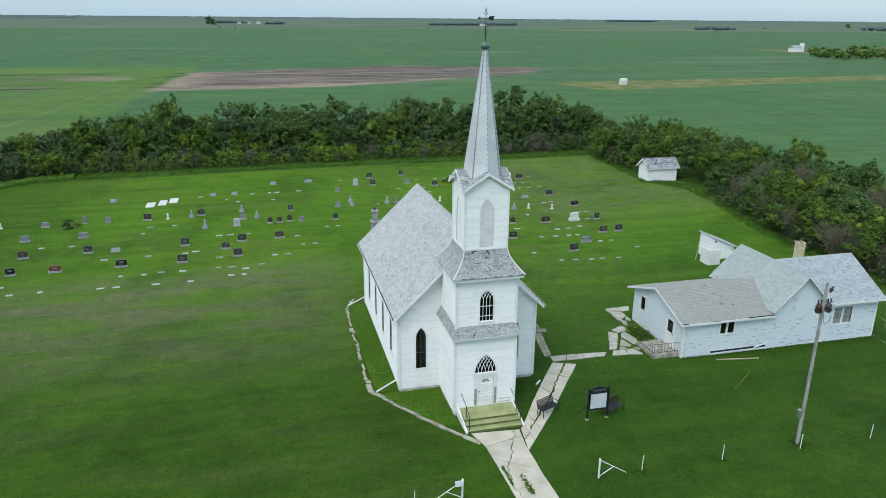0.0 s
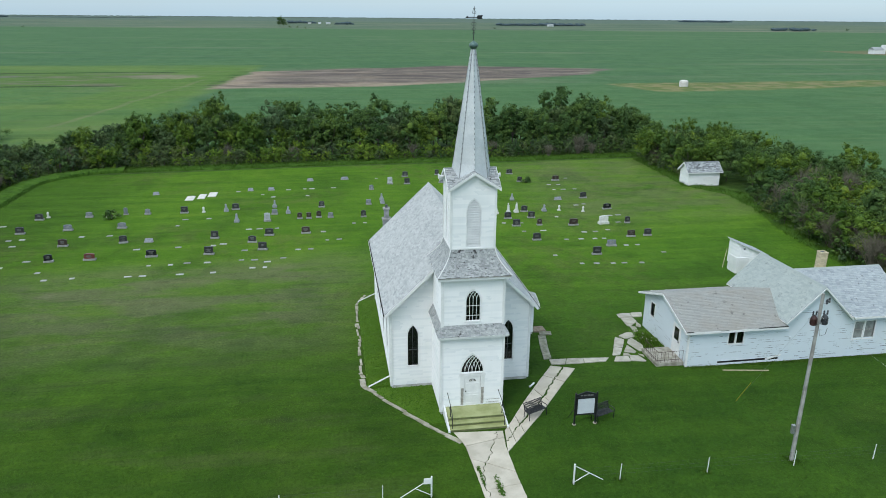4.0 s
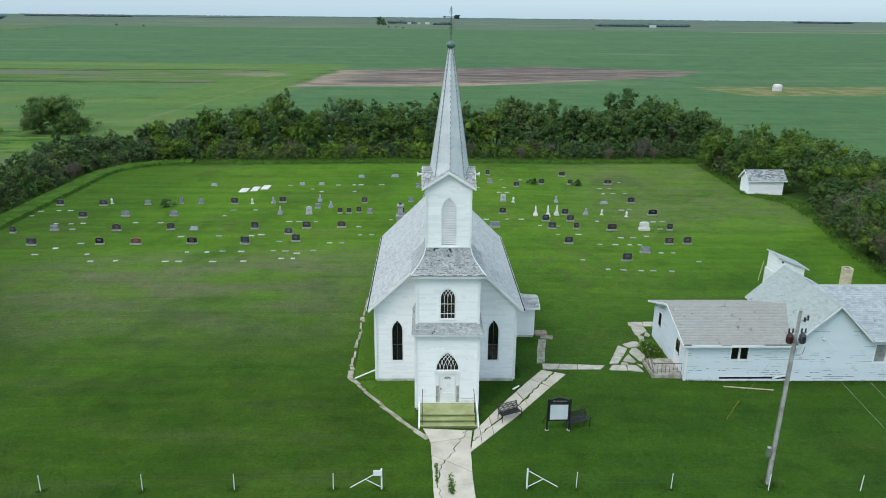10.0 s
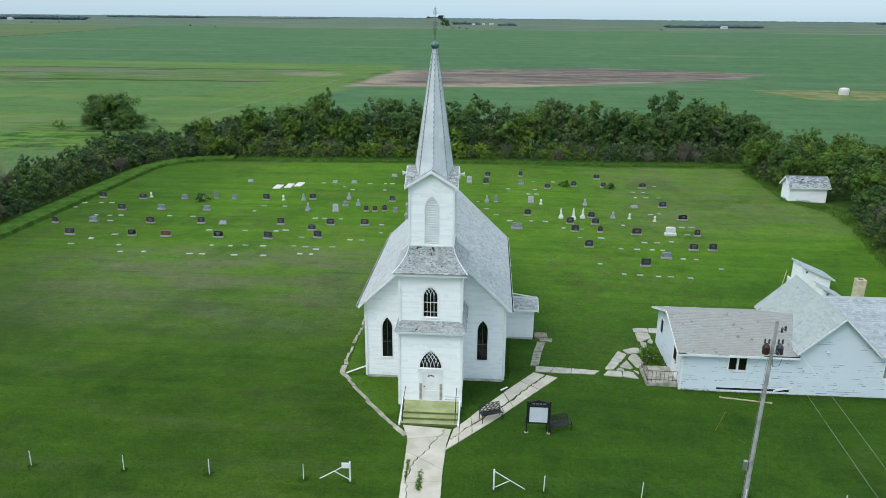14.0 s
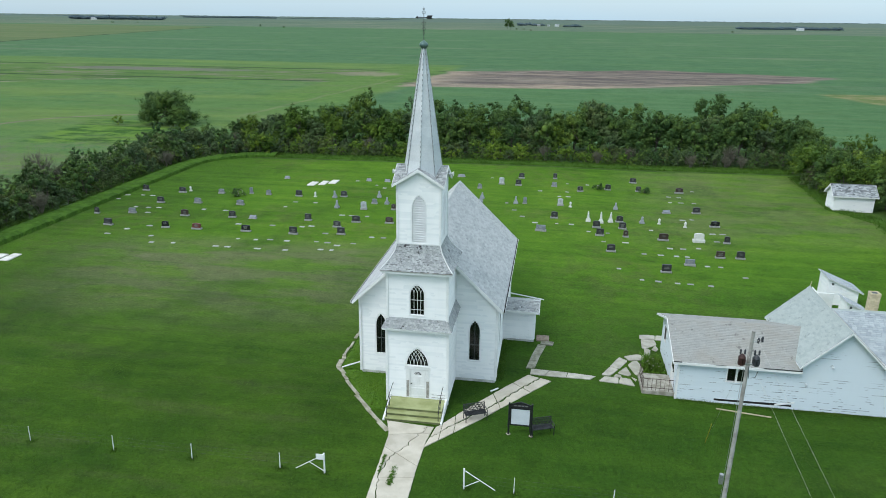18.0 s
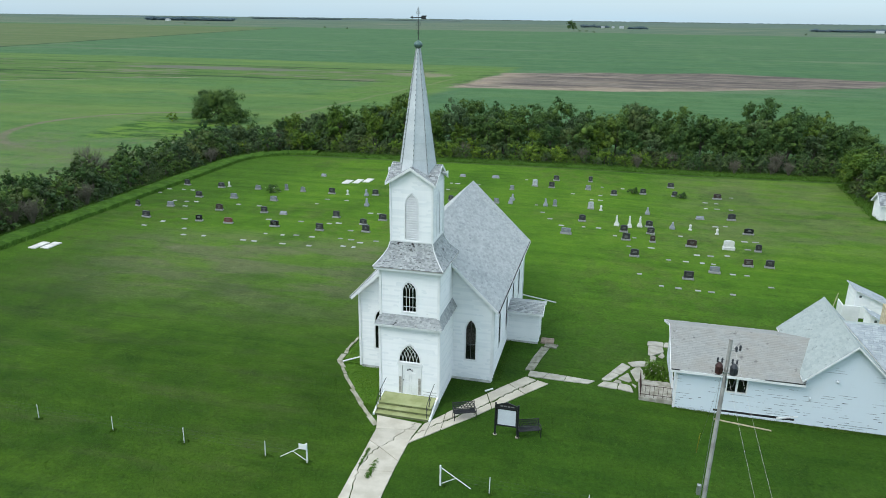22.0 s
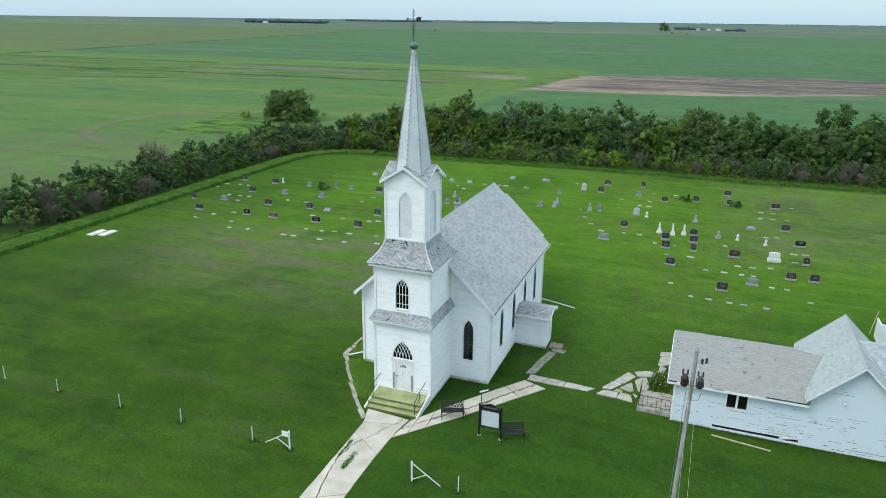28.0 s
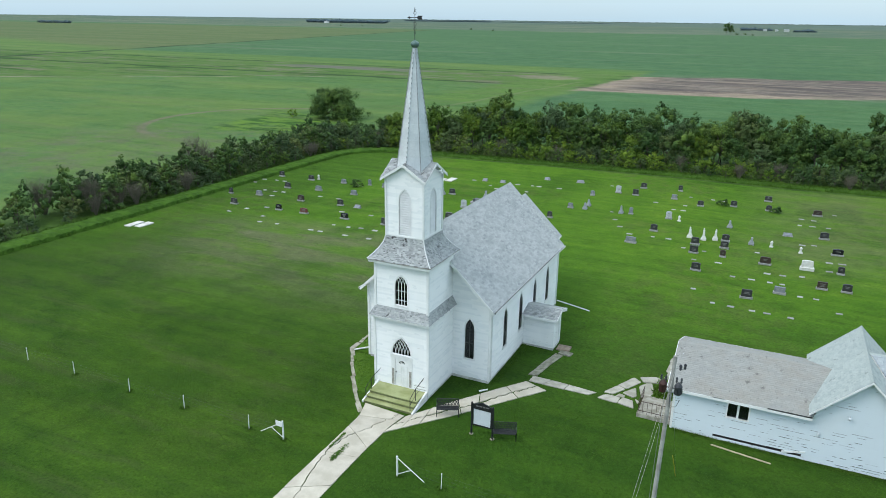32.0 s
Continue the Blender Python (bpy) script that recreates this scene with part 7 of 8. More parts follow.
rng = random.Random(5)
for kind, x, y, w in PLOTS:
    m = pose(x, y + 0.12, gz(x, y), rng.uniform(-1.5, 1.5), rng.uniform(-1.5, 1.5), rng.uniform(-7, 7))
    if kind in KINDS:
        s = upright(kind, min(1.3, max(0.62, w)), rng)
    elif kind in "oOW":
        s = obelisk(kind, rng)
    elif kind == "q":
        s = thing("gravestone", "low grey slant gravestone close to the ground", "gravestone", group="gravestones")
        part("base", Geo().soft(-w * 0.5, -0.2, -0.05, w * 0.5, 0.2, 0.08, 0.02), BASE_STONE, s)
        part("die", Geo().prism([(-w * 0.42, -0.15, 0.08), (w * 0.42, -0.15, 0.08), (w * 0.42, 0.15, 0.08), (-w * 0.42, 0.15, 0.08)], [(-w * 0.42, -0.1, 0.18), (w * 0.42, -0.1, 0.18), (w * 0.42, 0.14, 0.36), (-w * 0.42, 0.14, 0.36)]), GRANITE["g"], s)
    elif kind == "p":
        s = thing("gravestone", "narrow grey stone tablet", "gravestone", group="gravestones")
        part("base", Geo().soft(-0.28, -0.16, -0.05, 0.28, 0.16, 0.1, 0.02), BASE_STONE, s)
        sh = die_shape(0.42, 0.72, 0.12, "curve")
        part("tablet", Geo().prism([(a, -0.06, 0.1 + b) for a, b in sh][::-1], [(a, 0.06, 0.1 + b) for a, b in sh][::-1]), GRANITE["g"], s)
    else:
        s = thing("gravestone", "small white marble marker", "gravestone", group="gravestones")
        part("base", Geo().soft(-0.2, -0.14, -0.05, 0.2, 0.14, 0.1, 0.02), GRANITE["w"], s)
        part("tablet", Geo().lathe([(0.12, 0.1), (0.11, 0.42), (0.15, 0.46), (0.13, 0.56), (0.03, 0.68)], 0, 0, 8), GRANITE["w"], s)
    s.matrix_basis = m
marker_mesh = Geo().soft(-0.5, -0.5, -0.05, 0.5, 0.5, 0.07, 0.03).mesh("flat_marker")
marker_mesh.materials.append(MARKER)
for x, y in FLATS:
    o = tagged(new("flat_marker", marker_mesh), "flat pale grave marker flush with the grass", "grave marker", "flat markers")
    o.matrix_basis = pose(x, y, gz(x, y), 0, 0, rng.uniform(-5, 5)) @ Matrix.Diagonal((rng.uniform(0.35, 0.68), rng.uniform(0.22, 0.36), 0.7, 1))
for x, y, a, b in ((-13.35, 87.6, 1.0, 2.1), (-12.05, 88.3, 0.9, 2.3), (-10.9, 89.2, 1.0, 2.2), (-31.9, 52.8, 0.85, 2.0), (-30.75, 53.1, 0.9, 1.9)):
    single("ledger_stone", Geo().soft(x - a / 2, y - b / 2, -0.05, x + a / 2, y + b / 2, 0.1, 0.04), LEDGER, "large pale ledger stone lying in the grass", "grave marker", "ledger stones")


# ---- vegetation ----
def lump(d, c):
    return 1 + 0.30 * noise.noise(Vector((d[0] * 2.1 + c[0] * 3.1, d[1] * 2.1 + c[1] * 2.7, d[2] * 2.1 + c[2])))


def core(g, centre, radii, scale=0.62, n=7, m=4):
    """The dense inner foliage of a lump, closed and uneven."""
    rings = []
    for i in range(m + 1):
        b = -math.pi / 2 + math.pi * (i + 0.5) / (m + 1)
        ring = []
        for j in range(n):
            a = 2 * math.pi * j / n
            d = (math.cos(b) * math.cos(a), math.cos(b) * math.sin(a), math.sin(b))
            k = scale * lump(d, centre)
            ring.append(tuple(centre[q] + d[q] * radii[q] * k for q in range(3)))
        rings.append(ring)
    g.loft(rings)


def direction(rng, low):
    while True:
        d = Vector((rng.gauss(0, 1), rng.gauss(0, 1), rng.gauss(0, 1)))
        if d.length > 0.1:
            d.normalize()
            if d.z > low:
                return d


def leaf(g, p, n, s, rng):
    """One folded spray of leaves."""
    a = n.orthogonal().normalized()
    a.rotate(Matrix.Rotation(rng.uniform(0, 6.28), 3, n))
    b = n.cross(a)
    q = len(g.v)
    g.v += [tuple(p - a * s * 0.5), tuple(p + b * s * 0.36 - n * s * 0.12), tuple(p + a * s * 0.55), tuple(p - b * s * 0.36 - n * s * 0.12)]
    g.f += [(q, q + 1, q + 2), (q, q + 2, q + 3)]


def leaves(g, centre, radii, count, size, rng, low=-0.5):
    """Small folded leaf sprays over an uneven lump."""
    core(g, centre, radii)
    for _ in range(count):
        d = direction(rng, low)
        k = (0.64 + 0.39 * rng.random() ** 0.6) * lump(d, centre)
        p = Vector(centre[q] + d[q] * radii[q] * k for q in range(3))
        n = (d + Vector((rng.gauss(0, 0.42), rng.gauss(0, 0.42), rng.gauss(0, 0.42) + 0.18))).normalized()
        leaf(g, p, n, size * rng.uniform(0.6, 1.3), rng)


def clumps(g, centre, radii, many, each, size, rng):
    """Boughs over a lump: tight tufts of leaves, some far out, with gaps between them."""
    core(g, centre, radii, 0.36, 6, 3)
    mean = (radii[0] + radii[1] + radii[2]) / 3
    for _ in range(many):
        d = direction(rng, -0.55)
        k = rng.uniform(0.52, 1.0) * lump(d, centre)
        c = Vector(centre[q] + d[q] * radii[q] * k for q in range(3))
        rc = mean * rng.uniform(0.26, 0.50)
        tall = rng.uniform(0.7, 1.25)
        for _ in range(int(each * rng.uniform(0.7, 1.3))):
            e = direction(rng, -0.75)
            f = rc * rng.random() ** 0.55
            p = c + Vector((e.x * f, e.y * f, e.z * f * tall))
            n = (e + d * 0.45 + Vector((rng.gauss(0, 0.35), rng.gauss(0, 0.35), rng.gauss(0, 0.35) + 0.35))).normalized()
            leaf(g, p, n, size * rng.uniform(0.6, 1.25), rng)


def tree_proto(name, label, h, r, lobes, many, each, size, leaf_material, seed, category="tree", trunk=0.09, low=0.28, group="", lump_size=1.0):
    rng = random.Random(seed)
    t = thing(name, label, category, group=group)
    g = Geo()
    g.tube((0, 0, -0.3), (rng.uniform(-0.15, 0.15), rng.uniform(-0.15, 0.15), h * 0.45), trunk, trunk * 0.6, 7)
    crown = Geo()
    for i in range(lobes):
        # lumps stand on a spiral round the stem, wide below, narrow at the top
        f = (i + 0.5) / lobes
        a = 2.4 * i + rng.uniform(-0.6, 0.6)
        zc = h * (low + 0.12 + (0.74 - low) * f) * rng.uniform(0.90, 1.05)
        k = r * (0.60 * math.sqrt(max(0.0, 1 - (f * 0.9) ** 2)) + 0.12) * rng.uniform(0.6, 1.15)
        c = (k * math.cos(a), k * math.sin(a), zc)
        rr = r * rng.uniform(0.30, 0.60) * lump_size
        rad = (rr * rng.uniform(0.8, 1.2), rr * rng.uniform(0.8, 1.2), min(rr * rng.uniform(0.75, 1.2), max(0.2, h - zc), zc * 0.95))
        g.tube((0, 0, h * rng.uniform(0.15, 0.4)), (c[0] * 0.8, c[1] * 0.8, c[2]), trunk * 0.5, trunk * 0.15, 5)
        clumps(crown, c, rad, many, each, size, rng)
    part("trunk", g, BARK, t)
    part("crown", crown, leaf_material, t)
    return t


def bare_proto(seed, h, r):
    rng = random.Random(seed)
    t = thing("bare_shrub", "leafless grey-brown shrub of fine twigs", "shrub")
    g = Geo()
    for i in range(26):
        a, k = rng.uniform(0, 6.28), rng.uniform(0.2, 1.0)
        p = Vector((0.1 * math.cos(a), 0.1 * math.sin(a), 0))
        q = Vector((r * k * 0.6 * math.cos(a), r * k * 0.6 * math.sin(a), h * rng.uniform(0.45, 0.7)))
        g.tube(p, q, 0.03, 0.018, 4)
        for j in range(7):
            e = q + Vector((rng.gauss(0, r * 0.28), rng.gauss(0, r * 0.28), rng.uniform(-0.1, h * 0.38)))
            s = p + (q - p) * rng.uniform(0.5, 1.0)
            g.tube(s, e, 0.014, 0.006, 3)
            for k2 in range(3):
                g.tube(s + (e - s) * rng.uniform(0.4, 0.9), e + Vector((rng.gauss(0, 0.22), rng.gauss(0, 0.22), rng.gauss(0, 0.2))), 0.008, 0.004, 3)
    part("crown", g, TWIG, t)
    return t


TREES = [tree_proto("tree", "dense deciduous tree of the shelter belt", 7.6, 2.7, 13, 9, 32, 0.25, LEAF, 101 + i, low=0.14) for i in range(5)]
TREES += [tree_proto("tree", "grey-green deciduous tree of the shelter belt", 6.8, 2.5, 12, 9, 32, 0.245, LEAF_DULL, 111 + i, low=0.14) for i in range(3)]
TREES += [tree_proto("tree", "yellow-green deciduous tree of the shelter belt", 7.0, 2.5, 12, 9, 32, 0.245, LEAF_BRIGHT, 117 + i, low=0.1) for i in range(2)]
BUSHY = [tree_proto("tree", "broad low tree with bright green leaves", 5.9, 2.75, 13, 9, 34, 0.235, LEAF_BRIGHT, 121 + i, low=0.2) for i in range(3)]
BUSHY += [tree_proto("tree", "broad low deciduous tree", 5.9, 2.75, 13, 9, 34, 0.235, LEAF, 125 + i, low=0.2) for i in range(2)]
SHRUBS = [tree_proto("shrub", "leafy green hedge shrub", 2.7, 1.6, 9, 6, 24, 0.165, LEAF_SHRUB, 131 + i, "shrub", 0.04, 0.02, lump_size=0.8) for i in range(3)]
SHRUBS += [tree_proto("shrub", "bright green leafy shrub", 2.6, 1.6, 9, 6, 26, 0.165, LEAF_LIME, 141, "shrub", 0.04, 0.02, lump_size=0.8)]
SHRUBS += [tree_proto("shrub", "dark green leafy shrub", 3.0, 1.7, 9, 6, 24, 0.165, LEAF, 143, "shrub", 0.04, 0.02, lump_size=0.8)]
DULL = [tree_proto("shrub", "grey-green leafy hedge shrub", 3.1, 1.5, 9, 6, 24, 0.165, LEAF_DULL, 171 + i, "shrub", 0.04, 0.02, lump_size=0.8) for i in range(2)]
BARE = [bare_proto(151 + i, 3.2, 1.7) for i in range(2)]
LONE = tree_proto("tree", "broad round dark green tree standing alone in the pasture", 6.6, 5.7, 30, 12, 46, 0.30, LEAF, 161, low=-0.02, trunk=0.2)
CLIPPED = tree_proto("shrub", "dense dark green clipped bush beside a grave", 1.1, 0.75, 6, 10, 30, 0.10, LEAF, 191, "shrub", 0.03, 0.02)
USED = set()


def plant(proto, x, y, s=1.0, sz=None, rng=rng):
    m = pose(x, y, gz(x, y) - 0.05, 0, 0, rng.uniform(0, 360)) @ Matrix.Diagonal((s, s, sz or s, 1))
    if proto.name in USED:
        ob = copy_thing(proto, m)
        ob.matrix_basis = m
    else:
        USED.add(proto.name)
        proto.matrix_basis = m
        ob = proto
    return ob


def north_edge(x):
    return 106.3 + 0.06 * x


rng = random.Random(21)
# north belt: three staggered rows of trees, shrubs in front
for row, (off, gap) in enumerate(((8.0, 2.5), (10.8, 2.7), (14.2, 3.0))):
    x = -36.0 + row * 1.3
    while x < 62:
        sc = (rng.uniform(0.82, 1.06) if rng.random() < 0.92 else rng.uniform(1.14, 1.28)) * (0.84, 1.0, 1.08)[row]
        if x < -24:
            sc *= 0.82
        if row < 2 or x > -30:
            plant(rng.choice(TREES[:5] if x > 20 and rng.random() < 0.8 else TREES[:8] if rng.random() < 0.75 else TREES[8:]), x + rng.uniform(-0.9, 0.9), north_edge(x) + off + rng.uniform(-1.2, 1.2), sc, sc * rng.uniform(0.86, 1.14), rng)
        x += gap * rng.uniform(0.8, 1.2)
for row, off in enumerate((2.4, 3.9, 5.4)):
    x = -35.0 + row
    while x < 54:
        u = rng.random()
        if x > 30:
            u = u * 0.5 + 0.5
        pr = rng.choice((SHRUBS[4], DULL[0], SHRUBS[4])) if x > 30 and u < 0.94 else SHRUBS[3] if u < 0.46 else (rng.choice(BARE) if u > 0.95 else rng.choice(SHRUBS))
        sc = rng.uniform(0.6, 1.05) * (0.85, 1.0, 1.15)[row]
        plant(pr, x, north_edge(x) + off + rng.uniform(-0.6, 0.6), sc, sc * rng.uniform(0.85, 1.2), rng)
        x += rng.uniform(1.3, 2.4)


# east belt of broad low trees
def east_edge(y):
    return float(np.interp(y, (44, 60, 68, 76, 82, 86, 88, 95, 107), (51.4, 52.2, 53.4, 55.6, 56.0, 53.8, 52.5, 53.2, 53.6)))


for row, (off, gap) in enumerate(((2.3, 4.0), (6.6, 4.4), (11.0, 4.7), (15.4, 5.0))):
    y = 44.0 + row * 1.7
    while y < 112:
        if not (row == 0 and 78 < y < 94):
            pr = rng.choice(BUSHY[:3] if rng.random() < 0.5 else BUSHY[3:]) if rng.random() > (0.06 if row == 0 else 0.17) else rng.choice(BARE)
            sc = rng.uniform(0.85, 1.18) * (0.92 if row == 0 else 1.0)
            if pr in BARE:
                sc *= 1.55
            plant(pr, east_edge(y) + off + rng.uniform(-1, 1), y, sc, sc * rng.uniform(0.85, 1.1), rng)
        y += gap * rng.uniform(0.85, 1.2)
y = 46.0
while y < 108:
    if not 79 < y < 92.5:
        sc = rng.uniform(0.6, 1.05)
        plant(rng.choice((SHRUBS[4], DULL[0], DULL[1], SHRUBS[1], BARE[0])), east_edge(y) + 0.9 + rng.uniform(-0.5, 0.4), y, sc, sc, rng)
    y += rng.uniform(1.7, 3.2)
# west hedge: dense shrubs in the middle of its length, thin and dry at the near end
for row, off in enumerate((3.4, 5.0, 6.8, 8.8)):
    y = 36.0 + row
    while y < 106:
        thin = y < 56
        u = rng.random()
        if not (thin and u < 0.35) and not (row == 2 and u < 0.25):
            pr = rng.choice((SHRUBS[0], DULL[0], DULL[1], SHRUBS[4], SHRUBS[4], SHRUBS[4])) if u > (0.5 if thin else 0.1) else rng.choice((BARE[0], BARE[1], SHRUBS[3]))
            sc = rng.uniform(0.85, 1.4) * (0.68, 1.1, 1.3, 1.1)[row]
            plant(pr, -34.8 - off + rng.uniform(-0.7, 0.7), y, sc, sc * rng.uniform(0.85, 1.15), rng)
        y += rng.uniform(1.4, 2.5)
# shrubs and small trees that join the two hedges round the corner
for ring_r, gap in ((12.6, 1.9), (14.8, 2.3), (17.2, 2.6), (19.8, 3.0)):
    a = 1.62
    while a < 3.05:
        x, y = -25.3 + ring_r * math.cos(a), 95.3 + ring_r * math.sin(a)
        sc = rng.uniform(0.7, 1.1)
        if ring_r > 16 and y < north_edge(x) + 9:
            plant(rng.choice(TREES[3:8]), x, y, sc * 0.62, sc * 0.62, rng)
        else:
            plant(rng.choice((SHRUBS[0], SHRUBS[4], DULL[0], DULL[1])), x, y, sc, sc * 1.1, rng)
        a += gap / ring_r * rng.uniform(0.8, 1.2)
# lone round tree and bushes in the pasture
plant(LONE, -60.0, 134.0, 1.0, 1.0, rng)
for x, y, s in ((-69.5, 131, 0.8), (-50, 122, 0.9), (-46, 116, 1.1), (-49, 110, 0.8), (-28.0, 107.2, 1.3)):
    plant(SHRUBS[3], x, y, s, s, rng)
plant(BUSHY[0], -28.6, 106.4, 0.72, 0.62, rng)
for i in range(11):
    y = 47.5 + i * 1.7
    sc = rng.uniform(0.9, 1.5)
    plant(BARE[i % 2], east_edge(y) + rng.uniform(0.4, 2.0), y, sc, sc * 0.8, rng)
# clipped bushes beside graves, and the flower bed by the porch
for x, y, s in ((-20.2, 79.4, 1.15), (24.6, 92.6, 1.0), (30.7, 92.2, 0.95)):
    plant(CLIPPED, x, y, s, s * 0.9, rng)


def blades(name, label, spots, h, seed, mat, per=5, spread=0.25, width=0.035):
    rng = random.Random(seed)
    g = Geo()
    for x, y in spots:
        z = gz(x, y)
        for _ in range(per):
            a = rng.uniform(0, 6.28)
            px, py = x + rng.gauss(0, spread), y + rng.gauss(0, spread)
            hh = h * rng.uniform(0.5, 1.2)
            lx, ly = rng.gauss(0, hh * 0.5), rng.gauss(0, hh * 0.5)
            wx, wy = width * math.cos(a), width * math.sin(a)
            q = len(g.v)
            g.v += [(px - wx, py - wy, z - 0.03), (px + wx, py + wy, z - 0.03), (px + lx, py + ly, z + hh)]
            g.f.append((q, q + 1, q + 2))
    single(name, g, mat, label, "grass", kind="stuff")


def carpet(name, label, spots, h, size, seed, mat):
    """Low broad-leaved growth: leaves that lie close over the ground."""
    rng = random.Random(seed)
    g = Geo()
    for x, y in spots:
        z = gz(x, y) + rng.uniform(0.02, h)
        n = Vector((rng.gauss(0, 0.25), rng.gauss(0, 0.25), 1)).normalized()
        a = n.orthogonal().normalized()
        a.rotate(Matrix.Rotation(rng.uniform(0, 6.28), 3, n))
        b = n.cross(a)
        p, s = Vector((x, y, z)), size * rng.uniform(0.6, 1.4)
        q = len(g.v)
        g.v += [tuple(p - a * s), tuple(p + b * s * 0.6), tuple(p + a * s), tuple(p - b * s * 0.6)]
        g.f += [(q, q + 1, q + 2), (q, q + 2, q + 3)]
    single(name, g, mat, label, name, kind="stuff")


def berm(name, label, line, width, h, seed):
    """A thick uneven mat of uncut grass along a line."""
    rng = random.Random(seed)
    g = Geo()
    prof = (0.0, 0.06, 0.25, 0.5, 0.75, 1.0)
    high = (-0.02, 0.72, 1.0, 0.95, 0.9, 0.5)
    for (x, y), (nx, ny) in line:
        for t, k in zip(prof, high):
            w = width * t + rng.uniform(-0.07, 0.07)
            px, py = x + nx * w, y + ny * w
            g.v.append((px, py, gz(px, py) + h * k * rng.uniform(0.8, 1.18)))
    m = len(prof)
    for i in range(len(line) - 1):
        for j in range(m - 1):
            a = i * m + j
            g.f.append((a, a + m, a + m + 1, a + 1))
    single(name, g, GRASS_MAT, label, "grass", kind="stuff")


GRASS_MAT = plain("uncut_grass_mat", (0.058, 0.126, 0.016), (0.036, 0.084, 0.011), 0.9, 0.95, bump=0.9, spec=0.1, fine=16)
# the churchyard's north-west corner is rounded
ARC = [math.radians(180 - i * 1.6) for i in range(57)]
WEST_LINE = [((-34.3, 28 + i * 0.25), (-1, 0)) for i in range(269)] + [((-25.3 + 9 * math.cos(a), 95.3 + 9 * math.sin(a)), (math.cos(a), math.sin(a))) for a in ARC]
berm("tall_grass", "bank of uncut grass before the hedge", WEST_LINE, 3.0, 0.5, 1)
berm("tall_grass", "bank of uncut grass before the hedge", [((-25 + i * 0.5, north_edge(-25 + i * 0.5) - 0.4), (0, 1)) for i in range(159)], 2.4, 0.2, 2)
berm("tall_grass", "bank of uncut grass before the hedge", [((east_edge(44 + i * 0.5) - 0.6, 44 + i * 0.5), (1, 0)) for i in range(127)], 2.4, 0.12, 3)
rng = random.Random(33)
edge_spots = [(x, north_edge(x) + rng.uniform(-0.4, 2.2)) for x in (rng.uniform(-26, 55) for _ in range(3200))]
edge_spots += [(-34.3 + rng.uniform(-3.2, -0.35), rng.uniform(28, 96)) for _ in range(6800)]
edge_spots += [(-25.3 + r * math.cos(a), 95.3 + r * math.sin(a)) for r, a in ((rng.uniform(9.3, 12.2), rng.uniform(1.57, 3.14)) for _ in range(1100))]
edge_spots += [(east_edge(y) + rng.uniform(-0.6, 1.9), y) for y in (rng.uniform(44, 107) for _ in range(1500))]
blades("tall_grass", "strip of uncut tall grass along the hedges", edge_spots, 0.38, 3, GRASS_TALL, 7, 0.3, 0.045)
bed = [(rng.uniform(5.6, 7.0), rng.uniform(37.6, 51.4)) for _ in range(9000)]
front_bed = [(rng.uniform(6.2, 9.5), rng.uniform(33.0, 37.3)) for _ in range(6400)]
bed += [(x, y) for x, y in front_bed if 0.82 * x + 0.57 * y > 26.0]
bed += [(rng.uniform(25.0, 26.45), rng.uniform(40.7, 43.6)) for _ in range(700)]
carpet("weeds", "low bright green weeds growing against the walls", bed, 0.10, 0.05, 4, WEED)
carpet("flowers", "white flowers on a bush beside a grave", [(-20.2 + rng.gauss(0, 0.4), 79.3 + rng.gauss(0, 0.35)) for _ in range(70)], 0.75, 0.05, 9, LEDGER)
bed2 = [(15.7 + rng.uniform(0, 0.3), rng.uniform(37.6, 51)) for _ in range(250)] + [(rng.uniform(26.6, 42), hy0 - rng.uniform(0.05, 0.25)) for _ in range(420)]
bed2 += [(27.05 + rng.gauss(0, 0.25), 27.2 + rng.gauss(0, 0.25)) for _ in range(60)] + [(x + rng.gauss(0, 0.12), 26.78) for x in (5.68, 8.0, 15.0, 17.4, 22.05, 0.96, -3.4, -8.2) for _ in range(14)]
cracks = [(11.38 + rng.gauss(0, 0.07), 26.2 + rng.triangular(0, 1.7, 0.3)) for _ in range(330)] + [(10.66 + rng.gauss(0, 0.035), rng.uniform(27.1, 28.7)) for _ in range(200)]
carpet("weeds", "green weeds growing from cracks in the walk", cracks, 0.12, 0.045, 31, GRASS_TALL)
blades("grass_tufts", "longer grass left along walls and posts", bed2, 0.13, 6, GRASS_TALL, 6, 0.1, 0.022)
stalks = [(25.6 + rng.gauss(0, 0.28), 41.6 + rng.gauss(0, 0.55)) for _ in range(90)]
blades("border_plants", "leafy green border plants beside the porch", stalks, 0.34, 21, GRASS_TALL, 7, 0.12, 0.075)
carpet("flowers", "white flowers among the border plants", [(x + rng.gauss(0, 0.1), y + rng.gauss(0, 0.1)) for x, y in stalks[:45]], 0.4, 0.045, 22, LEDGER)
turf = [(rng.uniform(-14, 40), rng.uniform(22.5, 37)) for _ in range(15000)]
turf = [(x, y) for x, y in turf if not (10.2 < x < 13 and y < 34.5) and not (9.6 < x < 13.2 and y > 31.5) and not (x > 12.5 and abs((y - 30.6) - (x - 12.6) * 1.3) < 1.4)]
blades("turf", "short uneven turf of the front lawn", turf, 0.07, 8, GRASS_TALL, 4, 0.35, 0.02)


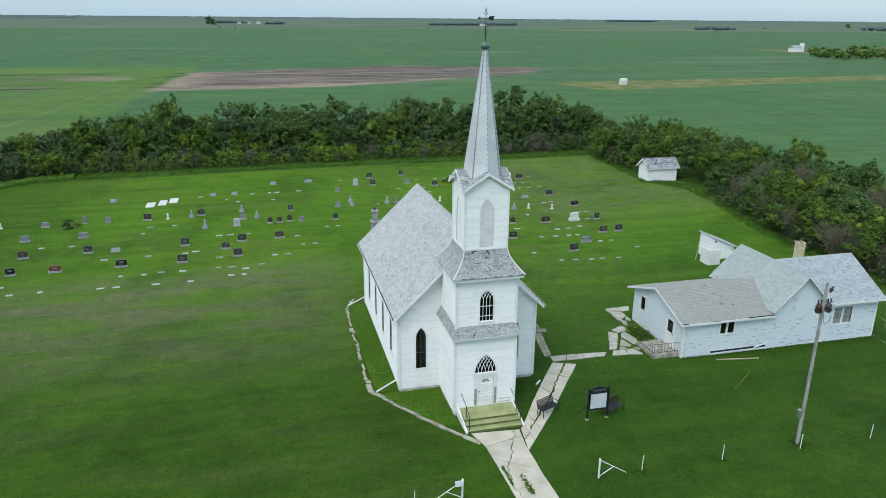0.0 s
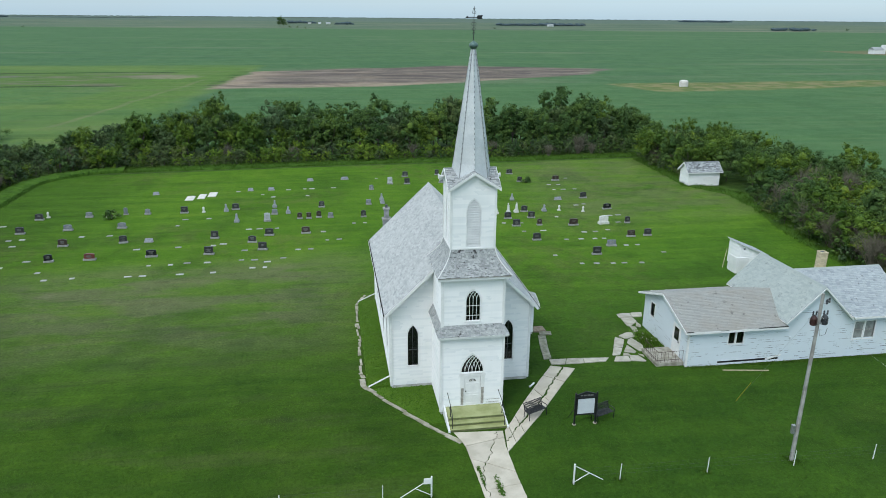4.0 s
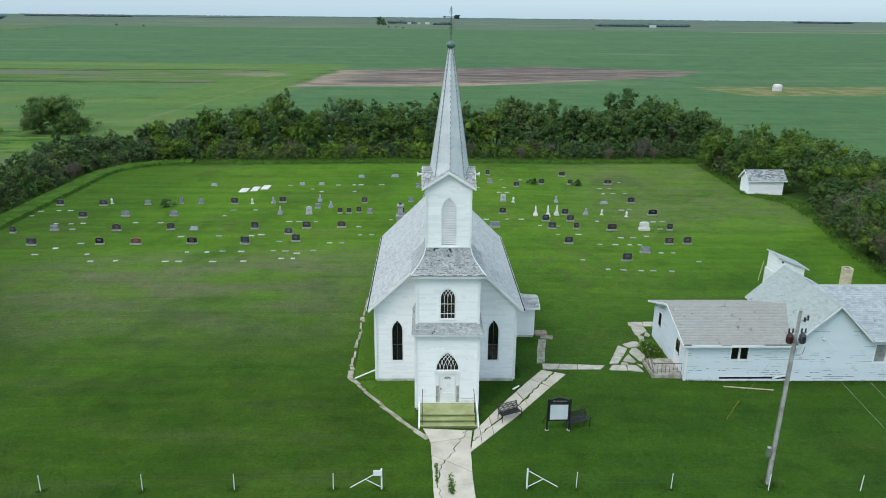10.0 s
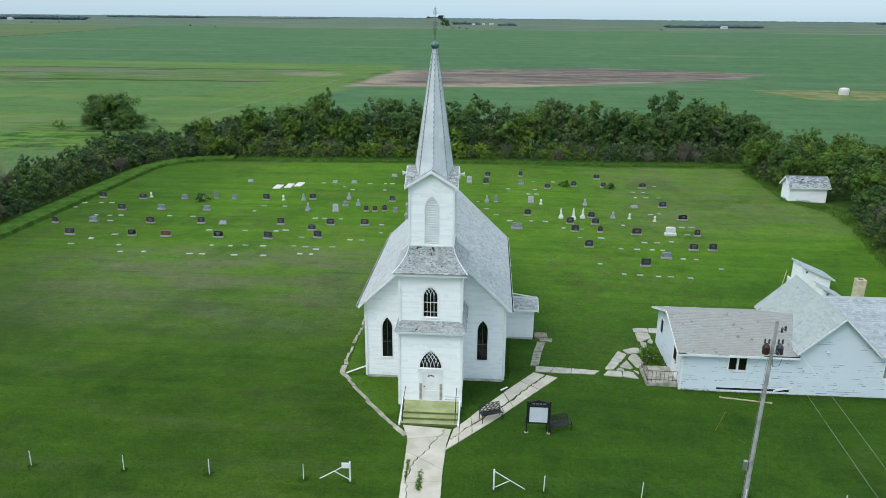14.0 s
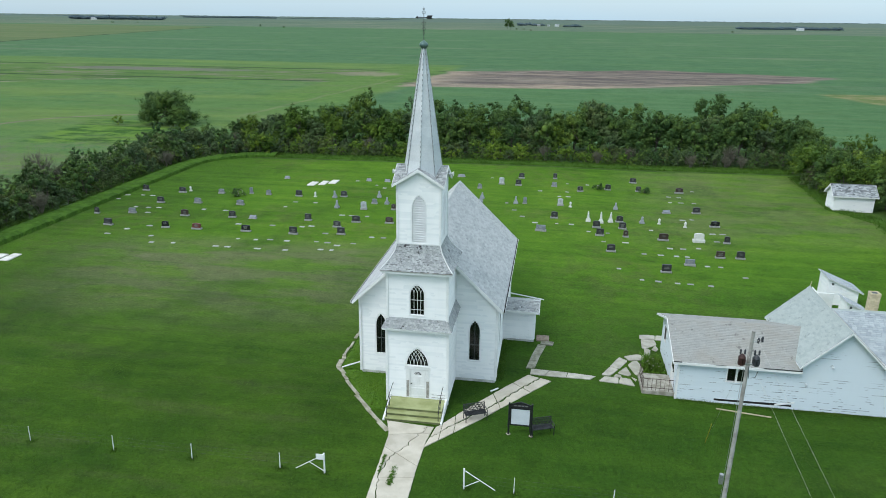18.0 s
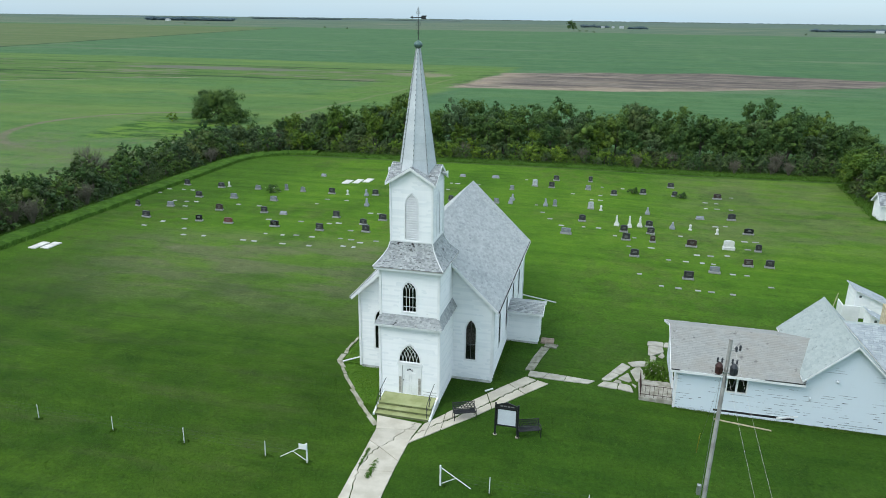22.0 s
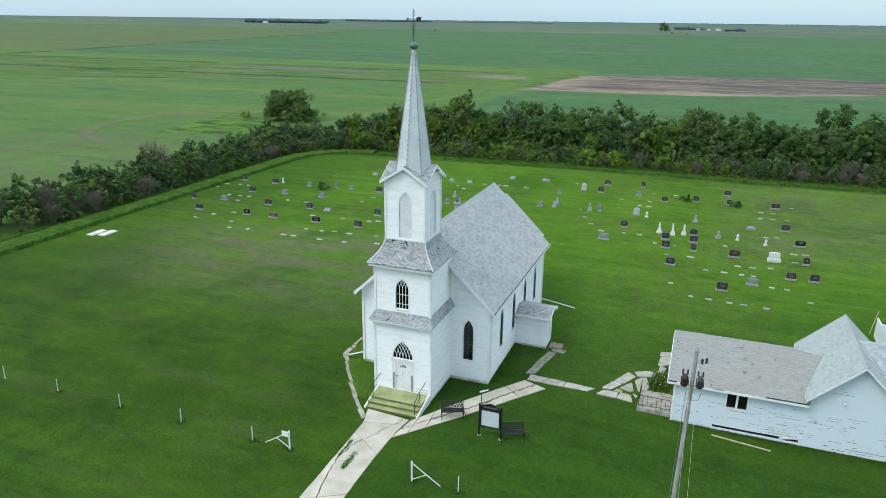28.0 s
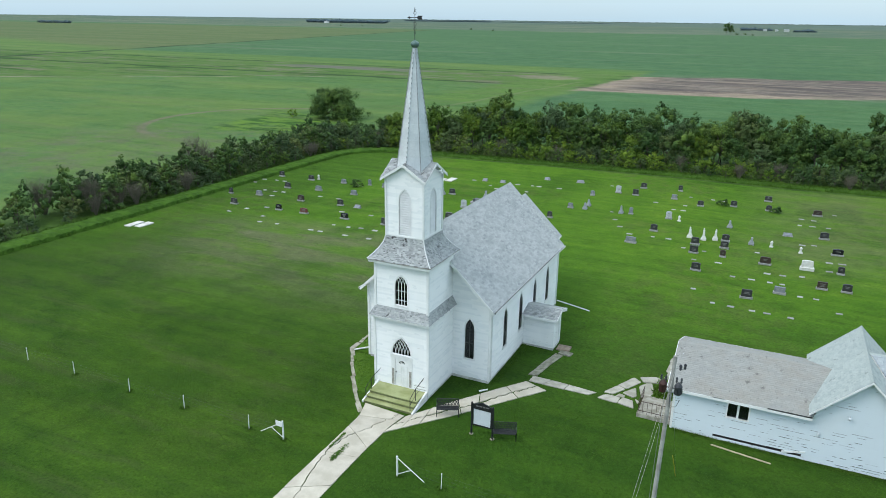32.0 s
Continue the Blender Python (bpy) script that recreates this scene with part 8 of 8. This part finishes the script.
# ---- the distance ----
def wood(name, label, x0, x1, y, h, seed, depth=14, mat=None, n=None, wide=1.0):
    """A far line of trees as many leafy lumps."""
    rng = random.Random(seed)
    g = Geo()
    n = n or max(4, int(abs(x1 - x0) / (h * 0.7)))
    for i in range(n):
        x = x0 + (x1 - x0) * (i + rng.uniform(-0.4, 0.4)) / max(1, n - 1)
        hh = h * rng.uniform(0.6, 1.1)
        leaves(g, (x, y + rng.uniform(-depth / 2, depth / 2), hh * 0.42 + swell(x, y)), (hh * 0.8 * wide, hh * 0.8, hh * 0.5), 26, hh * 0.4, rng, -0.9)
    return tagged(single(name, g, mat or LEAF_FAR_HAZE, label, "trees"), kind="stuff")


wood("far_wood", "dark shelter belt of a distant farm", -92, -22, 2060, 10, 2, 14, LEAF_WOOD_HAZE, wide=1.3)
wood("far_wood", "dark shelter belt of a distant farm", 30, 74, 1880, 10, 15, 14, LEAF_WOOD_HAZE, wide=1.3)
wood("far_wood", "long dark distant wood", 452, 684, 1890, 9, 3, 30, LEAF_WOOD_HAZE, n=60, wide=1.6)
wood("far_wood", "distant dark wood", 1670, 1930, 3290, 11, 4, 40, LEAF_WOOD_HAZE, n=50, wide=1.6)
wood("far_wood", "long dark distant wood", -1575, -1270, 2250, 14, 5, 40, LEAF_WOOD_HAZE, n=70, wide=1.7)
wood("far_wood", "distant dark wood", -1690, -1250, 3200, 10, 6, 30, LEAF_WOOD_HAZE, n=80, wide=1.8)
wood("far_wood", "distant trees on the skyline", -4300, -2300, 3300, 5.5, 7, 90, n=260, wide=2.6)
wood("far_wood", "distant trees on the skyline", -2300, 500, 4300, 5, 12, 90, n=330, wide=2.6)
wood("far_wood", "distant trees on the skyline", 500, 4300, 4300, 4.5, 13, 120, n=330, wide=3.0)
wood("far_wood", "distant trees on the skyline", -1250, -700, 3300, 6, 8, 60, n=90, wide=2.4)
wood("far_wood", "small distant wood beyond the fields", 869, 945, 1315, 8, 14, 24, LEAF_WOOD_HAZE, n=16, wide=1.2)
wood("far_wood", "small distant wood beyond the fields", -1575, -1480, 1170, 8, 16, 20, LEAF_WOOD_HAZE, n=18, wide=1.3)
wood("far_wood", "trees round a distant farmstead", 1275, 1420, 1300, 9, 11, 40, LEAF_WOOD_HAZE, n=24, wide=1.2)
wood("far_wood", "low green wood beyond the field", 333, 575, 365, 7, 10, 80, LEAF, n=110)
for x, y, s in ((-76, 1378, 2.8), (-70, 1384, 2.3), (1369, 1462, 2.2)):
    plant(TREES[0], x, y, s, s, rng)
for x, y, s in ((1099, 1410, 3.0), (-58, 1372, 2.2), (-46, 1380, 1.8), (-969, 1522, 2.4), (-939, 1572, 2.0), (-544, 1336, 2.2), (-464, 1250, 1.8), (330, 1400, 1.8), (-30, 1300, 1.8)):
    plant(SHRUBS[4], x, y, s, s * 0.6, rng)

tank = thing("tank", "squat cream-coloured tank standing in a field", "tank", (123.6, 228.0, -0.3))
part("body", Geo().lathe([(1.5, -0.4), (1.5, 1.15), (1.35, 1.6), (0.8, 1.85), (0.2, 1.9)], 123.6, 228.0, 18), LEDGER, tank, smooth=False)
barn = thing("barn", "distant white barn beside a wood", "barn", (376, 447.5, 0))
part("leg_tower", Geo().box(381, 446, -0.3, 383, 448.5, 5.6), TRIM, barn, "narrow white elevator leg")
part("wall", Geo().box(373, 445, -0.3, 380, 450, 2.6), TRIM, barn)
part("roof", Geo().prism([(372.7, 444.7, 2.6), (372.7, 450.3, 2.6), (372.7, 447.5, 4.2)], [(380.3, 444.7, 2.6), (380.3, 450.3, 2.6), (380.3, 447.5, 4.2)]), STEEL, barn)
for x, y, w, h in ((-40, 2030, 9, 3), (-12, 2025, 7, 3), (8, 2010, 12, 3.5), (572, 1838, 14, 3.5), (-1480, 2200, 14, 5), (1330, 1290, 8, 3)):
    b = thing("farm_building", "distant pale farm building among trees", "building", (x, y, 0), "distant farms")
    part("wall", Geo().box(x, y - 6, -0.3, x + w, y + 6, h), TRIM, b)
    part("roof", Geo().prism([(x, y - 7, h), (x, y + 7, h), (x, y, h * 1.5)], [(x + w, y - 7, h), (x + w, y + 7, h), (x + w, y, h * 1.5)]), STEEL, b)
